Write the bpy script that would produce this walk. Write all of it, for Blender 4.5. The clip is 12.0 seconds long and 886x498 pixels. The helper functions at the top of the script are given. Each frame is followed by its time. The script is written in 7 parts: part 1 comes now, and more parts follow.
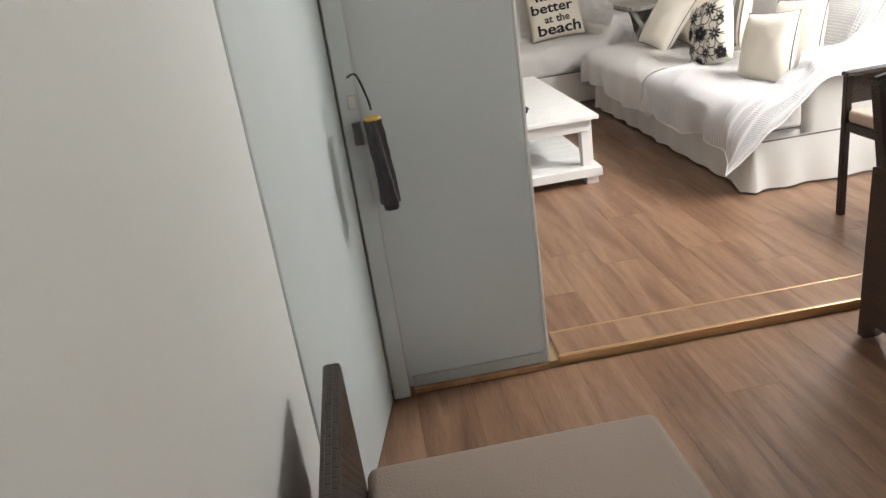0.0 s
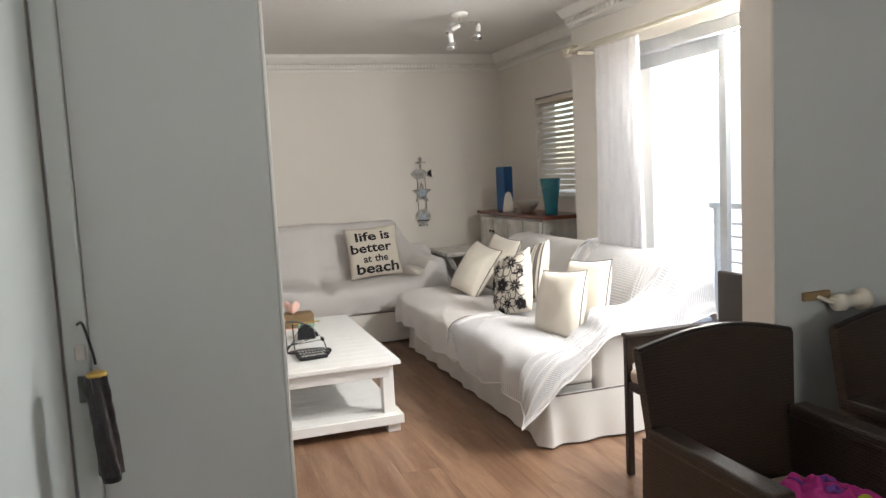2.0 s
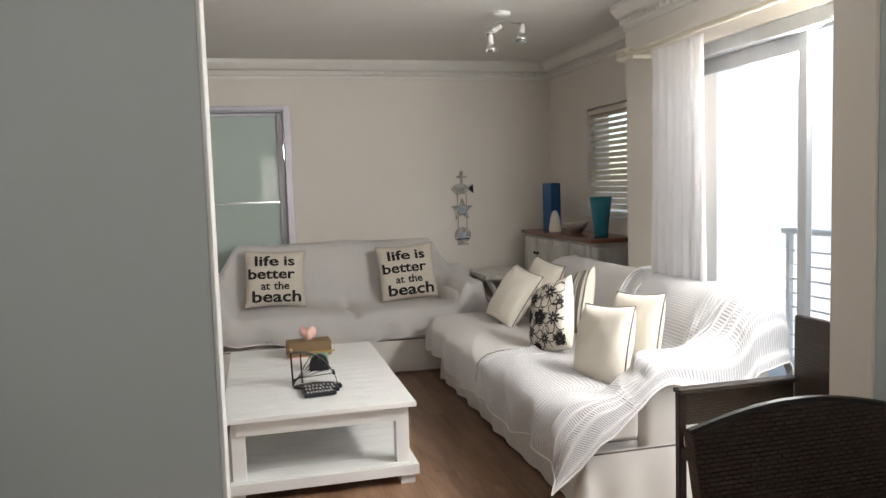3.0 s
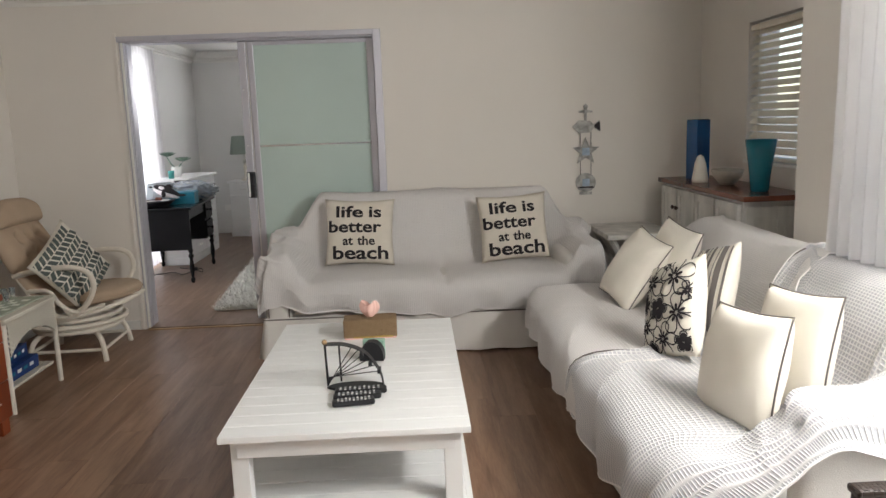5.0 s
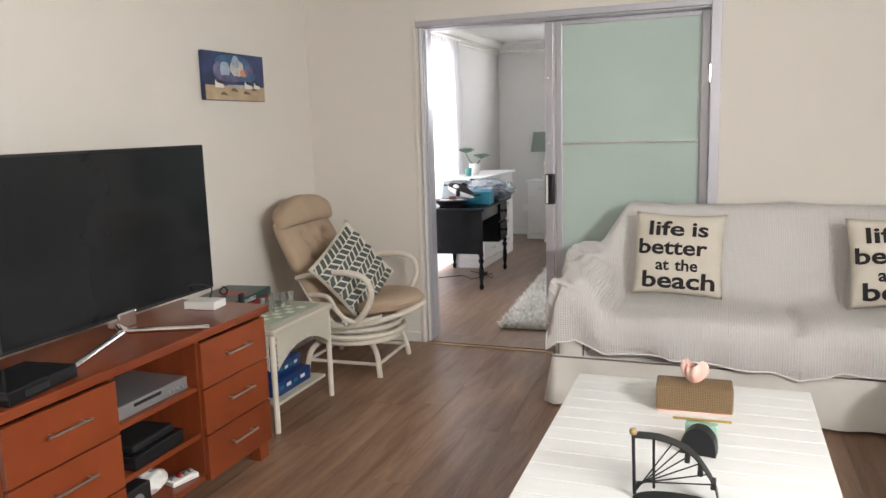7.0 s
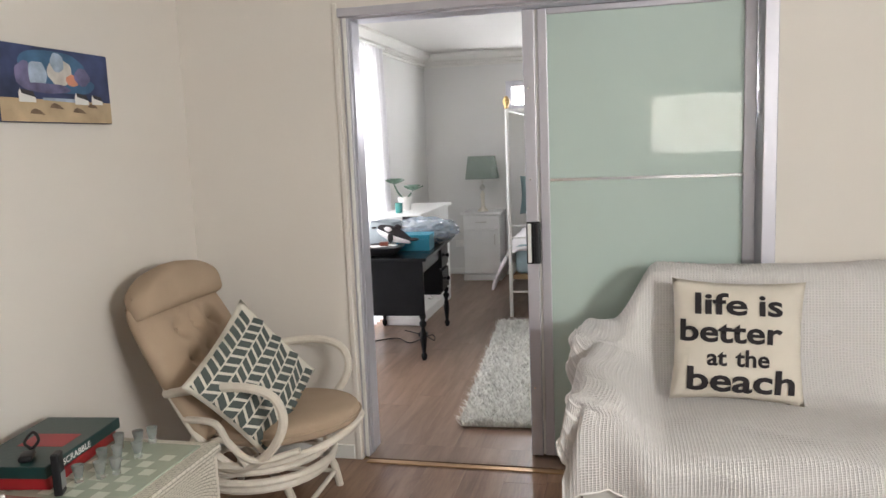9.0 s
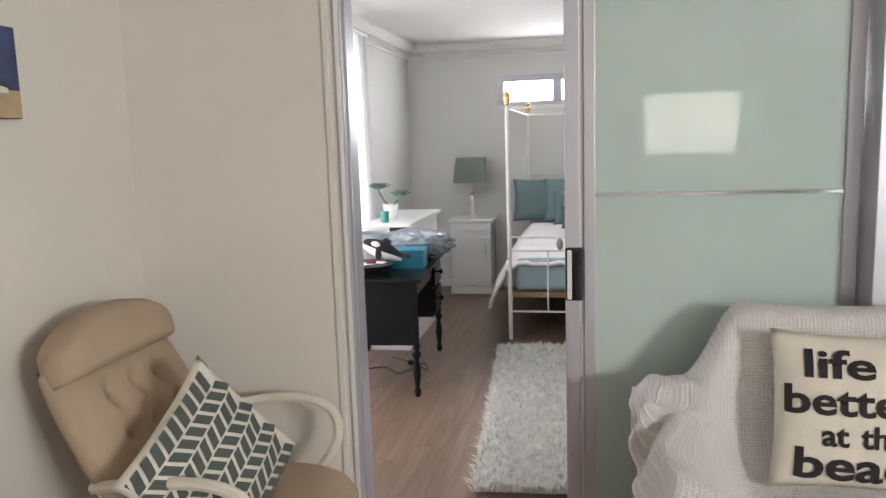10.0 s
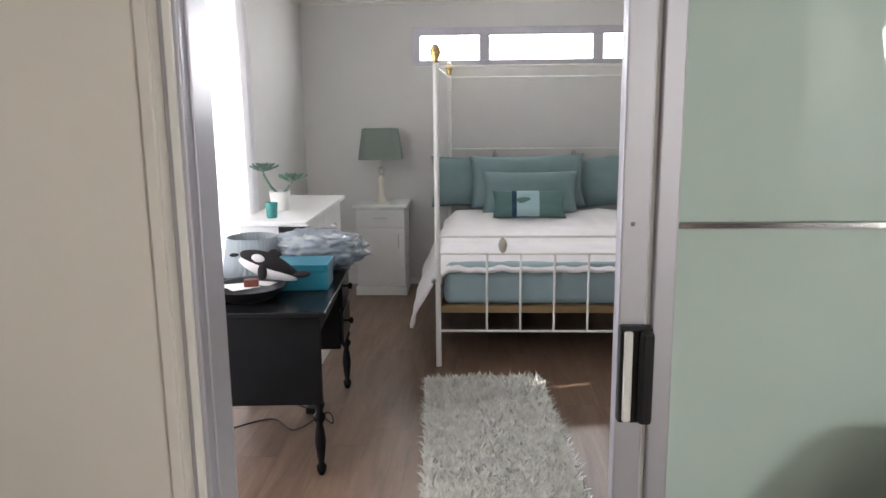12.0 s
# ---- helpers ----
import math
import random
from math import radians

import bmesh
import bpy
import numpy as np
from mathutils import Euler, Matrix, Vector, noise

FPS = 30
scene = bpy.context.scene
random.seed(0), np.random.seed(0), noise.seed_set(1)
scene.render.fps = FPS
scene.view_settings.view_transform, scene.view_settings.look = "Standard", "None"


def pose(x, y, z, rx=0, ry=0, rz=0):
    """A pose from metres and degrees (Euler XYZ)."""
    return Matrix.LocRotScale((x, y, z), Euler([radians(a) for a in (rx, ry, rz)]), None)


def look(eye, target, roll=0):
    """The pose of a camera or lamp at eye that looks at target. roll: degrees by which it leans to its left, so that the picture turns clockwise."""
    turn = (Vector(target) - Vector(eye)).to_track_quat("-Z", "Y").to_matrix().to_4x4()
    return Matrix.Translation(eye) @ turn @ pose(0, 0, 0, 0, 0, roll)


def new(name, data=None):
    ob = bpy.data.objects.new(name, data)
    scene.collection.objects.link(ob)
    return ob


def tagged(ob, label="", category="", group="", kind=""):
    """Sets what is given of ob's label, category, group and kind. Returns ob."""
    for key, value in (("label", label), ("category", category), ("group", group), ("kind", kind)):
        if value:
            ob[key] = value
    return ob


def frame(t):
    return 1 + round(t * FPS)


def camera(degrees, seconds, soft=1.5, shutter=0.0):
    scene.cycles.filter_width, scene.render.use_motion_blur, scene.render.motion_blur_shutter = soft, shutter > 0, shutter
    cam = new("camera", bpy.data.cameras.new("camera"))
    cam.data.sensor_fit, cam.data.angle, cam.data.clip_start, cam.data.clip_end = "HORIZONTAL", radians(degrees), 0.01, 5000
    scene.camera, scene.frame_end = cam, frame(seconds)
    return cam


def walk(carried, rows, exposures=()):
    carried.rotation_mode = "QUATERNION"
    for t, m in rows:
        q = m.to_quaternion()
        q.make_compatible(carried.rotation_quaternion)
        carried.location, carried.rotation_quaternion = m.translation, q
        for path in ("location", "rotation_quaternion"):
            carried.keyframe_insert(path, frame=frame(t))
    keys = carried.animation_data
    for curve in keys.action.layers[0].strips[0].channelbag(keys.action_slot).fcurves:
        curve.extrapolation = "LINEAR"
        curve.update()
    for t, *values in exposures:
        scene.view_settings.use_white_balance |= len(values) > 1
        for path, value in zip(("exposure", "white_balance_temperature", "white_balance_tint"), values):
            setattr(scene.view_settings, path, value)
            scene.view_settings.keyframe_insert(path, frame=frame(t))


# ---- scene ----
cam = camera(60.6, 12.0)
PATH = [
    (0, (0.522, 0.79, 1.402), (0.666, 2.643, 0.664), -8.5),
    (0.5, (0.554, 0.781, 1.412), (0.925, 2.663, 0.844), -6.9),
    (1, (0.593, 0.785, 1.43), (1.153, 2.671, 1.068), -4.8),
    (1.5, (0.681, 0.828, 1.442), (1.315, 2.711, 1.213), -3.3),
    (2, (0.791, 0.937, 1.433), (1.416, 2.826, 1.224), -2.9),
    (2.5, (0.924, 1.147, 1.432), (1.524, 3.043, 1.224), -2.7),
    (3, (1.107, 1.396, 1.433), (1.588, 3.33, 1.267), -1.8),
    (3.5, (1.285, 1.649, 1.454), (1.58, 3.619, 1.285), -1.2),
    (3.7, (1.336, 1.761, 1.451), (1.598, 3.734, 1.256), -1.3),
    (5.3, (1.701, 2.447, 1.488), (1.704, 4.416, 1.142), -2.3),
    (5.5, (1.712, 2.516, 1.486), (1.664, 4.485, 1.138), -2.5),
    (6, (1.694, 2.75, 1.486), (1.426, 4.702, 1.147), -2.2),
    (6.5, (1.619, 3.005, 1.482), (1.061, 4.897, 1.149), -1.3),
    (7, (1.48, 3.273, 1.471), (0.791, 5.123, 1.152), -1.7),
    (7.2, (1.426, 3.384, 1.456), (0.752, 5.244, 1.158), -1.8),
    (8.8, (0.9, 4.493, 1.531), (0.413, 6.413, 1.255), -2.1),
    (9, (0.829, 4.631, 1.523), (0.369, 6.558, 1.247), -2.3),
    (9.5, (0.643, 4.988, 1.54), (0.216, 6.922, 1.265), -2.2),
    (10, (0.485, 5.334, 1.552), (0.107, 7.278, 1.267), -1.8),
    (10.5, (0.376, 5.692, 1.556), (0.074, 7.647, 1.258), -1.5),
    (11, (0.262, 6.043, 1.549), (0.065, 8.006, 1.216), -2.0),
    (11.5, (0.193, 6.374, 1.555), (0.094, 8.336, 1.182), -1.0),
    (12, (0.134, 6.688, 1.572), (0.038, 8.649, 1.192), -0.6),
]
EXPOSURES = [(0.0, 1.5), (0.5, 1.5), (1.5, 1.4), (2.5, 1.28), (3.5, 0.95), (5.5, 1.35), (7.0, 1.78), (9.5, 1.75), (12.0, 1.5)]
walk(cam, [(t, look(eye, target, roll)) for t, eye, target, roll in PATH], EXPOSURES)

# ---- world, sun, large lights ----
world = bpy.data.worlds.new("world")
scene.world = world
world.use_nodes = True
wn = world.node_tree.nodes
sky = wn.new("ShaderNodeTexSky")
sky.sky_type, sky.sun_disc, sky.sun_elevation, sky.sun_rotation = "NISHITA", False, radians(43), radians(252)
wn["Background"].inputs["Strength"].default_value = 0.15
world.node_tree.links.new(sky.outputs[0], wn["Background"].inputs["Color"])
sun = new("sun", bpy.data.lights.new("sun", "SUN"))
sun.data.energy, sun.data.angle, sun.data.color = 2.0, radians(0.5), (1.0, 0.95, 0.88)
sun.matrix_world = look((-9.0, -3.0, 9.0), (0, 0, 0))


def window_light(name, eye, target, w, h, watts, color):
    ob = new(name, bpy.data.lights.new(name, "AREA"))
    ob.data.shape, ob.data.size, ob.data.size_y, ob.data.energy, ob.data.color = "RECTANGLE", w, h, watts, color
    ob.matrix_world = look(eye, target)
    return ob


window_light("slider_daylight", (3.50, 3.58, 1.15), (0.0, 3.55, 1.45), 0.56, 1.85, 11, (1.0, 0.985, 0.95))
window_light("slider_skylight", (3.455, 4.0, 1.98), (0.0, 5.2, 1.3), 1.3, 0.22, 38, (1.0, 0.985, 0.95))
window_light("kitchen_daylight", (2.05, -1.73, 1.67), (2.2, 3.0, 1.0), 1.45, 0.95, 36, (1.0, 0.97, 0.92))
window_light("bedroom_daylight", (-1.345, 9.73, 1.2), (0.5, 9.9, 1.0), 2.5, 2.15, 33, (0.97, 0.97, 1.0))
window_light("high_window_daylight", (0.65, 13.30, 2.02), (0.65, 8.0, 0.6), 2.0, 0.22, 14, (0.97, 0.98, 1.0))


# ---- materials ----
def material(name, color, rough=0.6, metal=0.0, var=0.06, scale=6.0, bump=0.05, bscale=60.0, stretch=(1, 1, 1), **extra):
    """Noise-varied paint, cloth, wood or metal at two scales."""
    m = bpy.data.materials.new(name)
    m.use_nodes = True
    nt = m.node_tree
    b = nt.nodes["Principled BSDF"]
    tc = nt.nodes.new("ShaderNodeTexCoord")
    mp = nt.nodes.new("ShaderNodeMapping")
    mp.inputs["Scale"].default_value = stretch
    nt.links.new(tc.outputs["Object"], mp.inputs["Vector"])
    n1 = nt.nodes.new("ShaderNodeTexNoise")
    n1.inputs["Scale"].default_value, n1.inputs["Detail"].default_value = scale, 5
    nt.links.new(mp.outputs[0], n1.inputs["Vector"])
    ramp = nt.nodes.new("ShaderNodeValToRGB")
    ramp.color_ramp.elements[0].position, ramp.color_ramp.elements[1].position = 0.3, 0.7
    ramp.color_ramp.elements[0].color = (*[c * (1 - var) for c in color], 1)
    ramp.color_ramp.elements[1].color = (*[min(1, c * (1 + var)) for c in color], 1)
    nt.links.new(n1.outputs["Fac"], ramp.inputs[0])
    nt.links.new(ramp.outputs[0], b.inputs["Base Color"])
    b.inputs["Roughness"].default_value, b.inputs["Metallic"].default_value = rough, metal
    if bump:
        n2 = nt.nodes.new("ShaderNodeTexNoise")
        n2.inputs["Scale"].default_value, n2.inputs["Detail"].default_value = bscale, 4
        nt.links.new(mp.outputs[0], n2.inputs["Vector"])
        bp = nt.nodes.new("ShaderNodeBump")
        bp.inputs["Strength"].default_value, bp.inputs["Distance"].default_value = bump, 0.01
        nt.links.new(n2.outputs["Fac"], bp.inputs["Height"])
        nt.links.new(bp.outputs[0], b.inputs["Normal"])
    for k, v in extra.items():
        b.inputs[k.replace("_", " ")].default_value = v
    return m


def weave(name, color, dark, cell, rough=0.8, bump=0.6, kind="waffle", mix=0.25):
    """Woven surface: a grid of cells that sink between raised threads; dark paints in the hollows' shade."""
    m = material(name, color, rough, var=0.05, scale=3, bump=0)
    nt = m.node_tree
    b = nt.nodes["Principled BSDF"]
    tc = nt.nodes.new("ShaderNodeTexCoord")
    brick = nt.nodes.new("ShaderNodeTexBrick")
    brick.offset = 0.5 if kind == "wicker" else 0.0
    brick.inputs["Scale"].default_value = 1.0
    brick.inputs["Brick Width"].default_value = cell * (2.2 if kind == "wicker" else 1)
    brick.inputs["Row Height"].default_value = cell
    brick.inputs["Mortar Size"].default_value = cell * (0.14 if kind == "wicker" else 0.3)
    brick.inputs["Mortar Smooth"].default_value = 1.0
    brick.inputs["Color1"].default_value = (1, 1, 1, 1)
    brick.inputs["Color2"].default_value = (0.8, 0.8, 0.8, 1)
    brick.inputs["Mortar"].default_value = (0, 0, 0, 1)
    nt.links.new(tc.outputs["UV"], brick.inputs["Vector"])
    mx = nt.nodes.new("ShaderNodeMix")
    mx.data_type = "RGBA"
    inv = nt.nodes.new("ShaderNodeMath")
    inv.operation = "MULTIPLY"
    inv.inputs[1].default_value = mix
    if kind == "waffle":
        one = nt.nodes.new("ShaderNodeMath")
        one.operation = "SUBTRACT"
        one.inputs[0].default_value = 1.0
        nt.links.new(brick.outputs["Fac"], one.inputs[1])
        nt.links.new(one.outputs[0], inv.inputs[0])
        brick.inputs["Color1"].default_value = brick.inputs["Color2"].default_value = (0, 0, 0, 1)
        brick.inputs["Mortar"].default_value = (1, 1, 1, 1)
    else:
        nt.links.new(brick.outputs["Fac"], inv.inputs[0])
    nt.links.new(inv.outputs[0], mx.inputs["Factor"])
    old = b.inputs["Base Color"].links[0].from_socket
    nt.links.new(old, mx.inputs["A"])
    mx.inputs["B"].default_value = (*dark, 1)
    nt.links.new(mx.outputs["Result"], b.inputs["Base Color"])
    bp = nt.nodes.new("ShaderNodeBump")
    bp.inputs["Strength"].default_value, bp.inputs["Distance"].default_value = bump, 0.006
    nt.links.new(brick.outputs["Color"], bp.inputs["Height"])
    nt.links.new(bp.outputs[0], b.inputs["Normal"])
    return m


def plank_wood(name, dark, light, rough, spread=0.5):
    """Laminate: long grain along the plank, each plank a little different."""
    m = bpy.data.materials.new(name)
    m.use_nodes = True
    nt = m.node_tree
    b = nt.nodes["Principled BSDF"]
    tc, info = nt.nodes.new("ShaderNodeTexCoord"), nt.nodes.new("ShaderNodeObjectInfo")
    mul = nt.nodes.new("ShaderNodeVectorMath")
    mul.operation = "MULTIPLY_ADD"
    off = nt.nodes.new("ShaderNodeCombineXYZ")
    rnd = nt.nodes.new("ShaderNodeMath")
    rnd.operation = "MULTIPLY"
    rnd.inputs[1].default_value = 37.0
    nt.links.new(info.outputs["Random"], rnd.inputs[0])
    nt.links.new(rnd.outputs[0], off.inputs[0])
    nt.links.new(rnd.outputs[0], off.inputs[1])
    nt.links.new(tc.outputs["Object"], mul.inputs[0])
    mul.inputs[1].default_value = (9, 0.9, 1)
    nt.links.new(off.outputs[0], mul.inputs[2])
    n1 = nt.nodes.new("ShaderNodeTexNoise")
    n1.inputs["Scale"].default_value, n1.inputs["Detail"].default_value, n1.inputs["Distortion"].default_value = 1.6, 6, 0.7
    nt.links.new(mul.outputs[0], n1.inputs["Vector"])
    n2 = nt.nodes.new("ShaderNodeTexNoise")
    n2.inputs["Scale"].default_value, n2.inputs["Detail"].default_value = 14, 3
    nt.links.new(mul.outputs[0], n2.inputs["Vector"])
    mixn = nt.nodes.new("ShaderNodeMath")
    mixn.operation = "MULTIPLY_ADD"
    mixn.inputs[1].default_value = 0.3
    nt.links.new(n2.outputs["Fac"], mixn.inputs[0])
    nt.links.new(n1.outputs["Fac"], mixn.inputs[2])
    add = nt.nodes.new("ShaderNodeMath")
    add.operation = "MULTIPLY_ADD"
    add.inputs[1].default_value = 0.06
    nt.links.new(info.outputs["Random"], add.inputs[0])
    nt.links.new(mixn.outputs[0], add.inputs[2])
    vor = nt.nodes.new("ShaderNodeTexVoronoi")
    vor.inputs["Scale"].default_value = 0.9
    nt.links.new(mul.outputs[0], vor.inputs["Vector"])
    knot = nt.nodes.new("ShaderNodeMapRange")
    knot.inputs["From Min"].default_value, knot.inputs["From Max"].default_value = 0.03, 0.13
    knot.inputs["To Min"].default_value, knot.inputs["To Max"].default_value = 0.22, 0.0
    nt.links.new(vor.outputs["Distance"], knot.inputs["Value"])
    sub = nt.nodes.new("ShaderNodeMath")
    sub.operation = "SUBTRACT"
    nt.links.new(add.outputs[0], sub.inputs[0])
    nt.links.new(knot.outputs[0], sub.inputs[1])
    add = sub
    ramp = nt.nodes.new("ShaderNodeValToRGB")
    ramp.color_ramp.elements[0].position, ramp.color_ramp.elements[1].position = 0.7 - spread / 2, 0.7 + spread / 2
    ramp.color_ramp.elements[0].color, ramp.color_ramp.elements[1].color = (*dark, 1), (*light, 1)
    nt.links.new(add.outputs[0], ramp.inputs[0])
    nt.links.new(ramp.outputs[0], b.inputs["Base Color"])
    b.inputs["Roughness"].default_value = rough
    bp = nt.nodes.new("ShaderNodeBump")
    bp.inputs["Strength"].default_value, bp.inputs["Distance"].default_value = 0.06, 0.003
    nt.links.new(n2.outputs["Fac"], bp.inputs["Height"])
    nt.links.new(bp.outputs[0], b.inputs["Normal"])
    return m


M_WALL = material("cream_wall_paint", (0.73, 0.685, 0.63), 0.75, var=0.02, scale=1.2, bump=0.06, bscale=35)
M_WALL_BLUE = material("pale_blue_grey_wall_paint", (0.50, 0.53, 0.54), 0.55, var=0.02, scale=1.1, bump=0.06, bscale=35)
M_WALL_BED = material("white_bedroom_paint", (0.70, 0.69, 0.67), 0.75, var=0.02, scale=1.2, bump=0.05, bscale=35)
M_CEIL = material("ceiling_paint", (0.70, 0.68, 0.65), 0.8, var=0.02, scale=1.0, bump=0.03, bscale=50)
M_PLASTER = material("cornice_plaster", (0.76, 0.74, 0.70), 0.7, var=0.02, bump=0.03)
M_JAMBWALL = material("warm_white_wall_paint", (0.69, 0.70, 0.68), 0.45, var=0.02, scale=1.2, bump=0.05, bscale=30)
M_JAMB = material("white_gloss_jamb", (0.72, 0.71, 0.68), 0.35, var=0.02, bump=0.03, bscale=20)
M_DOOR = material("grey_white_door_paint", (0.50, 0.54, 0.54), 0.35, var=0.02, bump=0.04, bscale=12)
M_SKIRT_GREY = material("grey_skirting", (0.38, 0.39, 0.39), 0.5, var=0.08, scale=8)
M_OAK = plank_wood("oak_trim", (0.30, 0.15, 0.07), (0.50, 0.30, 0.16), 0.35)
M_FLOOR = plank_wood("laminate_floor", (0.15, 0.075, 0.043), (0.34, 0.205, 0.128), 0.34, 0.46)
M_FLOOR_BED = plank_wood("grey_oak_laminate", (0.14, 0.085, 0.055), (0.26, 0.17, 0.12), 0.38, 0.48)
M_BRASS = material("brass", (0.72, 0.50, 0.22), 0.25, 1.0, var=0.05, bump=0.02)
M_NOSING = material("worn_gold_nosing", (0.46, 0.29, 0.15), 0.32, 0.6, var=0.15, scale=8, bump=0.03, stretch=(1, 6, 6))
M_ALU = material("lilac_grey_aluminium", (0.52, 0.51, 0.56), 0.42, 0.5, var=0.03, scale=3, bump=0.02, stretch=(6, 6, 0.5))
M_ALU_PALE = material("pale_grey_aluminium", (0.46, 0.47, 0.48), 0.45, 0.4, var=0.03, scale=3, bump=0.02, stretch=(6, 6, 0.5))
M_CHROME = material("chrome", (0.78, 0.78, 0.80), 0.12, 1.0, var=0.02, bump=0)
M_STEEL = material("brushed_steel", (0.62, 0.60, 0.57), 0.30, 1.0, var=0.04, bump=0.02)
M_BLACKP = material("black_plastic", (0.018, 0.018, 0.020), 0.38, var=0.1, bump=0.03)
M_BLACKG = material("black_gloss", (0.010, 0.011, 0.013), 0.12, var=0.05, bump=0)
M_WHITEP = material("white_plastic", (0.78, 0.77, 0.74), 0.4, var=0.02, bump=0.02)
M_SLIP = material("off_white_slipcover", (0.72, 0.69, 0.65), 0.9, var=0.03, scale=4, bump=0.25, bscale=260)
M_PIPING = material("grey_piping", (0.16, 0.14, 0.13), 0.8, bump=0.1)
# second colour is shade painted into the sunken waffle cells
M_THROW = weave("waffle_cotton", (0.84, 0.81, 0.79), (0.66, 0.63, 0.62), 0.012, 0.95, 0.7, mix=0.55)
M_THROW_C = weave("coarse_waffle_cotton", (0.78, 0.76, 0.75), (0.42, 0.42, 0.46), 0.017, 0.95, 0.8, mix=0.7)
M_PILLOW = material("ivory_cotton", (0.78, 0.73, 0.64), 0.9, var=0.03, scale=9, bump=0.3, bscale=300)
M_CANVAS = material("cream_canvas", (0.70, 0.64, 0.55), 0.95, var=0.04, scale=12, bump=0.4, bscale=300)
M_INK = material("black_ink", (0.03, 0.026, 0.028), 0.85, bump=0.1)
M_WHITEWOOD = material("white_painted_wood", (0.80, 0.80, 0.79), 0.35, var=0.03, scale=5, bump=0.10, bscale=30, stretch=(1, 6, 1))
M_DISTRESS = material("distressed_white_wood", (0.60, 0.58, 0.54), 0.5, var=0.22, scale=9, bump=0.2, bscale=30, stretch=(1, 1, 0.3))
M_REDWOOD = plank_wood("cherry_veneer", (0.13, 0.024, 0.007), (0.26, 0.056, 0.017), 0.30, 0.7)
M_TOPWOOD = plank_wood("brown_red_wood_top", (0.10, 0.028, 0.016), (0.20, 0.065, 0.035), 0.25, 0.6)
M_RATTAN = material("white_painted_rattan", (0.72, 0.66, 0.57), 0.45, var=0.06, scale=20, bump=0.1, bscale=80)
M_CUSH = material("sand_cushion_canvas", (0.44, 0.33, 0.235), 0.95, var=0.05, scale=7, bump=0.3, bscale=220)
M_WICKER_W = weave("white_wicker", (0.72, 0.68, 0.58), (0.20, 0.17, 0.12), 0.012, 0.6, 1.0, "wicker", 0.7)
M_WICKER_D = weave("dark_brown_wicker", (0.042, 0.027, 0.019), (0.003, 0.002, 0.002), 0.011, 0.38, 1.0, "wicker", 0.85)
M_DARKWOOD = material("dark_stained_wood", (0.028, 0.016, 0.012), 0.4, var=0.2, scale=10)
M_SEATPAD = material("beige_seat_pad", (0.52, 0.42, 0.35), 0.9, var=0.04, scale=6, bump=0.2, bscale=200)
M_BURLAP = weave("burlap", (0.46, 0.31, 0.17), (0.16, 0.09, 0.04), 0.006, 0.95, 1.0, mix=0.8)
M_PINK = material("pink_tissue", (0.82, 0.52, 0.45), 0.9, bump=0.1)
M_CLOTH_PINK = material("magenta_cloth", (0.42, 0.02, 0.22), 0.85, var=0.15, scale=5)
M_CLOTH_LIME = material("lime_dot", (0.45, 0.55, 0.04), 0.85)
M_CLOTH_VIO = material("violet_dot", (0.14, 0.04, 0.28), 0.85)
M_BLUEGLASS = material("cobalt_glass", (0.008, 0.10, 0.30), 0.18, var=0.1, bump=0.03, Transmission_Weight=0.25)
M_TEALGLASS = material("turquoise_glass", (0.010, 0.20, 0.28), 0.25, var=0.1, bump=0.05, Transmission_Weight=0.25)
M_STONE = material("grey_beige_ceramic", (0.42, 0.38, 0.32), 0.6, var=0.12, scale=12, bump=0.15)
M_BLIND = material("cream_blind_slat", (0.72, 0.66, 0.55), 0.5, var=0.03, bump=0.02)
M_CURTAIN = material("white_curtain", (0.80, 0.77, 0.75), 0.9, var=0.03, scale=10, bump=0.15, bscale=200, Transmission_Weight=0.0)
M_BLUEBOX = material("blue_carton", (0.006, 0.03, 0.14), 0.4, var=0.15, scale=8)
M_GREENTOP = material("pale_green_glass_top", (0.42, 0.47, 0.38), 0.2, var=0.08, scale=10)
M_TEALBOX = material("teal_box", (0.005, 0.17, 0.25), 0.45, var=0.06)
M_TEALBED = material("dusty_teal_linen", (0.20, 0.29, 0.30), 0.9, var=0.05, scale=6, bump=0.2, bscale=150)
M_GREENPIL = material("deep_sage_linen", (0.11, 0.20, 0.19), 0.9, var=0.05, bump=0.2, bscale=150)
M_LIGHTPIL = material("pale_aqua_linen", (0.36, 0.52, 0.55), 0.9, var=0.05, bump=0.2, bscale=150)
M_SHEET = material("white_duvet", (0.80, 0.77, 0.78), 0.9, var=0.02, bump=0.2, bscale=40)
M_BEDBLUE = material("pale_blue_mattress_cover", (0.30, 0.40, 0.43), 0.9, var=0.03, bump=0.15, bscale=80)
M_SHADE = material("sage_lamp_shade", (0.22, 0.26, 0.23), 0.9, var=0.04, bump=0.2, bscale=200)
M_LEAF = material("succulent_leaf", (0.12, 0.20, 0.15), 0.5, var=0.3, scale=20)
M_SOIL = material("soil", (0.03, 0.02, 0.015), 0.9)
M_RUG = material("shaggy_cream_wool", (0.86, 0.83, 0.77), 1.0, var=0.22, scale=22, bump=0.3, bscale=150)
M_BLACKDESK = material("black_lacquer", (0.010, 0.010, 0.011), 0.22, var=0.15, scale=6, bump=0.03)
M_GOLD = material("gold_paint", (0.55, 0.36, 0.10), 0.35, 0.8)
M_TAN = material("slat_base_wood", (0.30, 0.20, 0.10), 0.6)
M_BALCONY = material("balcony_tile", (0.60, 0.58, 0.55), 0.6, var=0.05)
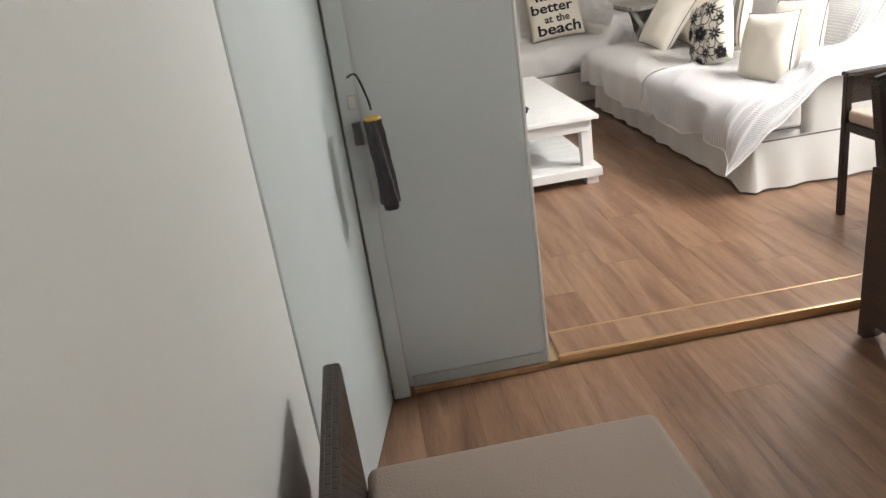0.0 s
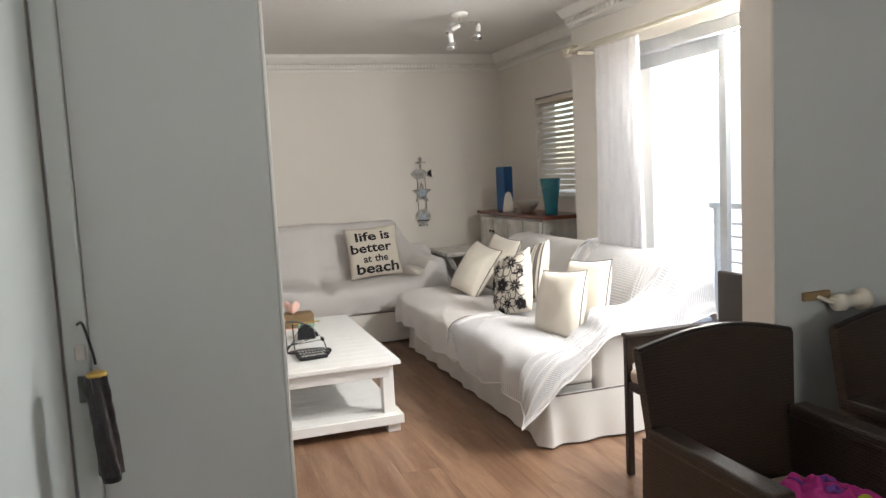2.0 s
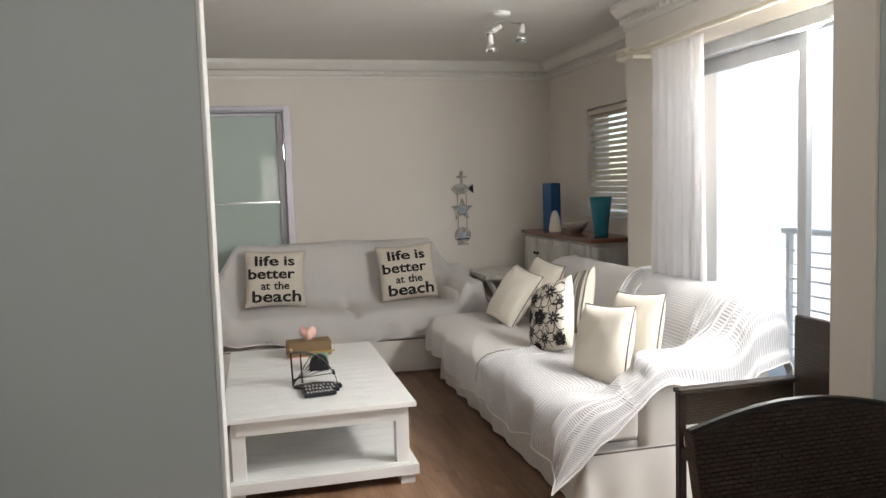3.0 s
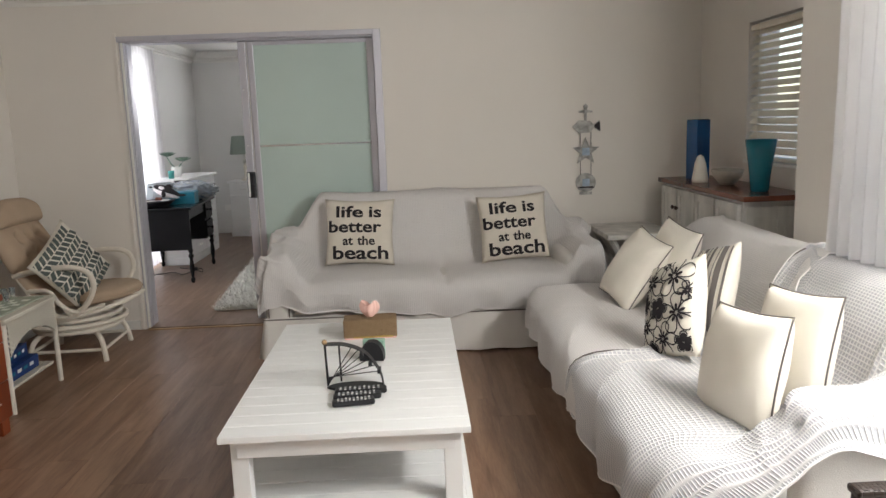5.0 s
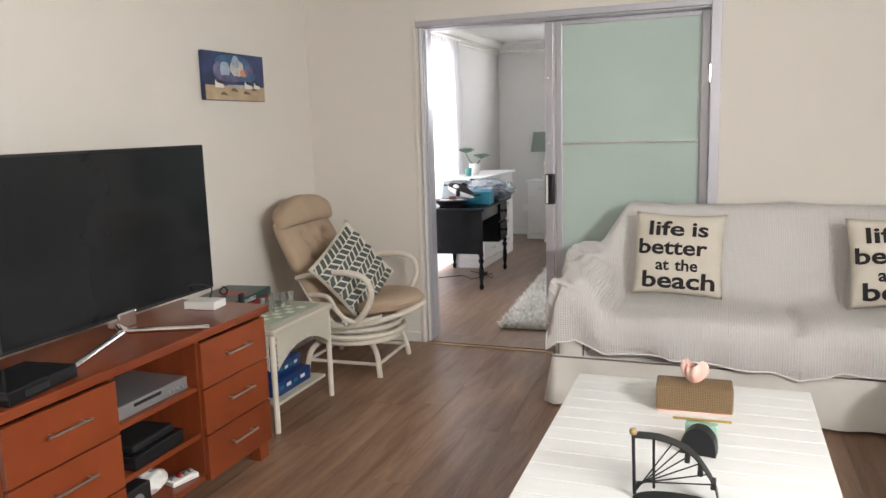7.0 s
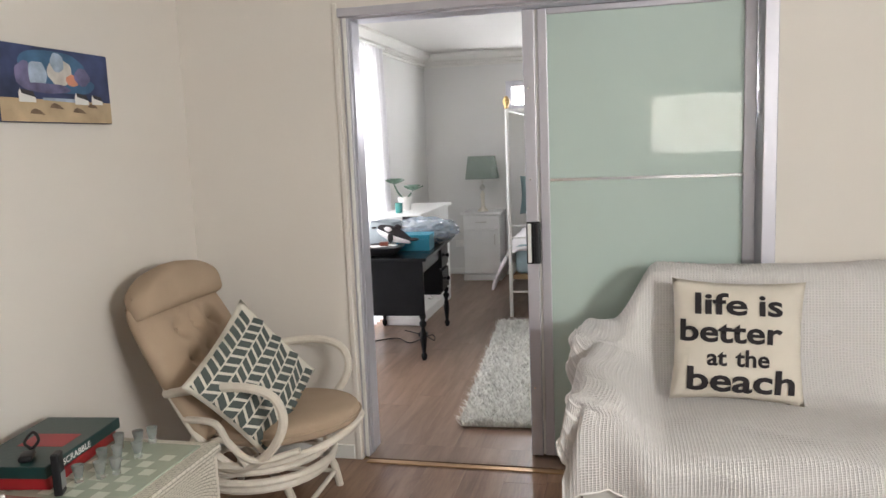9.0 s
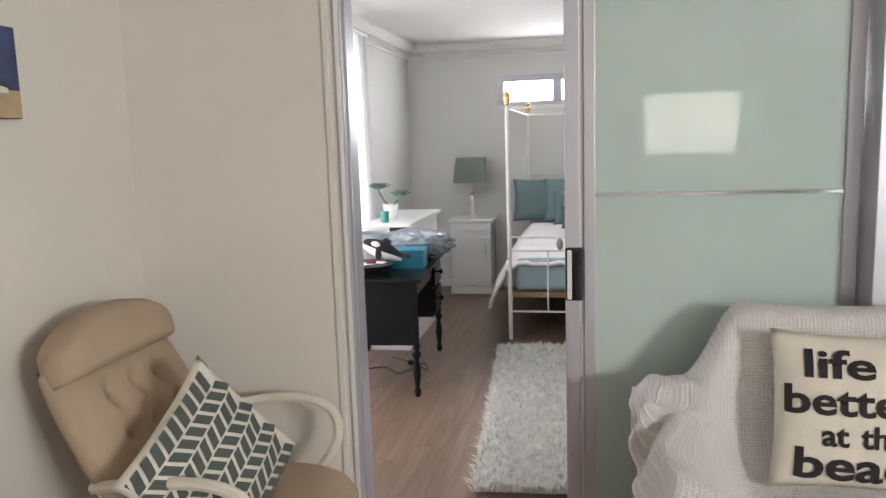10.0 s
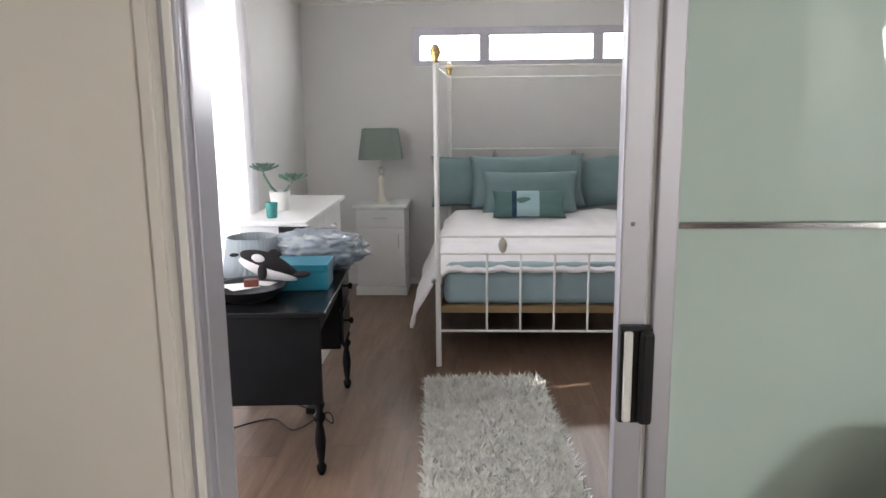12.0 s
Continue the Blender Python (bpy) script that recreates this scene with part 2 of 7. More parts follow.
M_EXTWALL = material("white_render_wall", (0.80, 0.80, 0.79), 0.8, var=0.03, scale=1)
M_EXTBLUE = material("pale_grey_facade", (0.56, 0.60, 0.62), 0.8, var=0.03, scale=1)
M_GROUND = material("sandy_ground", (0.32, 0.29, 0.24), 0.9, var=0.15, scale=0.2)
M_GLASSD = material("clear_glass", (1, 1, 1), 0.0, var=0, bump=0, Transmission_Weight=1.0, IOR=1.45)
M_FROST = material("mint_back_painted_glass", (0.50, 0.60, 0.56), 0.02, var=0.03, scale=1.5, bump=0)
M_FROST.node_tree.nodes["Principled BSDF"].inputs["Specular IOR Level"].default_value = 0.22
for dark_gloss, level in ((M_WICKER_D, 0.42), (M_BLACKP, 0.25), (M_BLACKG, 0.3), (M_BLACKDESK, 0.12), (M_INK, 0.2), (M_DARKWOOD, 0.3)):
    dark_gloss.node_tree.nodes["Principled BSDF"].inputs["Specular IOR Level"].default_value = level
M_PAPER = material("paper_white", (0.75, 0.73, 0.70), 0.7, bump=0.05)
M_BLUEFAB = material("blue_dotted_fabric", (0.05, 0.14, 0.27), 0.9, var=0.2, scale=6)
M_BAG = material("clear_plastic_bag", (0.75, 0.80, 0.82), 0.2, var=0.05, bump=0.6, bscale=18, Transmission_Weight=0.7)
M_SKY1 = material("canvas_print_sky", (0.035, 0.05, 0.12), 0.6, var=0.7, scale=6)
M_SAND = material("canvas_print_sand", (0.50, 0.38, 0.24), 0.6, var=0.15, scale=12)
M_CLOUD = material("canvas_print_cloud", (0.34, 0.42, 0.52), 0.6, var=0.3, scale=20)
M_ORANGE = material("canvas_print_glow", (0.60, 0.25, 0.16), 0.6, var=0.2, scale=20)
M_RED = material("red_card", (0.35, 0.015, 0.02), 0.4)
M_SILVER = material("silver_plastic", (0.35, 0.35, 0.36), 0.35, 0.6)
M_UMBR = material("dark_umbrella_cloth", (0.022, 0.017, 0.019), 0.28, var=0.3, scale=30, bump=0.5, bscale=50)


# ---- mesh helpers ----
def thing(name, label, category, at=(0, 0, 0), rz=0.0, group="", kind=""):
    ob = new(name)
    ob.empty_display_size = 0.1
    ob.matrix_world = pose(*at, 0, 0, rz)
    return tagged(ob, label, category, group, kind)


def part(name, bm, mat, parent, label="", smooth=False, at=None):
    me = bpy.data.meshes.new(name)
    bmesh.ops.recalc_face_normals(bm, faces=bm.faces) if not smooth or len(bm.faces) < 20000 else None
    bm.to_mesh(me)
    bm.free()
    me.materials.append(mat)
    if smooth:
        for p in me.polygons:
            p.use_smooth = True
    ob = new(name, me)
    ob.parent = parent
    if at is not None:
        ob.matrix_basis = at
    return tagged(ob, label) if label else ob


def solid(name, bm, mat, label, category, kind="", smooth=False, group=""):
    ob = part(name, bm, mat, None, "", smooth)
    return tagged(ob, label, category, group, kind)


def box(x0, x1, y0, y1, z0, z1, bevel=0.0, seg=2, bm=None, uv=False):
    own = bmesh.new()
    g = bmesh.ops.create_cube(own, size=1)
    for v in g["verts"]:
        v.co = Vector(((x0 + x1) / 2 + v.co.x * (x1 - x0), (y0 + y1) / 2 + v.co.y * (y1 - y0), (z0 + z1) / 2 + v.co.z * (z1 - z0)))
    if bevel:
        bmesh.ops.bevel(own, geom=own.edges[:], offset=bevel, segments=seg, profile=0.5, affect="EDGES")
    if uv:
        boxuv(own)
    return own if bm is None else merge(bm, own)


def merge(bm, own):
    me = bpy.data.meshes.new("tmp")
    own.to_mesh(me)
    own.free()
    bm.from_mesh(me)
    bpy.data.meshes.remove(me)
    return bm


def boxuv(bm):
    """Metres as texture coordinates, by the main direction of each face."""
    bm.normal_update()
    lay = bm.loops.layers.uv.verify()
    for f in bm.faces:
        n = f.normal
        a = max(range(3), key=lambda i: abs(n[i]))
        for l in f.loops:
            c = l.vert.co
            l[lay].uv = ((c.y, c.z), (c.x, c.z), (c.x, c.y))[a]
    return bm


def tube(points, radius, sides=8, closed=False, bm=None, taper=None):
    """A round bar along points."""
    bm = bm or bmesh.new()
    pts = [Vector(p) for p in points]
    n = len(pts)
    rings = []
    up = Vector((0, 0, 1))
    side = None
    for i, p in enumerate(pts):
        a = pts[(i - 1) % n] if closed or i > 0 else p
        b = pts[(i + 1) % n] if closed or i < n - 1 else p
        d = (b - a).normalized()
        if side is None:
            side = d.cross(up if abs(d.z) < 0.9 else Vector((1, 0, 0))).normalized()
        side = (side - d * side.dot(d)).normalized()
        w = d.cross(side)
        r = radius if taper is None else radius * taper(i / max(1, n - 1))
        rings.append([bm.verts.new(p + (side * math.cos(2 * math.pi * k / sides) + w * math.sin(2 * math.pi * k / sides)) * r) for k in range(sides)])
    for i in range(n if closed else n - 1):
        a, b = rings[i], rings[(i + 1) % n]
        for k in range(sides):
            bm.faces.new((a[k], a[(k + 1) % sides], b[(k + 1) % sides], b[k]))
    if not closed:
        bm.faces.new(rings[0][::-1])
        bm.faces.new(rings[-1])
    return bm


def curve(ctrl, n=24, closed=False):
    """A smooth line through control points (Catmull-Rom)."""
    c = [Vector(p) for p in ctrl]
    out = []
    m = len(c)
    spans = m if closed else m - 1
    for s in range(spans):
        p0 = c[(s - 1) % m] if closed or s > 0 else c[0]
        p1, p2 = c[s], c[(s + 1) % m]
        p3 = c[(s + 2) % m] if closed or s + 2 < m else c[-1]
        k = max(2, n // spans)
        for i in range(k):
            t = i / k
            out.append(0.5 * ((2 * p1) + (p2 - p0) * t + (2 * p0 - 5 * p1 + 4 * p2 - p3) * t * t + (3 * p1 - p0 - 3 * p2 + p3) * t ** 3))
    if not closed:
        out.append(c[-1])
    return out


def lathe(profile, sides=20, bm=None, at=(0, 0, 0)):
    """A turned body from (radius, height) pairs."""
    bm = bm or bmesh.new()
    rings = []
    for r, z in profile:
        rings.append([bm.verts.new((at[0] + max(r, 1e-4) * math.cos(2 * math.pi * k / sides), at[1] + max(r, 1e-4) * math.sin(2 * math.pi * k / sides), at[2] + z)) for k in range(sides)])
    for a, b in zip(rings, rings[1:]):
        for k in range(sides):
            bm.faces.new((a[k], a[(k + 1) % sides], b[(k + 1) % sides], b[k]))
    bm.faces.new(rings[0][::-1])
    bm.faces.new(rings[-1])
    return bm


def sheet(fn, nu, nv, thick=0.0, su=1.0, sv=1.0):
    """A surface of fn(u, v), with texture coordinates in metres su x sv."""
    bm = bmesh.new()
    lay = bm.loops.layers.uv.verify()
    g = [[bm.verts.new(fn(i / nu, j / nv)) for j in range(nv + 1)] for i in range(nu + 1)]
    for i in range(nu):
        for j in range(nv):
            f = bm.faces.new((g[i][j], g[i + 1][j], g[i + 1][j + 1], g[i][j + 1]))
            for l, (a, b) in zip(f.loops, ((i, j), (i + 1, j), (i + 1, j + 1), (i, j + 1))):
                l[lay].uv = (a / nu * su, b / nv * sv)
    if thick:
        bm.normal_update()
        bmesh.ops.solidify(bm, geom=bm.faces[:], thickness=thick)
    return bm


def extrude_outline(pts, depth, bm=None, bevel=0.0):
    """A flat outline in x and z made solid along y."""
    own = bmesh.new()
    vs = [own.verts.new((x, 0, z)) for x, z in pts]
    f = own.faces.new(vs)
    r = bmesh.ops.extrude_face_region(own, geom=[f])
    for v in r["geom"]:
        if isinstance(v, bmesh.types.BMVert):
            v.co.y += depth
    if bevel:
        bmesh.ops.bevel(own, geom=own.edges[:], offset=bevel, segments=2, profile=0.5, affect="EDGES")
    return own if bm is None else merge(bm, own)


def smooth(a, b, x):
    t = min(1, max(0, (x - a) / (b - a)))
    return t * t * (3 - 2 * t)


def wob(x, y, z=0.0, s=1.0):
    return noise.noise(Vector((x * s, y * s, z)))


def pillow_w(u, v, thick):
    e = (1 - abs(u) ** 2.6) * (1 - abs(v) ** 2.6)
    return thick * max(0.0, e) ** 0.5


def pillow_mesh(w, h, thick, n=18, seed=0.0):
    """Two bulging faces that meet in a seam; the corners stay pointed."""
    bm = bmesh.new()
    lay = bm.loops.layers.uv.verify()
    for sgn in (1, -1):
        g = []
        for i in range(n + 1):
            row = []
            for j in range(n + 1):
                u, v = 2 * i / n - 1, 2 * j / n - 1
                pin = 1 - 0.07 * (1 - v * v) * abs(u) ** 3
                pinv = 1 - 0.07 * (1 - u * u) * abs(v) ** 3
                crease = 0.06 * thick * wob(u * 2 + seed, v * 2, seed) * (1 - max(abs(u), abs(v)) ** 4)
                row.append(bm.verts.new((u * w / 2 * pin, sgn * (pillow_w(u, v, thick / 2) + crease), v * h / 2 * pinv)))
            g.append(row)
        for i in range(n):
            for j in range(n):
                f = bm.faces.new((g[i][j], g[i + 1][j], g[i + 1][j + 1], g[i][j + 1]))
                for l, (a, b) in zip(f.loops, ((i, j), (i + 1, j), (i + 1, j + 1), (i, j + 1))):
                    l[lay].uv = (a / n * w, b / n * h)
    bmesh.ops.remove_doubles(bm, verts=bm.verts, dist=0.0015)
    return bm


def letters(lines, size, extrude=0.0008, bold=0.004):
    """Mesh of text lines [(string, x, z, size)], standing in x and z."""
    bm = bmesh.new()
    for text, x, z, s in lines:
        cu = bpy.data.curves.new("text", "FONT")
        cu.body, cu.size, cu.align_x, cu.offset, cu.resolution_u = text, s * size, "CENTER", bold, 3
        ob = bpy.data.objects.new("text", cu)
        scene.collection.objects.link(ob)
        me = bpy.data.meshes.new_from_object(ob.evaluated_get(bpy.context.evaluated_depsgraph_get()))
        own = bmesh.new()
        own.from_mesh(me)
        if own.faces:
            bmesh.ops.triangulate(own, faces=own.faces)
        for v in own.verts:
            v.co = Vector((v.co.x + x, 0, v.co.y + z))
        merge(bm, own)
        bpy.data.objects.remove(ob)
        bpy.data.meshes.remove(me)
        bpy.data.curves.remove(cu)
    return bm


# ---- large structure ----
FARY, LEFTX, RIGHTX, STEPX, STEPY, CEIL = 8.0, -1.24, 3.80, 3.45, 5.85, 2.52


def wall(name, boxes, mat, label):
    bm = bmesh.new()
    for b in boxes:
        box(*b, bm=bm)
    return solid(name, bm, mat, label, "wall", "structure")


wall("wall_far", [(-1.24, -0.425, 8.0, 8.18, -0.03, CEIL), (1.45, 3.80, 8.0, 8.18, -0.03, CEIL), (-0.425, 1.45, 8.0, 8.18, 2.147, CEIL)], M_WALL, "smooth cream painted wall round the sliding door opening")
wall("wall_left", [(-1.40, -1.24, 3.25, 8.18, -0.03, CEIL)], M_WALL, "smooth cream painted wall behind the television cabinet")
wall("wall_right", [(3.80, 4.0, 7.20, 8.18, -0.03, CEIL), (3.80, 4.0, STEPY, 6.42, -0.03, CEIL), (3.80, 4.0, 6.42, 7.20, -0.03, 1.15), (3.80, 4.0, 6.42, 7.20, 2.02, CEIL),
                    (STEPX, 3.80, 5.40, STEPY, -0.03, CEIL), (STEPX, 3.62, 3.25, 5.40, 2.14, CEIL)], M_WALL, "cream painted wall with a shuttered window and sliding door opening")
wall("wall_divider", [(-1.40, 0.51, 3.10, 3.25, -0.03, CEIL), (2.742, 2.744, 3.102, 3.248, -0.03, 2.40)], M_WALL, "cream wall between dining room and living room")
wall("wall_divider_pier", [(0.515, 1.01, 3.10, 3.245, -0.03, CEIL), (2.746, 4.75, 3.10, 3.245, -0.03, CEIL), (1.01, 2.746, 3.10, 3.245, 2.40, CEIL)], M_WALL_BLUE, "pale blue grey piers beside the wide opening")
solid("trim", box(2.728, 2.741, 3.095, 3.252, -0.028, 2.398, 0.003), M_WALL, "cream painted lining of the opening", "trim", "structure")
solid("trim", box(1.011, 1.021, 3.095, 3.252, -0.028, 2.398, 0.003), M_JAMB, "white painted edge of the opening", "trim", "structure")
wall("wall_dining_left", [(0.10, 0.29, -1.6, 2.28, -0.03, CEIL), (0.10, 0.514, 2.28, 3.098, 2.12, CEIL), (0.10, 0.14, 2.28, 3.098, -0.03, 2.12)], M_JAMBWALL, "smooth warm white painted wall beside the flush door")
wall("wall_dining_back", [(0.10, 1.25, -1.75, -1.6, -0.03, CEIL), (2.85, 4.75, -1.75, -1.6, -0.03, CEIL), (1.25, 2.85, -1.75, -1.6, -0.03, 1.15), (1.25, 2.85, -1.75, -1.6, 2.2, CEIL)], M_WALL_BLUE, "pale painted wall with a slatted blind window")
wall("wall_dining_right", [(4.60, 4.75, -1.6, 3.10, -0.03, CEIL)], M_WALL_BLUE, "plain pale blue grey dining room wall")
wall("wall_bedroom_left", [(-1.50, -1.36, 8.18, 8.45, -0.03, CEIL), (-1.50, -1.36, 11.00, 13.2, -0.03, CEIL), (-1.50, -1.36, 8.45, 11.00, -0.03, 0.05), (-1.50, -1.36, 8.45, 11.00, 2.25, CEIL)], M_WALL_BED, "white bedroom wall with a curtained window")
wall("wall_bedroom_back", [(-1.50, -0.425, 13.2, 13.38, -0.03, CEIL), (1.72, 3.6, 13.2, 13.38, -0.03, CEIL), (-0.425, 1.72, 13.2, 13.38, -0.03, 1.875), (-0.425, 1.72, 13.2, 13.38, 2.18, CEIL)], M_WALL_BED, "white bedroom wall with a long high window")
wall("wall_bedroom_right", [(3.45, 3.6, 8.18, 13.2, -0.03, CEIL)], M_WALL_BED, "plain white bedroom wall")
wall("wall_bedroom_front", [(-1.36, -0.425, 8.182, 8.20, -0.03, CEIL), (1.45, 3.45, 8.182, 8.20, -0.03, CEIL)], M_WALL_BED, "plain white bedroom wall beside the sliding door")
wall("wall_flank", [(-1.48, -1.41, 3.1, 8.18, -0.03, CEIL)], M_EXTWALL, "plain outer skin of the left wall")

solid("ceiling", box(-1.5, 4.75, -1.75, 8.18, CEIL, CEIL + 0.12), M_CEIL, "smooth off white ceiling over the living and dining rooms", "ceiling", "structure")
solid("ceiling", box(-1.5, 3.6, 8.185, 13.4, CEIL, CEIL + 0.12), M_CEIL, "smooth white bedroom ceiling", "ceiling", "structure")


def cornice(runs, label):
    """Moulded plaster with a row of small dentils; runs: start, end, way into the room."""
    prof = [(d * 1.3, h * 1.25) for d, h in ((0, 0), (0.012, 0), (0.012, 0.018), (0.028, 0.024), (0.028, 0.052), (0.05, 0.058), (0.075, 0.085), (0.085, 0.098), (0.085, 0.1195), (0, 0.1195))]
    bm = bmesh.new()
    for (x0, y0), (x1, y1), (nx, ny) in runs:
        ends = []
        for x, y in ((x0, y0), (x1, y1)):
            ends.append([bm.verts.new((x + nx * d, y + ny * d, CEIL - 0.15 + h)) for d, h in prof])
        m = len(prof)
        for k in range(m):
            bm.faces.new((ends[0][k], ends[0][(k + 1) % m], ends[1][(k + 1) % m], ends[1][k]))
        bm.faces.new(ends[0][::-1])
        bm.faces.new(ends[1])
        length = math.hypot(x1 - x0, y1 - y0)
        dx, dy = (x1 - x0) / length, (y1 - y0) / length
        for i in range(int(length / 0.034)):
            s = 0.017 + i * 0.034
            cx, cy = x0 + dx * s + nx * 0.044, y0 + dy * s + ny * 0.044
            hx, hy = (0.009 * abs(dx) + 0.007 * abs(nx)), (0.009 * abs(dy) + 0.007 * abs(ny))
            box(cx - hx, cx + hx, cy - hy, cy + hy, CEIL - 0.116, CEIL - 0.088, bm=bm)
    bmesh.ops.recalc_face_normals(bm, faces=bm.faces)
    solid("trim", bm, M_PLASTER, label, "cornice", "structure")


cornice([((LEFTX, FARY), (RIGHTX, FARY), (0, -1)), ((RIGHTX, FARY), (RIGHTX, STEPY), (-1, 0)), ((RIGHTX, STEPY), (STEPX, STEPY), (0, 1)), ((STEPX, STEPY), (STEPX, 3.25), (-1, 0)), ((LEFTX, 3.25), (LEFTX, FARY), (1, 0))],
        "white moulded plaster cornice with dentils along the living room ceiling")
cornice([((-1.36, 8.2), (-1.36, 13.2), (1, 0)), ((-1.36, 13.2), (3.45, 13.2), (0, -1))], "white moulded plaster cornice with dentils along the bedroom ceiling")


def skirting(boxes, mat, label):
    bm = bmesh.new()
    for b in boxes:
        box(*b, 0.003, bm=bm)
    solid("baseboard", bm, mat, label, "skirting", "structure")


skirting([(-1.237, -0.46, 7.985, 7.998, 0, 0.07), (1.47, 3.79, 7.985, 7.998, 0, 0.07), (-1.237, -1.224, 3.26, 7.98, 0, 0.07), (3.786, 3.798, 5.86, 7.98, 0, 0.07)], M_JAMB, "low white skirting board")
skirting([(0.53, 1.01, 3.086, 3.098, -0.005, 0.035), (2.75, 4.55, 3.086, 3.098, -0.005, 0.035)], M_SKIRT_GREY, "thin scuffed grey skirting strip")
skirting([(-1.357, -1.345, 8.2, 13.19, 0, 0.07), (-1.34, 3.44, 13.186, 13.198, 0, 0.07)], M_JAMB, "low white bedroom skirting board")
skirting([(0.53, 1.01, 3.078, 3.0985, -0.029, -0.007)], M_OAK, "oak coloured quadrant strip at the foot of the pier")

# threshold between dining and living room
sill = thing("threshold", "oak coloured threshold board with a brass nosing between two rooms", "threshold", kind="structure")
part("board", box(1.06, 2.735, 3.105, 3.27, -0.02, 0.004, 0.003), M_FLOOR, sill)
part("nosing", box(1.05, 2.745, 3.086, 3.104, -0.028, 0.007, 0.004), M_NOSING, sill, "worn brass nosing")
part("strip", box(1.06, 2.735, 3.264, 3.274, 0.001, 0.006, 0.002), M_NOSING, sill)

# flush door in the dining room's left wall
fd = thing("door_1", "closed flush door painted pale grey white in a moulded frame", "door", kind="structure")
DOOR = pose(0.29, 2.285, 0, 0, 0, -11.8)
part("leaf", box(-0.038, 0.0, 0.058, 0.785, -0.022, 2.08, 0.003), M_DOOR, fd, at=DOOR)
part("frame", box(-0.05, 0.006, 0.0, 0.054, -0.028, 2.115, 0.004), M_DOOR, fd, "white door frame post", at=DOOR)
# black strip added as the shade in the gap beside the leaf
part("gap_shade", box(-0.03, -0.006, 0.786, 0.800, -0.028, 2.10, 0.001), M_BLACKP, fd, "black strip standing for the shaded door gap", at=DOOR)
part("frame", box(0.454, 0.514, 3.062, 3.097, -0.028, 2.115, 0.006), M_DOOR, fd, "white door frame post")
part("hook", box(0.482, 0.507, 3.048, 3.0615, 0.99, 1.03, 0.003), M_STEEL, fd, "small steel latch plate")

# floors' bed
solid("floor", box(-1.45, 3.82, 3.09, 8.19, -0.16, -0.009), M_TAN, "screed under the living room laminate", "floor", "structure")
solid("floor", box(0.1, 4.75, -1.75, 3.088, -0.16, -0.039), M_TAN, "screed under the dining room laminate", "floor", "structure")
solid("floor", box(-1.5, 3.6, 8.195, 13.38, -0.16, -0.009), M_TAN, "screed under the bedroom laminate", "floor", "structure")


# ---- sliding aluminium door to the bedroom ----
def rail_box(name, parent, x0, x1, y0, y1, z0, z1, mat=None, bev=0.004, label=""):
    return part(name, box(x0, x1, y0, y1, z0, z1, bev), mat or M_ALU, parent, label)


sd = thing("door_2", "half open aluminium sliding door with mint back painted glass", "sliding door", kind="structure")
fr = rail_box("frame", sd, -0.425, -0.388, 8.03, 8.178, 0.0, 2.147)
rail_box("groove", fr, -0.413, -0.397, 8.022, 8.0295, 0.0, 2.13, M_WHITEP, 0.002)
rail_box("groove", fr, -0.388, -0.382, 8.06, 8.072, 0.0, 2.09, M_ALU, 0.002)
rail_box("frame", sd, 1.394, 1.45, 7.985, 8.178, 0.0, 2.147)
rail_box("frame", sd, -0.425, 1.394, 7.985, 8.0295, 2.108, 2.147)
rail_box("frame", sd, -0.388, 1.394, 8.030, 8.178, 2.100, 2.147)
rail_box("track", sd, -0.388, 1.394, 7.99, 8.178, 0.0, 0.010, M_FLOOR_BED, 0.002, "grey brown wooden sill under the sliding door")
rail_box("track", sd, -0.388, 1.394, 7.95, 7.988, 0.0, 0.006, M_NOSING, 0.002, "thin brass floor strip")


def sliding_leaf(y, x0, x1, label):
    leaf = part("door_leaf", box(x0, x0 + 0.042, y, y + 0.032, 0.017, 2.098, 0.004), M_ALU, sd, label)
    rail_box("stile", leaf, x1 - 0.05, x1, y, y + 0.032, 0.017, 2.098)
    rail_box("rail", leaf, x0 + 0.042, x1 - 0.05, y, y + 0.032, 2.070, 2.098)
    rail_box("rail", leaf, x0 + 0.042, x1 - 0.05, y, y + 0.032, 0.017, 0.065)
    rail_box("glazing_bar", leaf, x0 + 0.042, x1 - 0.05, y + 0.006, y + 0.024, 1.332, 1.344, M_CHROME, 0.001, "thin chrome glazing strip")
    rail_box("pane", leaf, x0 + 0.040, x1 - 0.048, y + 0.012, y + 0.018, 1.345, 2.071, M_FROST, 0.0, "mint back painted glass pane")
    rail_box("pane", leaf, x0 + 0.040, x1 - 0.048, y + 0.012, y + 0.018, 0.064, 1.331, M_FROST, 0.0, "mint back painted glass pane")
    return leaf


sliding_leaf(8.149, 0.404, 1.35, "rear aluminium door leaf")
sliding_leaf(8.115, 0.467, 1.388, "front aluminium door leaf")
st = rail_box("stile", sd, 0.400, 0.454, 8.110, 8.145, 0.017, 2.098)
rail_box("stile_lip", st, 0.4545, 0.4665, 8.130, 8.145, 0.017, 2.098, M_WHITEP, 0.001)
hd = rail_box("door_handle", sd, 0.400, 0.464, 8.085, 8.1095, 0.955, 1.150, M_BLACKP, 0.006, "black plastic pull handle")
rail_box("grip", hd, 0.408, 0.424, 8.072, 8.0845, 0.962, 1.143, M_WHITEP, 0.004, "white grip insert")
rail_box("grip", hd, 0.436, 0.463, 8.062, 8.0845, 0.960, 1.145, M_BLACKP, 0.008)
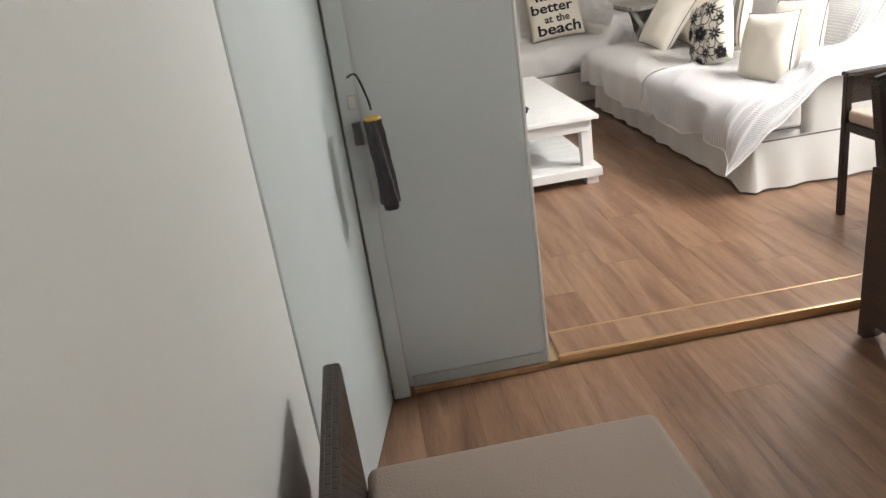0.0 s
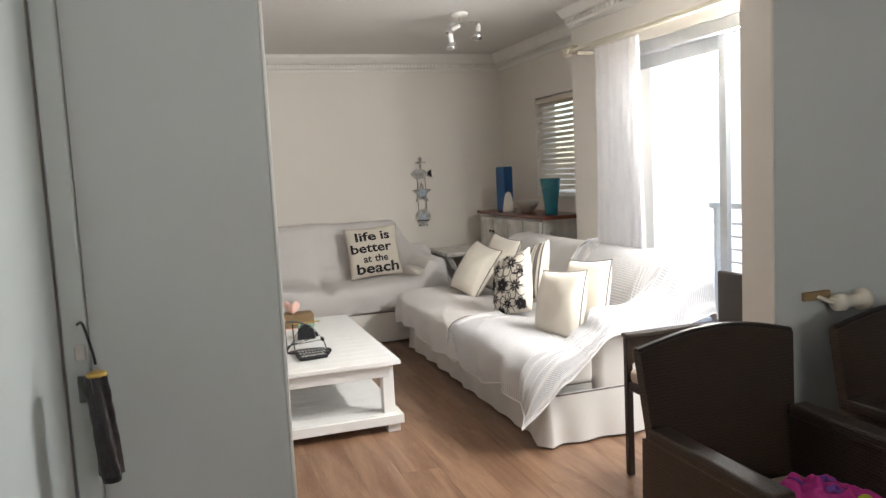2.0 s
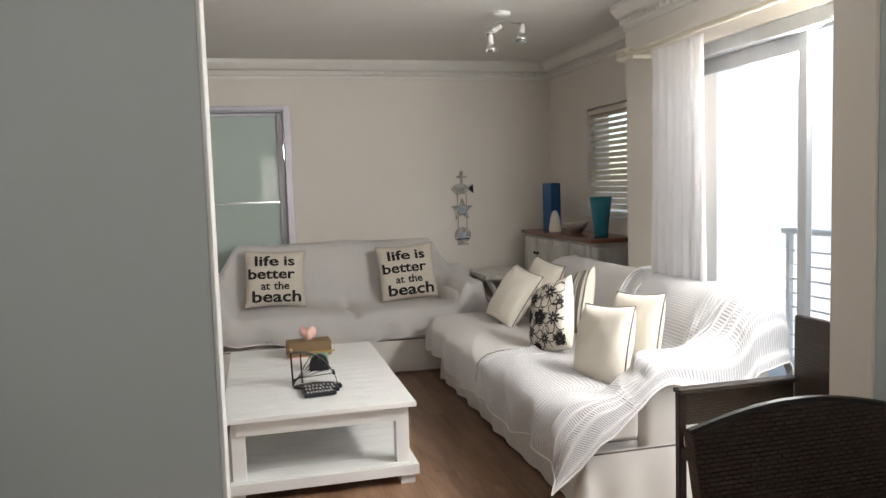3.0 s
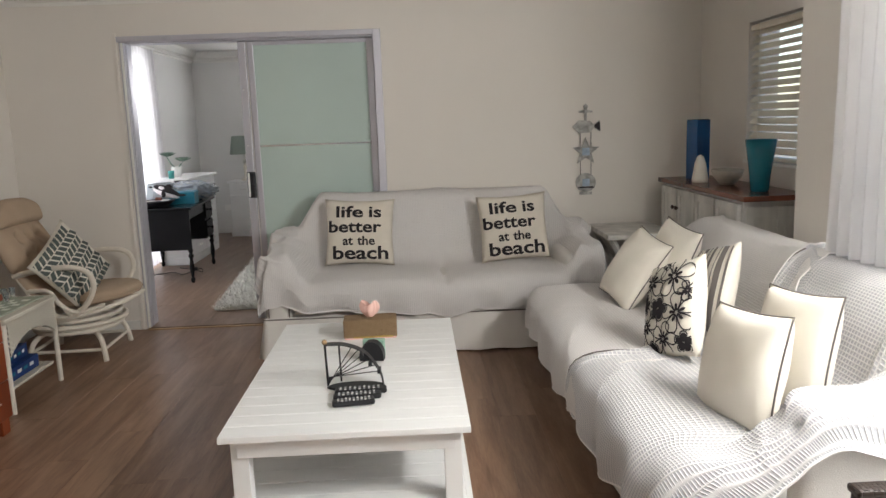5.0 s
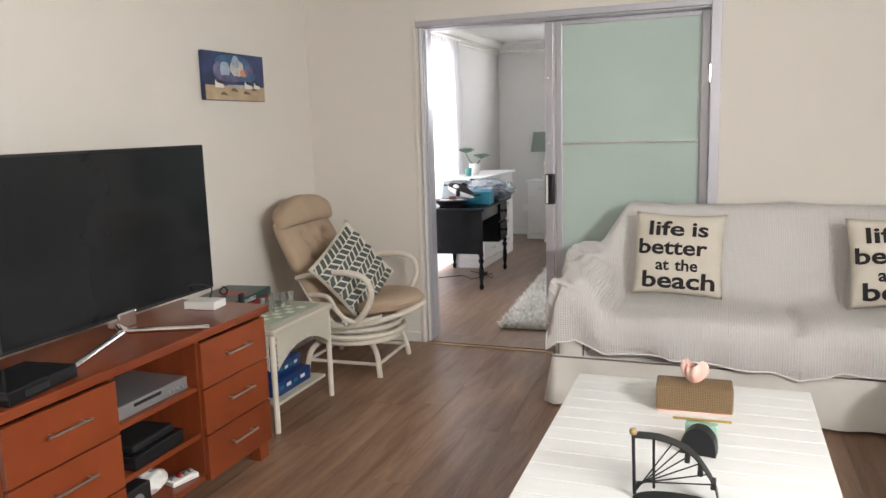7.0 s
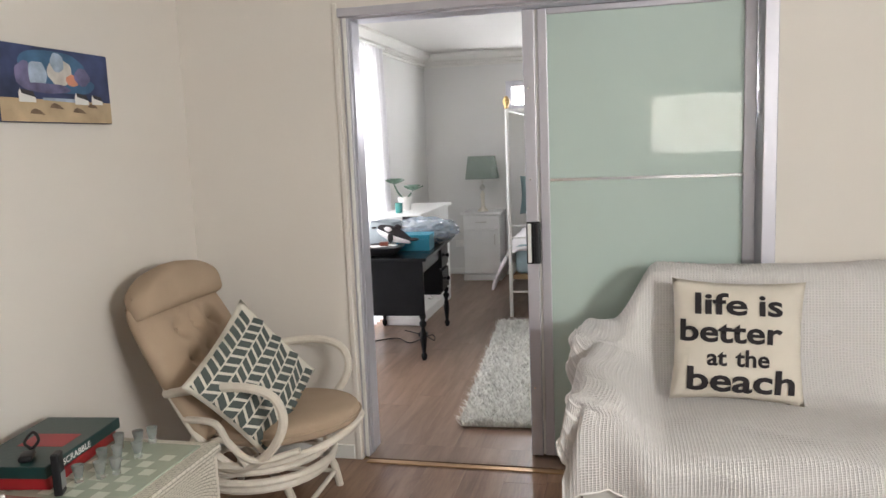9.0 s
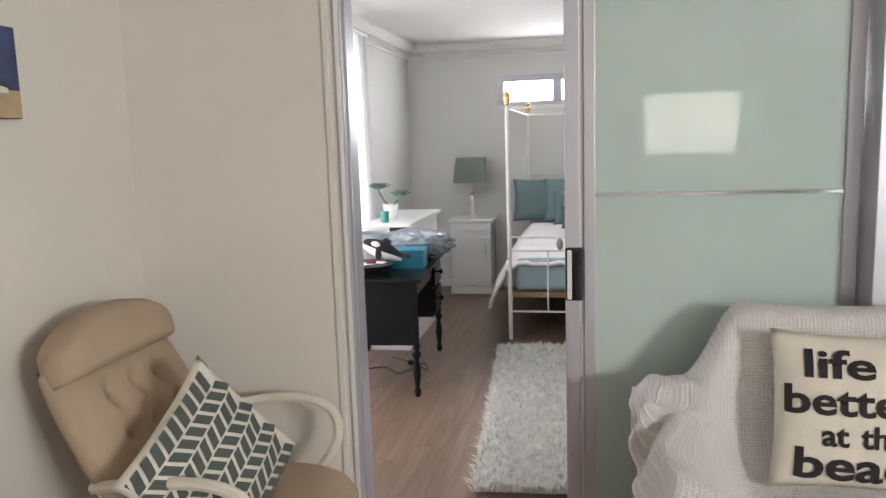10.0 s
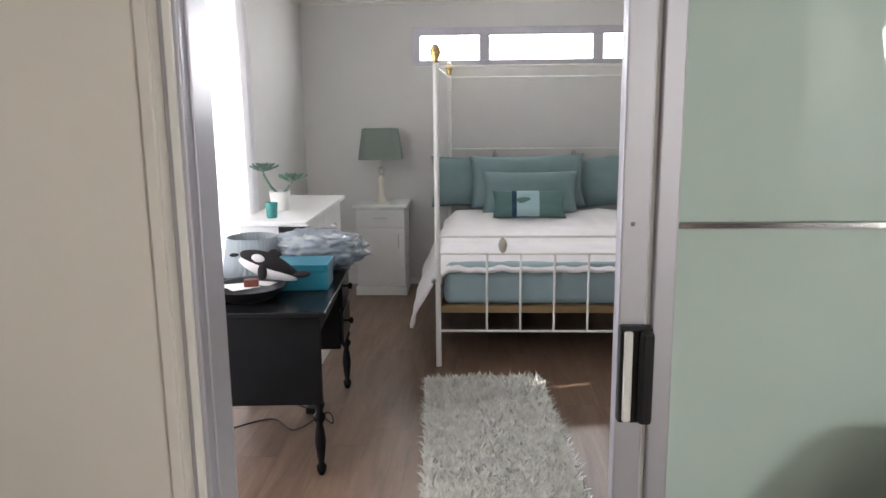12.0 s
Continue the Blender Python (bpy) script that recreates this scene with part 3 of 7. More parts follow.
for z in (0.35, 1.34, 1.75):
    rail_box("screw_cap", st, 0.418, 0.426, 8.1085, 8.110, z, z + 0.008, M_CHROME, 0.0)
solid("trim", box(-0.450, -0.427, 7.99, 8.0, 0, 2.17, 0.003), M_WALL, "painted plaster edge beside the door frame", "trim", "structure")


# ---- balcony sliding door ----
gs = thing("door_3", "pale aluminium framed glass sliding door to the balcony, standing open to daylight", "sliding door", kind="structure")
for y0, y1 in ((3.25, 3.31), (5.34, 5.40)):
    part("frame", box(3.47, 3.57, y0, y1, 0, 2.14, 0.004), M_ALU_PALE, gs)
part("frame", box(3.47, 3.57, 3.31, 5.34, 2.07, 2.14, 0.004), M_ALU_PALE, gs)
part("frame", box(3.47, 3.57, 3.31, 5.34, 0, 0.03, 0.004), M_ALU_PALE, gs)
for x, y0, y1 in ((3.53, 4.32, 5.33),):
    leaf = part("sash", box(x, x + 0.03, y0, y0 + 0.06, 0.03, 2.07, 0.004), M_ALU_PALE, gs)
    part("stile", box(x, x + 0.03, y1 - 0.06, y1, 0.03, 2.07, 0.004), M_ALU_PALE, leaf)
    part("rail", box(x, x + 0.03, y0 + 0.06, y1 - 0.06, 1.99, 2.07, 0.004), M_ALU_PALE, leaf)
    part("rail", box(x, x + 0.03, y0 + 0.06, y1 - 0.06, 0.03, 0.12, 0.004), M_ALU_PALE, leaf)
    g = part("pane", box(x + 0.012, x + 0.018, y0 + 0.058, y1 - 0.058, 0.118, 1.992), M_GLASSD, leaf)
    g.visible_shadow = False

# ---- windows ----
w1 = thing("window_1", "white framed window behind a cream slatted blind", "window", kind="structure")
for b in ((3.86, 3.90, 6.42, 6.46, 1.15, 2.02), (3.86, 3.90, 7.16, 7.20, 1.15, 2.02), (3.86, 3.90, 6.46, 7.16, 1.98, 2.02), (3.86, 3.90, 6.46, 7.16, 1.15, 1.19)):
    part("window_frame", box(*b, 0.004), M_WHITEP, w1)
part("window_sill", box(3.78, 3.86, 6.42, 7.20, 1.145, 1.165, 0.004), M_WHITEP, w1)
g = part("pane", box(3.875, 3.881, 6.46, 7.16, 1.19, 1.98), M_GLASSD, w1)
g.visible_shadow = False


def slat_blind(name, label, place, length, z0, z1, pitch, tilt, depth):
    """Slats along the thing's x, one mesh a slat."""
    b = thing(name, label, "window blind")
    b.matrix_world = place
    part("headrail", box(-length / 2, length / 2, -0.02, 0.02, z1 - 0.035, z1, 0.004), M_BLIND, b)
    k = int((z1 - z0 - 0.05) / pitch)
    mesh = None
    for i in range(k):
        z = z1 - 0.05 - i * pitch
        if mesh is None:
            bm = box(-length / 2 + 0.005, length / 2 - 0.005, -depth / 2, depth / 2, -0.0012, 0.0012)
            s = part("slat", bm, M_BLIND, b)
            mesh = s.data
        else:
            s = new("slat", mesh)
            s.parent = b
        s.matrix_basis = pose(0, 0, z, tilt, 0, 0)
    for x in (-length * 0.32, length * 0.32):
        part("cord", tube([(x, -0.02, z0), (x, -0.02, z1)], 0.0012, 5), M_WHITEP, b)
    part("bottom_rail", box(-length / 2, length / 2, -0.014, 0.014, z0, z0 + 0.02, 0.004), M_BLIND, b)
    return b


slat_blind("window_blind", "cream slatted blind tilted half open in the recessed window", pose(3.825, 6.81, 0, 0, 0, -90), 0.76, 1.17, 2.0, 0.045, 46, 0.048)
slat_blind("window_blind", "white slatted blind over the dining room window", pose(2.05, -1.58, 0, 0, 0, 0), 1.56, 1.2, 2.2, 0.05, 33, 0.045)

w2 = thing("window_2", "white framed window in the dining room's back wall", "window", kind="structure")
for b in ((1.25, 1.30, -1.70, -1.64, 1.15, 2.2), (2.80, 2.85, -1.70, -1.64, 1.15, 2.2), (1.80, 1.86, -1.70, -1.64, 1.20, 2.15), (1.30, 2.80, -1.70, -1.64, 1.15, 1.20), (1.30, 2.80, -1.70, -1.64, 2.15, 2.2)):
    part("window_frame", box(*b, 0.004), M_WHITEP, w2)

w3 = thing("window_3", "long high white framed window above the bed", "window", kind="structure")
X0, X1 = -0.425, 1.72
for b in ((X0, X0 + 0.065, 13.2, 13.26, 1.875, 2.18), (X1 - 0.065, X1, 13.2, 13.26, 1.875, 2.18), (X0 + 0.065, X1 - 0.065, 13.2, 13.26, 2.115, 2.18), (X0 + 0.065, X1 - 0.065, 13.2, 13.26, 1.875, 1.918), (0.134, 0.222, 13.2, 13.26, 1.918, 2.115), (1.071, 1.160, 13.2, 13.26, 1.918, 2.115)):
    part("window_frame", box(*b, 0.004), M_ALU, w3)
part("window_sill", box(X0 + 0.01, X1 - 0.01, 13.188, 13.1995, 1.862, 1.874, 0.003), M_WHITEP, w3)
for a, b in ((X0 + 0.065, 0.134), (0.222, 1.071), (1.160, X1 - 0.065)):
    g = part("pane", box(a, b, 13.225, 13.231, 1.918, 2.115), M_GLASSD, w3)
    g.visible_shadow = False

w4 = thing("window_4", "tall white framed bedroom window behind sheer curtains", "window", kind="structure")
for b in ((-1.44, -1.38, 8.45, 8.51, 0.05, 2.25), (-1.44, -1.38, 10.94, 11.00, 0.05, 2.25), (-1.44, -1.38, 9.69, 9.75, 0.11, 2.19), (-1.44, -1.38, 8.51, 10.94, 0.05, 0.11), (-1.44, -1.38, 8.51, 10.94, 2.19, 2.25)):
    part("window_frame", box(*b, 0.004), M_WHITEP, w4)


# ---- outdoors ----
solid("ground", box(-600, 900, -600, 900, -3.4, -3.2), M_GROUND, "sandy open ground far below", "ground", "structure")
solid("pavement", box(3.62, 5.25, 2.2, 6.6, -0.16, -0.02), M_BALCONY, "pale tiled balcony floor in full sun", "balcony floor", "structure")
bal = thing("balcony_railing", "white metal balcony railing with thin horizontal bars", "railing", (5.15, 4.4, -0.02))
for i in range(5):
    y = -2.15 + i * 1.05
    part("post", box(-0.02, 0.02, y - 0.02, y + 0.02, 0, 1.0, 0.004), M_WHITEP, bal)
part("handrail", box(-0.03, 0.03, -2.18, 2.12, 1.0, 1.04, 0.008), M_WHITEP, bal)
for i in range(8):
    part("bar", tube([(0, -2.15, 0.1 + i * 0.11), (0, 2.1, 0.1 + i * 0.11)], 0.008, 6), M_WHITEP, bal)
house = thing("apartment_building", "pale grey rendered building across from the balcony", "building", (14, 13, -3.2))
part("wall", box(0, 8, -3, 9, 0, 9.0), M_EXTBLUE, house)
part("roof", box(-0.2, 8.2, -3.2, 9.2, 9.0, 9.3), M_EXTWALL, house)
low = thing("garden_wall", "white rendered boundary wall outside", "wall", (9.5, 5, -3.2))
part("wall", box(0, 0.3, -14, 14, 0, 3.4), M_EXTWALL, low)


# ---- slip-covered sofas ----
def slip_sofa(name, label, place, length, depth=0.93, back_h=0.93, arm_h=0.60, far_arm=True, arm_y0=0.02, back_in=0.10):
    """Front along +x of the thing at y = 0, back towards +y."""
    s = thing(name, label, "sofa", group="slipcovered sofas")
    s.matrix_world = place
    part("base", box(0.04, length - 0.04, 0.05, depth - 0.03, 0.16, 0.30, 0.02, 3), M_SLIP, s, smooth=True)

    def ruffle(u, v):
        per = [(0.0, depth), (0.0, 0.0), (length, 0.0), (length, depth)]
        total = depth * 2 + length
        d = u * total
        if d < depth:
            x, y, nx, ny = 0.0, depth - d, -1, 0
        elif d < depth + length:
            x, y, nx, ny = d - depth, 0.0, 0, -1
        else:
            x, y, nx, ny = length, d - depth - length, 1, 0
        f = v * (0.012 + 0.016 * wob(d * 7, 1.3) + 0.010 * math.sin(d * 23))
        corner = math.exp(-((d - depth) / 0.06) ** 2) + math.exp(-((d - depth - length) / 0.06) ** 2)
        f += v * 0.03 * corner
        return Vector((x + nx * f, y + ny * f, 0.26 * (1 - v) + 0.012 + 0.004 * wob(d * 4, 5)))

    part("skirt", sheet(ruffle, 260, 8), M_SLIP, s, "gathered off white skirt reaching the floor", smooth=True)
    part("piping", tube([(0, depth, 0.262), (0, 0, 0.262), (length, 0, 0.262), (length, depth, 0.262)], 0.005, 6), M_PIPING, s, "dark grey piping")
    half = (length - 0.36) / 2
    for i in range(2):
        c = part("seat_cushion", box(0.18 + i * half + 0.004, 0.18 + (i + 1) * half - 0.004, 0.0, depth - 0.26, 0.30, 0.45, 0.035, 4), M_SLIP, s, smooth=True)
        part("piping", tube([(0.20 + i * half, -0.002, 0.335), (0.16 + (i + 1) * half, -0.002, 0.335)], 0.004, 6), M_PIPING, c, "dark grey piping")
    if arm_y0 > 0.1:
        c = part("seat_cushion", box(length - 0.182, length - 0.004, 0.0, arm_y0 - 0.004, 0.30, 0.45, 0.03, 4), M_SLIP, s, smooth=True)
        part("piping", tube([(length - 0.17, -0.002, 0.31), (length - 0.02, -0.001, 0.31), (length - 0.002, 0.03, 0.31), (length - 0.002, arm_y0 - 0.02, 0.31)], 0.004, 6), M_PIPING, c, "dark grey piping")
    part("backrest", box(back_in, length - back_in, depth - 0.12, depth, 0.16, back_h - 0.05, 0.05, 4), M_SLIP, s, smooth=True)
    for x in (0.0, length - 0.19) if far_arm else (length - 0.19,):
        a = part("arm", box(x, x + 0.19, arm_y0, depth - 0.02, 0.16, arm_h - 0.03, 0.06, 4), M_SLIP, s, smooth=True)
        for xx in (x + 0.03, x + 0.16):
            part("piping", tube([(xx, arm_y0 - 0.002, 0.27 if arm_y0 < 0.1 else 0.44), (xx, arm_y0 - 0.002, arm_h - 0.09)], 0.004, 6), M_PIPING, a, "dark grey piping")
    return s


def profile_at(ctrl, v):
    n = len(ctrl) - 1
    i = min(n - 1, int(v * n))
    t = v * n - i
    p0, p1, p2, p3 = ctrl[max(0, i - 1)], ctrl[i], ctrl[i + 1], ctrl[min(n, i + 2)]
    return [0.5 * (2 * p1[k] + (p2[k] - p0[k]) * t + (2 * p0[k] - 5 * p1[k] + 4 * p2[k] - p3[k]) * t * t + (3 * p1[k] - p0[k] - 3 * p2[k] + p3[k]) * t ** 3) for k in (0, 1)]


def throw(name, label, place, length, sections, amp=0.012, nu=150, nv=80, seed=0.0, hem=None, folds=None, mat=None):
    """Cloth laid over: sections are (u, profile of (y, z)) blended along the length."""
    t = thing(name, label, "throw", group="white throws over the sofas")
    t.matrix_world = place

    def fn(u, v):
        x = u * length
        for (ua, pa), (ub, pb) in zip(sections, sections[1:]):
            if u <= ub or ub == sections[-1][0]:
                k = smooth(0, 1, min(1, max(0, (u - ua) / (ub - ua))))
                a, b = profile_at(pa, v), profile_at(pb, v)
                y, z = a[0] + (b[0] - a[0]) * k, a[1] + (b[1] - a[1]) * k
                break
        hang = 1 - smooth(0.0, 0.22, v)
        z += hem(u, v) * hang if hem else 0
        y -= hang * 0.018 * (1 + math.sin(x * 19 + seed + 2 * wob(x, seed)))
        w = wob(x * 2.2 + seed, v * 5, seed) + 0.5 * wob(x * 6, v * 14 + seed, 3)
        ridge = abs(wob(x * 1.7 + v * 2.5, v * 3.0 + seed, 7))
        fold = max(0, 0.12 - ridge) / 0.12
        edge = max(0, 1 - min(u, 1 - u) / 0.16)
        wr = abs(wob(x * 5.5 + v * 3, v * 2.2 - x * 1.5, seed + 11))
        crump = edge * max(0, 0.16 - wr) / 0.16
        back = smooth(0.5, 0.7, v)
        fx, fy, fz = folds(u, v) if folds else (0, 0, 0)
        return Vector((x + fx, y + fy - amp * 0.35 * w - 1.4 * amp * crump * back, z + fz + amp * (0.55 + 0.5 * w) + 0.9 * amp * fold * fold + 1.6 * amp * crump))

    plen = 2.3
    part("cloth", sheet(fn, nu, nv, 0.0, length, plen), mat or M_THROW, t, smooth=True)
    part("hem", tube([fn(i / 120, 0.0) for i in range(121)], 0.004, 5), M_THROW, t, "thick stitched hem")
    part("hem", tube([fn(1.0, i / 60) for i in range(61)], 0.004, 5), M_THROW, t, "thick stitched hem")
    part("hem", tube([fn(0.0, i / 60) for i in range(61)], 0.004, 5), M_THROW, t, "thick stitched hem")
    return t


def bump1(x, c, w):
    return math.exp(-((x - c) / w) ** 2)


def far_folds(u, v):
    """Cushion crowns with a crease between them, and crumples over both arms."""
    seat = smooth(0.16, 0.26, v) * (1 - smooth(0.50, 0.60, v))
    z = seat * (-0.035 * bump1(u, 0.53, 0.018) + 0.018 * (bump1(u, 0.32, 0.11) + bump1(u, 0.74, 0.11)))
    z += (1 - smooth(0.08, 0.2, v)) * -0.03 * bump1(u, 0.53, 0.03)
    y = 0.012 * bump1(u, 0.53, 0.02) * (1 - seat)
    e = smooth(0.86, 0.97, max(u, 1 - u))
    arm = smooth(0.12, 0.25, v) * (1 - smooth(0.72, 0.86, v))
    s = 1.6 * wob(u * 16 + v * 3, v * 9, 2) + 0.35 * math.sin(v * 30 + u * 25 + 5 * wob(u * 9, v * 4, 6))
    side = -1 if u < 0.5 else 1
    return side * 0.030 * e * arm * s, -0.022 * e * arm * s, z + 0.024 * e * arm * abs(s)


def near_folds(u, v):
    """Ridges that run from the top of the back down to the arm, and a soft crown on the seat."""
    w = smooth(0.46, 0.58, v) * (1 - smooth(0.85, 0.98, v))
    k = bump1(u, 0.80 + 0.10 * (1 - v), 0.016) + 0.8 * bump1(u, 0.905 + 0.06 * (1 - v), 0.014) + 0.4 * bump1(u, 0.70, 0.03)
    seat = smooth(0.16, 0.26, v) * (1 - smooth(0.42, 0.55, v))
    lip = smooth(0.02, 0.1, v) * (1 - smooth(0.4, 0.5, v)) * bump1(u, 0.92, 0.035)
    return -0.02 * k * w, -0.040 * k * w, 0.030 * k * w + 0.016 * seat * bump1(u, 0.42, 0.22) + 0.012 * lip


S2 = pose(0.66, 7.08, 0, 0, 0, 0)
slip_sofa("sofa", "long sofa in an off white slipcover against the far wall", S2, 2.14, depth=0.89, back_h=0.95, arm_h=0.62, back_in=0.30)
seat2 = [(-0.02, 0.28), (-0.035, 0.36), (-0.03, 0.44), (0.04, 0.485), (0.28, 0.475), (0.58, 0.475), (0.69, 0.60), (0.72, 0.78), (0.755, 0.945), (0.82, 0.975), (0.885, 0.94), (0.905, 0.70)]
arm2 = [(0.00, 0.32), (-0.02, 0.48), (0.0, 0.59), (0.06, 0.645), (0.25, 0.655), (0.42, 0.67), (0.52, 0.71), (0.64, 0.79), (0.73, 0.90), (0.81, 0.945), (0.88, 0.91), (0.905, 0.65)]
low2 = arm2[:6] + [(0.52, 0.68), (0.58, 0.70), (0.66, 0.73), (0.76, 0.74), (0.84, 0.70), (0.862, 0.50)]
side2 = [(0.03, 0.27), (0.01, 0.33), (0.01, 0.38), (0.06, 0.45), (0.25, 0.47), (0.42, 0.49), (0.52, 0.53), (0.58, 0.60), (0.66, 0.66), (0.76, 0.70), (0.84, 0.66), (0.862, 0.48)]
throw("throw", "white waffle cotton throw covering the far sofa and arms", pose(0.63, 7.08, 0, 0, 0, 0), 2.26,
      [(0.0, side2), (0.025, low2), (0.065, low2), (0.155, seat2), (0.50, seat2), (0.86, seat2), (0.94, low2), (0.975, low2), (1.0, side2)], amp=0.014, nu=200, seed=2.0,
      hem=lambda u, v: 0.02 * math.sin(u * 9) + 0.01 * wob(u * 20, 3), folds=far_folds)

S1 = pose(2.42, 6.78, 0, 0, 0, -90)
slip_sofa("sofa", "long sofa in an off white slipcover below the balcony curtain", S1, 2.46, depth=0.97, back_h=0.86, arm_h=0.60, far_arm=False, arm_y0=0.28)
seat1 = [(-0.12, 0.24), (-0.135, 0.33), (-0.12, 0.43), (0.00, 0.478), (0.25, 0.475), (0.52, 0.475), (0.66, 0.56), (0.74, 0.74), (0.82, 0.86), (0.91, 0.885), (0.99, 0.85), (1.01, 0.55)]
far1 = [(-0.10, 0.22), (-0.11, 0.31), (-0.09, 0.41), (0.00, 0.465), (0.25, 0.47), (0.52, 0.475), (0.66, 0.54), (0.74, 0.68), (0.82, 0.78), (0.91, 0.81), (0.99, 0.78), (1.01, 0.5)]
end1 = [(-0.04, 0.14), (-0.02, 0.20), (0.00, 0.28), (0.06, 0.36), (0.25, 0.38), (0.52, 0.40), (0.66, 0.42), (0.74, 0.46), (0.82, 0.50), (0.91, 0.52), (0.99, 0.50), (1.01, 0.4)]
throw("throw", "white cotton throw spread over the seat and back of a sofa", pose(2.42, 6.86, 0, 0, 0, -90), 1.62,
      [(0.0, end1), (0.05, far1), (0.20, seat1), (0.6, seat1), (1.0, seat1)], amp=0.012, nu=130, seed=5.0, hem=lambda u, v: 0.03 * math.sin(u * 7))
seat1b = [(y - 0.008, z + 0.010) for y, z in seat1]
lip1 = [(-0.14, 0.24), (-0.145, 0.32), (-0.12, 0.41), (-0.02, 0.478), (0.14, 0.485), (0.27, 0.56), (0.36, 0.625), (0.58, 0.63), (0.74, 0.69), (0.86, 0.84), (0.98, 0.83), (1.01, 0.55)]
lip2 = [(-0.14, 0.19), (-0.12, 0.26), (-0.08, 0.34), (0.02, 0.43), (0.16, 0.485), (0.27, 0.56), (0.36, 0.62), (0.58, 0.625), (0.74, 0.66), (0.86, 0.79), (0.98, 0.79), (1.01, 0.5)]
drop1 = [(-0.16, 0.15), (-0.06, 0.22), (0.04, 0.29), (0.13, 0.36), (0.22, 0.44), (0.31, 0.52), (0.40, 0.53), (0.58, 0.49), (0.74, 0.48), (0.86, 0.56), (0.98, 0.58), (1.01, 0.4)]
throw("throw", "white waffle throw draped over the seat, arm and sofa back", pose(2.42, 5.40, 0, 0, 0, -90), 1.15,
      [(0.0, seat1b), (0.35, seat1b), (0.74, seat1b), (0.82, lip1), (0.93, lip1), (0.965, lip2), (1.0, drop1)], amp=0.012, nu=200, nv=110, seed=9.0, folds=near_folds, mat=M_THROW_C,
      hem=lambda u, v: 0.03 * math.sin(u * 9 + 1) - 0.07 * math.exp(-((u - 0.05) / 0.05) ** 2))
sm = thing("throw_edge", "dark stitched edge where two white throws overlap", "throw edge", group="white throws over the sofas")
pe = [Vector((2.42 + profile_at(seat1b, k / 30)[0] - 0.004, 5.395, profile_at(seat1b, k / 30)[1] + 0.012)) for k in range(31)]
part("stitched_edge", tube(pe, 0.0035, 5), M_PIPING, sm)


# ---- white coffee table ----
ct = thing("coffee_table", "white painted slatted coffee table with a lower shelf", "coffee table", (1.372, 5.655, 0))
TW, TL, TZ = 0.90, 1.52, 0.405
n = 15
for i in range(n):
    y0 = -TL / 2 + i * TL / n
    part("tabletop_board", box(-TW / 2, TW / 2, y0 + 0.0008, y0 + TL / n - 0.0008, TZ - 0.024, TZ, 0.002), M_WHITEWOOD, ct)
for sx in (-1, 1):
    part("apron", box(sx * 0.405 - 0.011, sx * 0.405 + 0.011, -TL / 2 + 0.06, TL / 2 - 0.06, TZ - 0.095, TZ - 0.0245, 0.003), M_WHITEWOOD, ct)
    for sy in (-1, 1):
        part("leg", box(sx * 0.385 - 0.032, sx * 0.385 + 0.032, sy * (TL / 2 - 0.075) - 0.032, sy * (TL / 2 - 0.075) + 0.032, 0.10, TZ - 0.0245, 0.003), M_WHITEWOOD, ct)
        part("foot", box(sx * 0.40 - 0.035, sx * 0.40 + 0.035, sy * (TL / 2 - 0.055) - 0.035, sy * (TL / 2 - 0.055) + 0.035, 0.0, 0.045, 0.003), M_WHITEWOOD, ct)
for sy in (-1, 1):
    part("apron", box(-0.394, 0.394, sy * (TL / 2 - 0.045) - 0.011, sy * (TL / 2 - 0.045) + 0.011, TZ - 0.095, TZ - 0.0245, 0.003), M_WHITEWOOD, ct)
    part("shelf_rail", box(-0.455, 0.455, sy * (TL / 2 - 0.015) - 0.012, sy * (TL / 2 - 0.015) + 0.012, 0.046, 0.098, 0.003), M_WHITEWOOD, ct)
for sx in (-1, 1):
    part("shelf_rail", box(sx * 0.443 - 0.012, sx * 0.443 + 0.012, -TL / 2 + 0.028, TL / 2 - 0.028, 0.046, 0.098, 0.003), M_WHITEWOOD, ct)
for i in range(13):
    y0 = -TL / 2 + 0.03 + i * (TL - 0.06) / 13
    part("shelf_board", box(-0.43, 0.43, y0 + 0.001, y0 + (TL - 0.06) / 13 - 0.001, 0.085, 0.102, 0.003), M_WHITEWOOD, ct)


# ---- cherry television cabinet ----
tc = thing("television_cabinet", "low cherry veneer media cabinet with drawers and open shelves", "media cabinet", (-0.645, 5.41, 0))
# local x: -0.23 back .. 0.22 front; local y: -0.68 .. 0.68
part("top", box(-0.24, 0.235, -0.69, 0.69, 0.676, 0.710, 0.004), M_REDWOOD, tc)
for y in (-0.67, -0.235, 0.215, 0.65):
    part("side_panel", box(-0.23, 0.20, y, y + 0.02, 0.09, 0.675), M_REDWOOD, tc)
part("back_panel", box(-0.236, -0.231, -0.67, 0.67, 0.09, 0.675), M_REDWOOD, tc)
part("bottom_panel", box(-0.23, 0.20, -0.65, 0.65, 0.092, 0.112), M_REDWOOD, tc)
for z in (0.27, 0.465):
    part("shelf", box(-0.225, 0.195, -0.214, 0.214, z, z + 0.02, 0.002), M_REDWOOD, tc)
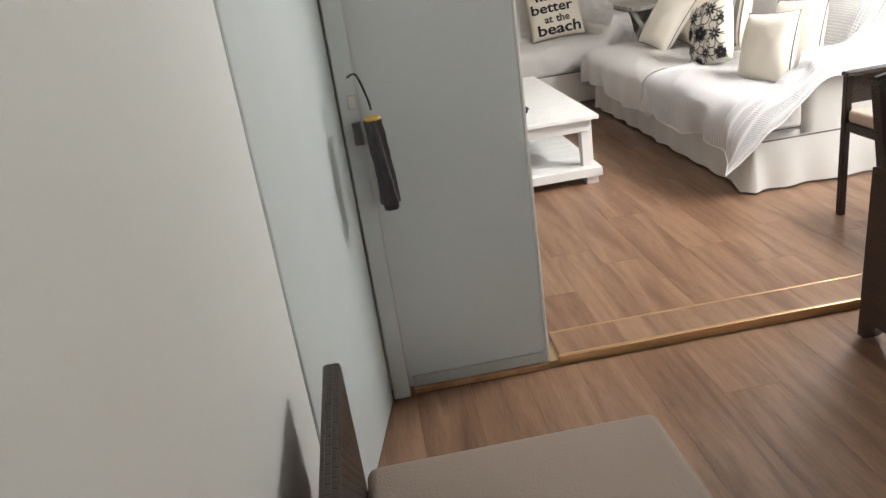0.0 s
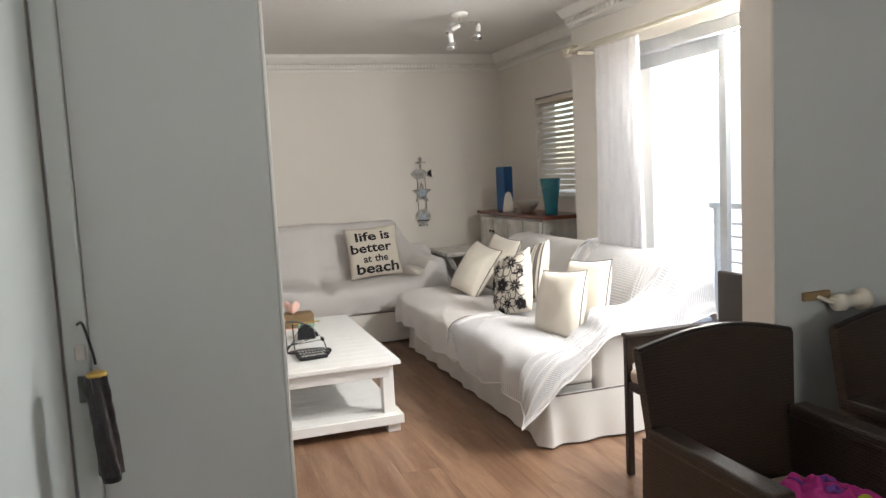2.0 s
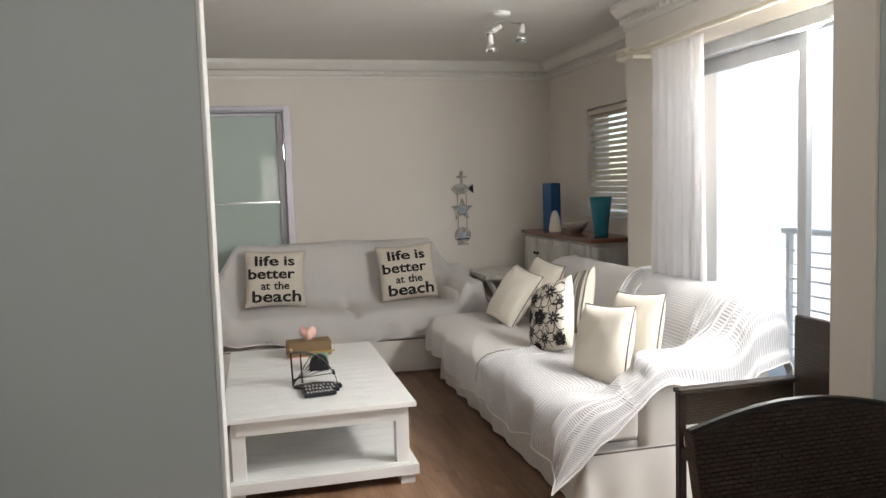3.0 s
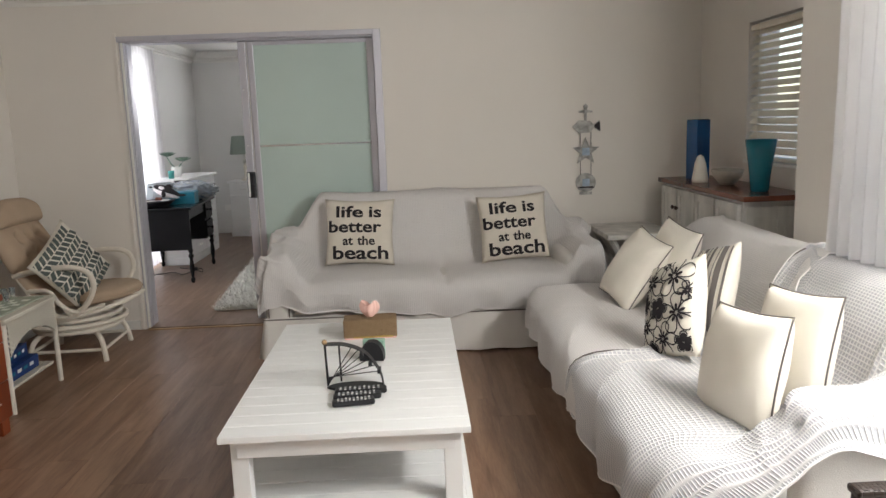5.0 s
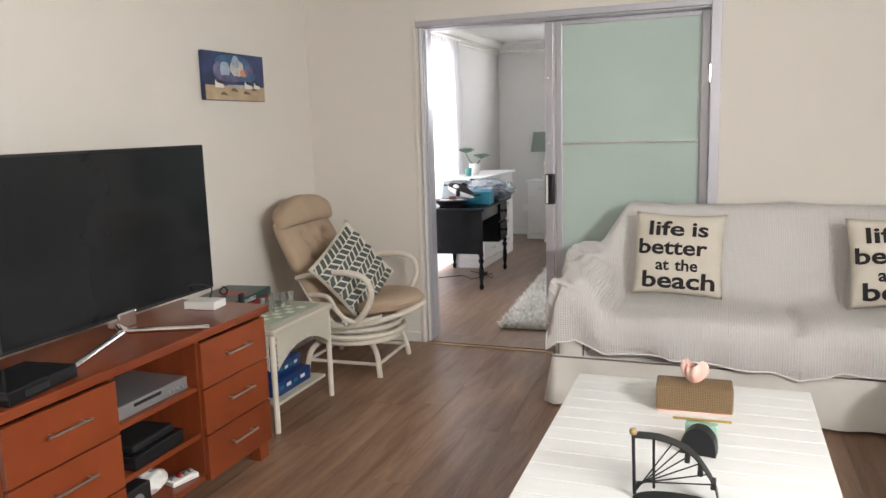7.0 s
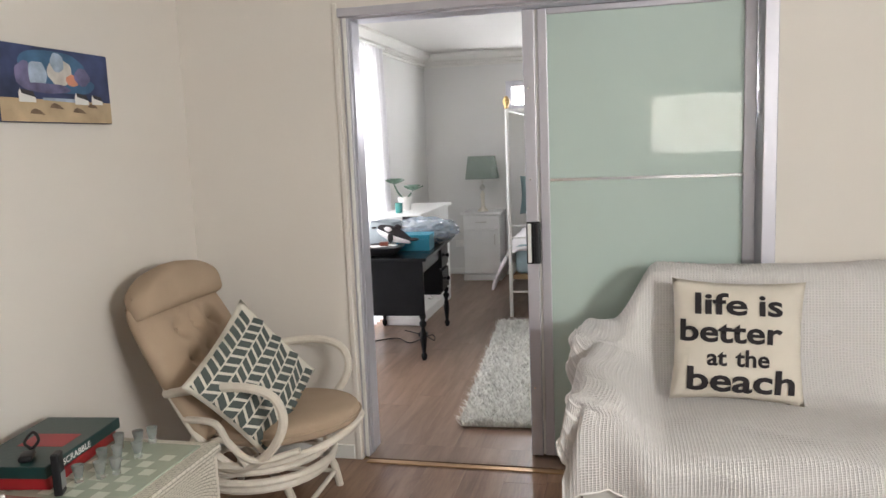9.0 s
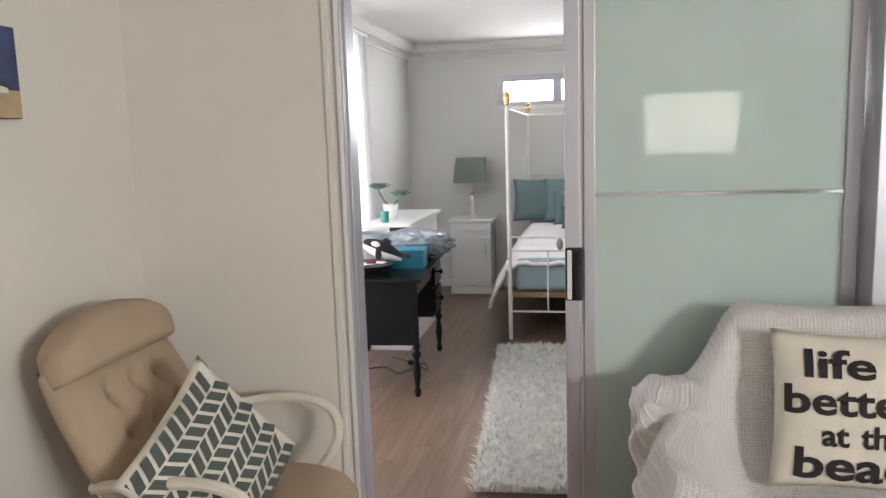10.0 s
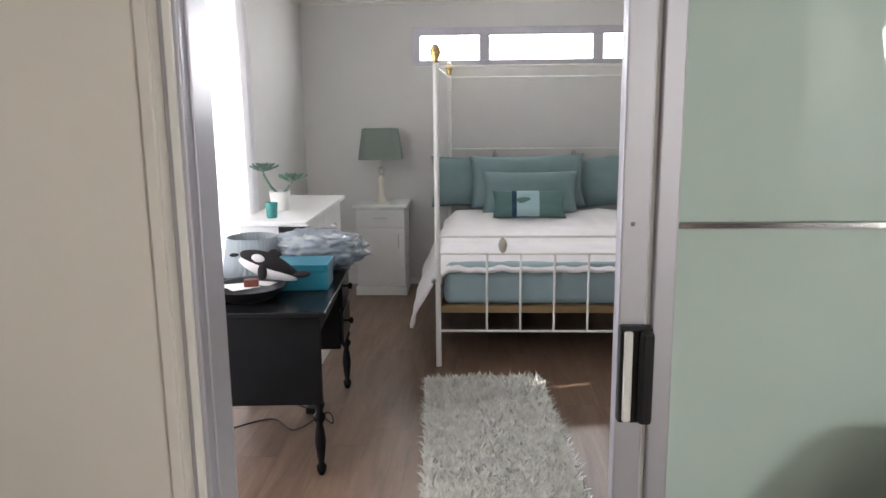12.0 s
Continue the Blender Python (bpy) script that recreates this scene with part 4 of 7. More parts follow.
for sy, y0, y1 in ((-1, -0.668, -0.222), (1, 0.217, 0.668)):
    for k in range(3):
        z0 = 0.085 + k * 0.192
        d = part("drawer", box(0.201, 0.221, y0 + 0.003, y1 - 0.003, z0 + 0.003, z0 + 0.189, 0.002), M_REDWOOD, tc)
        ym = (y0 + y1) / 2
        h = part("handle", tube([(0.247, ym - 0.085, z0 + 0.11), (0.247, ym + 0.085, z0 + 0.11)], 0.005, 8), M_STEEL, d, "brushed steel bar handle")
        for yy in (-0.065, 0.065):
            part("standoff", tube([(0.22, ym + yy, z0 + 0.11), (0.246, ym + yy, z0 + 0.11)], 0.004, 6), M_STEEL, h)
for x in (-0.20, 0.17):
    for y in (-0.63, 0.63):
        part("foot", box(x - 0.03, x + 0.03, y - 0.035, y + 0.035, 0, 0.0895, 0.003), M_REDWOOD, tc)

tv = thing("television", "large black flat television on a chrome two-armed stand", "television", (-0.72, 5.55, 0.7105))
part("bezel", box(-0.022, 0.018, -0.555, 0.555, 0.062, 0.712, 0.006), M_BLACKP, tv, "black plastic casing")
part("screen", box(0.0182, 0.0205, -0.545, 0.545, 0.077, 0.702), M_BLACKG, tv, "dark glossy screen, switched off")
part("badge", box(0.0183, 0.021, -0.03, 0.03, 0.066, 0.073), M_SILVER, tv)
part("neck", box(-0.03, 0.03, -0.05, 0.05, 0.015, 0.085, 0.008), M_CHROME, tv)
part("stand_arm", tube([(0.02, -0.05, 0.035), (0.06, -0.04, 0.018), (0.325, 0.11, 0.012)], 0.012, 10), M_CHROME, tv)
part("stand_arm", tube([(0.02, -0.05, 0.035), (0.06, -0.07, 0.018), (0.235, -0.52, 0.012)], 0.012, 10), M_CHROME, tv)
part("stand_arm", tube([(-0.01, 0.0, 0.03), (-0.10, 0.06, 0.014), (-0.13, 0.20, 0.010)], 0.009, 8), M_CHROME, tv)


# ---- sideboard ----
sb = thing("sideboard", "distressed white sideboard with a brown wooden top", "sideboard", (3.60, 7.03, 0))
part("top", box(-0.20, 0.19, -0.73, 0.70, 0.995, 1.025, 0.005), M_TOPWOOD, sb, "polished reddish brown wooden top")
part("body", box(-0.165, 0.18, -0.655, 0.65, 0.08, 0.994, 0.004), M_DISTRESS, sb)
part("plinth", box(-0.172, 0.18, -0.662, 0.655, 0, 0.079, 0.004), M_DISTRESS, sb)
for i in range(4):
    y0 = -0.645 + i * 0.322
    d = part("door", box(-0.184, -0.166, y0 + 0.01, y0 + 0.312, 0.12, 0.975, 0.003), M_DISTRESS, sb)
    for b in ((y0 + 0.01, y0 + 0.05, 0.12, 0.975), (y0 + 0.272, y0 + 0.312, 0.12, 0.975)):
        part("stile", box(-0.193, -0.1842, b[0], b[1], b[2], b[3], 0.002), M_DISTRESS, d)
    for z in (0.12, 0.54, 0.93):
        part("rail", box(-0.193, -0.1842, y0 + 0.051, y0 + 0.271, z, z + 0.045, 0.002), M_DISTRESS, d)
    part("knob", lathe([(0.004, 0), (0.006, 0.008), (0.013, 0.014), (0.014, 0.022), (0.004, 0.028)], 12), M_DARKWOOD, d, "dark knob", True, pose(-0.193, y0 + (0.035 if i % 2 else 0.29), 0.85, 0, -90, 0))
for x0, x1 in ((-0.15, -0.01), (0.02, 0.165)):
    e = part("end_panel", box(x0, x1, -0.665, -0.656, 0.14, 0.96, 0.003), M_DISTRESS, sb)
    part("bead", box(x0 + 0.04, x1 - 0.04, -0.670, -0.6655, 0.2, 0.90, 0.002), M_DISTRESS, e)


# ---- bed ----
bed = thing("four_poster_bed", "white metal four poster bed with brass finials", "bed", (0.0, 0.0, 0))
BX0, BX1, BY0, BY1 = -0.112, 1.43, 11.07, 13.08
for x in (BX0, BX1):
    for y in (BY0, BY1):
        p = part("post", tube([(x, y, 0), (x, y, 1.80)], 0.016, 12), M_WHITEP, bed)
        part("finial", lathe([(0.017, 0), (0.022, 0.012), (0.017, 0.02), (0.03, 0.045), (0.032, 0.065), (0.02, 0.088), (0.022, 0.095), (0.004, 0.105)], 16, at=(x, y, 1.79)), M_BRASS, p, "brass finial", True)
for z in (0.222, 0.695, 0.798):
    part("foot_rail", tube([(BX0, BY0, z), (BX1, BY0, z)], 0.008, 8), M_WHITEP, bed)
for i in range(6):
    x = BX0 + 0.29 + 0.199 * i
    part("foot_bar", tube([(x, BY0, 0.222), (x, BY0, 0.695)], 0.007, 8), M_WHITEP, bed)
for z in (0.62, 1.08, 1.185):
    part("head_rail", tube([(BX0, BY1, z), (BX1, BY1, z)], 0.008, 8), M_WHITEP, bed)
for y in (BY0, BY1):
    part("canopy_rail", tube([(BX0, y, 1.77), (BX1, y, 1.77)], 0.007, 8), M_WHITEP, bed)
for x in (BX0, BX1):
    part("canopy_rail", tube([(x, BY0, 1.77), (x, BY1, 1.77)], 0.007, 8), M_WHITEP, bed)
    part("side_rail", box(x - 0.012, x + 0.012, BY0 + 0.018, BY1 - 0.018, 0.30, 0.345, 0.003), M_WHITEP, bed)
for x, y, z in ((0.27, BY0, 0.745), (0.27, BY1, 1.13), (0.92, BY1, 1.13), (1.05, BY0, 0.745)):
    part("ornament", lathe([(0.004, -0.055), (0.008, -0.045), (0.02, -0.03), (0.026, 0), (0.02, 0.028), (0.008, 0.042), (0.004, 0.055)], 14, at=(x, y, z)), M_STONE, bed, "painted ceramic ball ornament", True)
part("slat_base", box(BX0 + 0.014, BX1 - 0.014, BY0 + 0.03, BY1 - 0.03, 0.325, 0.365, 0.004), M_TAN, bed, "pale wooden slat base")
mt = thing("mattress", "mattress in a pale blue fitted cover on the bed frame", "mattress")
part("mattress_body", box(BX0 + 0.03, BX1 - 0.03, BY0 + 0.05, BY1 - 0.04, 0.366, 0.62, 0.05, 4), M_BEDBLUE, mt, smooth=True)


def duvet(u, v):
    x = BX0 - 0.16 + u * 1.60
    y = BY0 + 0.02 + v * 1.60
    z = 0.655 + 0.022 * wob(x * 2.5, y * 2.0, 1) + 0.012 * wob(x * 7, y * 6, 4)
    z += 0.016 * math.exp(-((v - 0.36) / 0.02) ** 2) + 0.07 * smooth(0.70, 0.95, v)
    edge = smooth(BX0 + 0.05, BX0 - 0.05, x)
    if x < BX0 + 0.05:
        d = (BX0 + 0.05 - x)
        z = 0.65 - d * 1.75 * (1.0 - 0.25 * wob(y * 3, 2)) - 0.06 * (1 - smooth(0, 0.25, v))
        x = BX0 - 0.03 - 0.14 * smooth(0, 0.2, d) + 0.02 * wob(y * 8, 9)
    if v < 0.12:
        z -= (0.12 - v) / 0.12 * (0.055 + 0.02 * wob(u * 16, 3)) * (1 if u > 0.12 else 0.3)
    return Vector((x, y, z))


dv = thing("duvet", "rumpled white duvet hanging over the bed's side", "duvet")
part("cover", sheet(duvet, 110, 90, 0.02, 1.6, 1.6), M_SHEET, dv, smooth=True)


# ---- black desk ----
dk = thing("desk", "black lacquered desk with turned legs and round knobs", "desk", (-0.535, 9.67, 0), 3.5)
part("desktop", box(-0.62, 0.045, -0.06, 1.13, 0.72, 0.745, 0.006), M_BLACKDESK, dk)
part("end_panel", box(-0.58, 0.012, -0.012, 0.012, 0.33, 0.7195, 0.003), M_BLACKDESK, dk)
part("back_panel", box(-0.585, -0.565, 0.014, 1.05, 0.33, 0.7195, 0.003), M_BLACKDESK, dk)
ped = part("pedestal", box(-0.55, 0.0, 0.72, 1.06, 0.33, 0.7195, 0.004), M_BLACKDESK, dk)
part("frieze", box(-0.02, 0.0, 0.014, 0.718, 0.62, 0.7195, 0.003), M_BLACKDESK, dk)
for z in (0.35, 0.54):
    d = part("drawer", box(0.0005, 0.016, 0.735, 1.045, z, z + 0.165, 0.003), M_BLACKDESK, dk)
    part("knob", lathe([(0.005, 0), (0.006, 0.012), (0.017, 0.02), (0.018, 0.03), (0.004, 0.036)], 14), M_BLACKDESK, d, "", True, pose(0.016, 0.89, z + 0.085, 0, 90, 0))
for x in (-0.55, -0.01):
    for y in (0.02, 1.03):
        part("leg", lathe([(0.012, 0), (0.02, 0.02), (0.022, 0.04), (0.012, 0.055), (0.016, 0.08), (0.024, 0.15), (0.02, 0.20), (0.013, 0.235), (0.026, 0.26), (0.026, 0.275), (0.014, 0.29), (0.024, 0.315), (0.024, 0.3295)], 16, at=(x, y, 0)), M_BLACKDESK, dk, "", True)


# ---- pillows ----
def lay_on(bm, w, h, thick, lift=0.002, seed=0.0):
    """Presses a flat figure in x, z onto a pillow's front face."""
    for v in bm.verts:
        u, k = max(-1, min(1, v.co.x / (w / 2))), max(-1, min(1, v.co.z / (h / 2)))
        crease = 0.06 * thick * wob(u * 2 + seed, k * 2, seed) * (1 - max(abs(u), abs(k)) ** 4)
        v.co.y = -pillow_w(u, k, thick / 2) - crease - lift
    return bm


def pillow(name, label, place, w=0.45, h=0.45, thick=0.16, mat=None, seed=0.0, edge=None, group="pillows on the sofas"):
    p = thing(name, label, "pillow", group=group)
    p.matrix_world = place
    part("cover", pillow_mesh(w, h, thick, 22, seed), mat or M_PILLOW, p, smooth=True)
    if edge:
        pts = []
        for i in range(33):
            a = i / 32 * 4
            s, f = int(a) % 4, a - int(a)
            q = 2 * f - 1
            k = 1 - 0.07 * (1 - q * q)
            pts.append([(q * w / 2, 0, -h / 2 * k), (w / 2 * k, 0, q * h / 2), (-q * w / 2, 0, h / 2 * k), (-w / 2 * k, 0, -q * h / 2)][s])
        part("piping", tube(pts[:-1], 0.0035, 5, closed=True), edge, p, "dark piping")
    return p


def fit_lines(lines):
    """Rows of (string, centre x, baseline z, font size, width) as one mesh."""
    out = bmesh.new()
    for text, x, z, s, width in lines:
        own = letters([(text, 0, 0, s)], 1.0, bold=0.024 * s)
        xs = [v.co.x for v in own.verts]
        k, mid = width / (max(xs) - min(xs)), (max(xs) + min(xs)) / 2
        for v in own.verts:
            v.co.x = (v.co.x - mid) * k + x
            v.co.z += z
        for _ in range(2):
            bmesh.ops.subdivide_edges(own, edges=[e for e in own.edges if e.calc_length() > 0.02], cuts=1)
        bmesh.ops.triangulate(own, faces=own.faces)
        merge(out, own)
    return out


for i, (x, tilt) in enumerate(((1.268, 2), (2.325, -3))):
    p = pillow("lettered_pillow", "cream canvas pillow printed with black words about the beach", pose(x - 0.012 + 0.02 * i, 7.65 - 0.06 * i, 0.725, -13, tilt, 0), 0.49, 0.47, 0.15, M_CANVAS, seed=i + 1.0)
    for row in (("life", -0.067, 0.100, 0.112, 0.188), ("is", 0.110, 0.100, 0.112, 0.085), ("better", -0.03, -0.005, 0.115, 0.365), ("at", -0.080, -0.093, 0.088, 0.072), ("the", 0.046, -0.093, 0.088, 0.122), ("beach", 0.008, -0.190, 0.125, 0.385)):
        part("lettering", lay_on(fit_lines([row]), 0.49, 0.47, 0.15, 0.0045, i + 1.0), M_INK, p, "black printed lettering")

pillow("pillow", "ivory pillow with grey piping leaning on the sofa back", pose(2.81, 6.28, 0.665, -33, 8, -84), 0.40, 0.42, 0.17, seed=3, edge=M_PIPING)
pillow("pillow", "ivory pillow with grey piping behind another ivory pillow", pose(2.98, 6.22, 0.70, -20, 6, -84), 0.40, 0.43, 0.15, seed=4, edge=M_PIPING)
pillow("pillow", "large ivory pillow with grey piping on the throw", pose(2.71, 4.70, 0.648, -15, -5, -78), 0.38, 0.39, 0.17, seed=5, edge=M_PIPING)
pillow("pillow", "ivory pillow with dark piping tucked behind a larger one", pose(2.93, 4.80, 0.665, -14, -5, -80), 0.38, 0.42, 0.15, seed=6, edge=M_PIPING)

st = pillow("striped_pillow", "grey and ivory striped pillow behind the flowered one", pose(2.93, 5.53, 0.70, -20, -16, -82), 0.34, 0.43, 0.14, seed=7)
for i, (x, wd) in enumerate(((-0.17, 0.03), (-0.11, 0.014), (-0.075, 0.006), (-0.03, 0.05), (0.03, 0.008), (0.07, 0.02), (0.115, 0.006), (0.15, 0.035), (0.19, 0.01))):
    bm = sheet(lambda u, v: Vector((0.8 * (x + (u - 0.5) * wd), 0, -0.19 + 0.38 * v)), 2, 26)
    part("stripe", lay_on(bm, 0.34, 0.43, 0.14, 0.004, 7), M_PIPING, st, "grey woven stripe")


def ribbon(points, width, closed=True):
    bm = bmesh.new()
    n = len(points)
    rows = []
    for i, p in enumerate(points):
        a, b = points[(i - 1) % n] if closed or i else p, points[(i + 1) % n] if closed or i < n - 1 else p
        d = Vector((b[0] - a[0], b[1] - a[1])).normalized()
        q = Vector((-d.y, d.x)) * width / 2
        rows.append((bm.verts.new((p[0] + q.x, 0, p[1] + q.y)), bm.verts.new((p[0] - q.x, 0, p[1] - q.y))))
    for i in range(n if closed else n - 1):
        a, b = rows[i], rows[(i + 1) % n]
        bm.faces.new((a[0], a[1], b[1], b[0]))
    return bm


def blob(points):
    bm = bmesh.new()
    c = bm.verts.new((sum(p[0] for p in points) / len(points), 0, sum(p[1] for p in points) / len(points)))
    vs = [bm.verts.new((p[0], 0, p[1])) for p in points]
    for a, b in zip(vs, vs[1:] + vs[:1]):
        bm.faces.new((c, a, b))
    return bm


def petal(cx, cz, ang, length, wide):
    pts = []
    for i in range(18):
        t = i / 18 * 2 * math.pi
        r = length * (0.55 + 0.45 * math.cos(t))
        s = wide * math.sin(t) * (0.35 + 0.65 * (0.5 + 0.5 * math.cos(t)))
        pts.append((cx + math.cos(ang) * r - math.sin(ang) * s, cz + math.sin(ang) * r + math.cos(ang) * s))
    return pts


flo = pillow("flowered_pillow", "ivory pillow printed with bold black and grey flowers", pose(2.73, 5.40, 0.665, -20, -20, -68), 0.34, 0.43, 0.15, seed=8)
rng = random.Random(4)
for cx, cz, r, dark in ((-0.10, 0.11, 0.085, 0), (0.08, 0.12, 0.085, 0), (-0.02, -0.01, 0.05, 1), (0.12, -0.04, 0.08, 0), (-0.13, -0.08, 0.075, 0), (0.02, -0.14, 0.065, 0), (0.15, -0.16, 0.04, 1), (-0.15, 0.02, 0.04, 1), (0.0, 0.19, 0.03, 0), (0.17, 0.05, 0.04, 0), (-0.08, -0.18, 0.035, 1)):
    bm = bmesh.new()
    a0 = rng.random() * 3
    for k in range(5):
        ang = a0 + k * 2 * math.pi / 5
        merge(bm, ribbon(petal(cx * 0.8, cz, ang, r * 1.1, r * 0.5), 0.0055))
        merge(bm, blob(petal(cx * 0.8, cz, ang, r * (0.95 if dark else 0.5), r * (0.4 if dark else 0.12))))
    for v in bm.verts:
        v.co.x, v.co.z = max(-0.152, min(0.152, v.co.x)), max(-0.195, min(0.195, v.co.z))
    part("flower", lay_on(bm, 0.34, 0.43, 0.15, 0.004 + 0.0004 * dark, 8), M_INK, flo, "black printed flower")


# ---- white rattan chair ----
rc = thing("rattan_armchair", "white painted rattan swivel chair with a sand tufted cushion", "armchair", (-0.665, 7.45, 0), 0)
for k in range(4):
    a = radians(47 + 90 * k)
    c, s = math.cos(a), math.sin(a)
    part("leg", tube(curve([(c * 0.10, s * 0.10, 0.19), (c * 0.22, s * 0.22, 0.185), (c * 0.31, s * 0.31, 0.13), (c * 0.345, s * 0.345, 0.0)], 14), 0.017, 9), M_RATTAN, rc)
    a2 = radians(47 + 90 * (k + 1))
    part("stretcher", tube([(c * 0.325, s * 0.325, 0.075), (math.cos(a2) * 0.325, math.sin(a2) * 0.325, 0.075)], 0.011, 8), M_RATTAN, rc)
for r, z in ((0.27, 0.205), (0.30, 0.245), (0.27, 0.28)):
    part("base_ring", tube([(r * math.cos(i * math.pi / 14), r * math.sin(i * math.pi / 14), z) for i in range(28)], 0.017, 8, closed=True), M_RATTAN, rc)
part("seat_ring", tube(curve([(0.42, 0.0, 0.40), (0.36, 0.20, 0.38), (0.15, 0.30, 0.33), (-0.12, 0.28, 0.32), (-0.25, 0.12, 0.34), (-0.25, -0.12, 0.34), (-0.12, -0.28, 0.32), (0.15, -0.30, 0.33), (0.36, -0.20, 0.38)], 45, True), 0.016, 8, closed=True), M_RATTAN, rc)
part("back_frame", tube(curve([(0.02, 0.29, 0.31), (-0.14, 0.29, 0.45), (-0.33, 0.28, 0.80), (-0.41, 0.20, 0.96), (-0.445, 0.0, 1.02), (-0.41, -0.20, 0.96), (-0.33, -0.28, 0.80), (-0.14, -0.29, 0.45), (0.02, -0.29, 0.31)], 48), 0.016, 8), M_RATTAN, rc)
for s in (-1, 1):
    part("arm", tube(curve([(-0.24, s * 0.30, 0.60), (-0.08, s * 0.335, 0.635), (0.12, s * 0.35, 0.655), (0.24, s * 0.35, 0.62), (0.27, s * 0.345, 0.52), (0.20, s * 0.33, 0.40), (0.06, s * 0.30, 0.31), (-0.08, s * 0.26, 0.30)], 42), 0.018, 9), M_RATTAN, rc)
    part("side_loop", tube(curve([(-0.16, s * 0.30, 0.50), (-0.02, s * 0.33, 0.50), (0.04, s * 0.335, 0.42), (0.14, s * 0.33, 0.36), (0.30, s * 0.28, 0.39)], 30), 0.014, 8), M_RATTAN, rc)
    part("side_loop", tube(curve([(-0.10, s * 0.31, 0.30), (-0.06, s * 0.325, 0.40), (0.02, s * 0.335, 0.44), (0.10, s * 0.33, 0.34)], 24), 0.013, 8), M_RATTAN, rc)
cu = thing("chair_cushion", "sand canvas cushion with buttoned back and round seat", "cushion", (-0.665, 7.45, 0), 0)


def seat_pad(u, v):
    a, b = u * 2 * math.pi, v * math.pi
    r = math.sin(b) ** 0.5
    x, y = 0.10 + 0.33 * r * math.cos(a), 0.27 * r * math.sin(a)
    z = 0.415 + 0.055 * (1 if math.cos(b) > 0 else -1) * abs(math.cos(b)) ** 0.6 + 0.08 * max(0, x - 0.1)
    return Vector((x, y, z + 0.004 * wob(x * 9, y * 9, 2)))


part("seat_pad", sheet(seat_pad, 48, 22), M_CUSH, cu, smooth=True)
part("seam", tube([(0.10 + 0.335 * math.cos(i * math.pi / 20), 0.275 * math.sin(i * math.pi / 20), 0.415 + 0.08 * max(0, 0.335 * math.cos(i * math.pi / 20))) for i in range(40)], 0.004, 5, closed=True), M_CUSH, cu)


def back_pad(sgn, z_lo=0.40, z_hi=0.93):
    def fn(u, v):
        z = z_lo + (z_hi - z_lo) * v
        w = 0.295 + 0.02 * math.sin(v * 3.14)
        y = (2 * u - 1) * w
        x = -0.10 - 0.30 * (z - 0.40) / 0.55
        e = max(0, 1 - abs(2 * u - 1) ** 4) ** 0.5 * max(0, 1 - abs(2 * v - 1) ** 6) ** 0.5
        t = 0.065 * e
        for by, bz in ((-0.12, 0.55), (0.0, 0.55), (0.12, 0.55), (-0.13, 0.68), (0.0, 0.68), (0.13, 0.68), (-0.12, 0.80), (0.0, 0.80), (0.12, 0.80)):
            t -= 0.046 * math.exp(-((y - by) ** 2 + (z - bz) ** 2) / 0.0012)
        t -= 0.010 * (math.exp(-((abs(y) - 0.065) / 0.012) ** 2)) * e
        return Vector((x + sgn * t, y, z + sgn * t * 0.4))
    return fn


bm = sheet(back_pad(1), 44, 44)
merge(bm, sheet(back_pad(-1), 44, 44))
bmesh.ops.remove_doubles(bm, verts=bm.verts, dist=0.002)
bk = part("back_pad", bm, M_CUSH, cu, smooth=True)


def head_pad(sgn):
    def fn(u, v):
        q = 2 * u - 1
        z = 0.885 + v * (0.185 - 0.10 * abs(q) ** 2.5)
        x = -0.365 - 0.25 * (z - 0.89)
        e = max(0, 1 - abs(q) ** 5) ** 0.5 * max(0, 1 - abs(2 * v - 1) ** 4) ** 0.5
        return Vector((x + sgn * 0.085 * e + 0.030, q * 0.298, z + sgn * 0.02 * e))
    return fn


bm = sheet(head_pad(1), 36, 18)
merge(bm, sheet(head_pad(-1), 36, 18))
bmesh.ops.remove_doubles(bm, verts=bm.verts, dist=0.002)
part("head_pad", bm, M_CUSH, cu, smooth=True)
for by, bz in ((-0.12, 0.68), (0.0, 0.68), (0.12, 0.68), (-0.12, 0.80), (0.0, 0.80), (0.12, 0.80)):
    part("button", lathe([(0.001, 0.004), (0.008, 0.003), (0.010, 0)], 10, at=(0, 0, 0)), M_CUSH, cu, "", True, pose(-0.10 - 0.30 * (bz - 0.40) / 0.55 + 0.03, by, bz + 0.01, 0, 70, 0))

ch = pillow("chevron_pillow", "ivory pillow with dark green chevron blocks on the rattan chair", pose(-0.60, 7.29, 0.63, -32, 50, 42), 0.46, 0.46, 0.13, M_PILLOW, 9.0, group="chevron pillow")
M_CHEV = material("dark_green_print", (0.085, 0.10, 0.092), 0.9, var=0.08, bump=0.2, bscale=200)
for c in range(8):
    x0 = -0.212 + c * 0.053
    sl = 0.026 if c % 2 else -0.026
    for r in range(-1, 11):
        z0 = -0.235 + r * 0.0425
        if z0 + abs(sl) > 0.212 or z0 < -0.25:
            continue
        bm = bmesh.new()
        n = 4
        g = [[bm.verts.new((x0 + 0.003 + 0.047 * a / n, 0, max(-0.214, min(0.214, z0 + sl * a / n + 0.030 * b / 2)))) for b in range(3)] for a in range(n + 1)]
        for a in range(n):
            for b in range(2):
                bm.faces.new((g[a][b], g[a + 1][b], g[a + 1][b + 1], g[a][b + 1]))
        part("chevron_block", lay_on(bm, 0.46, 0.46, 0.13, 0.004, 9.0), M_CHEV, ch)


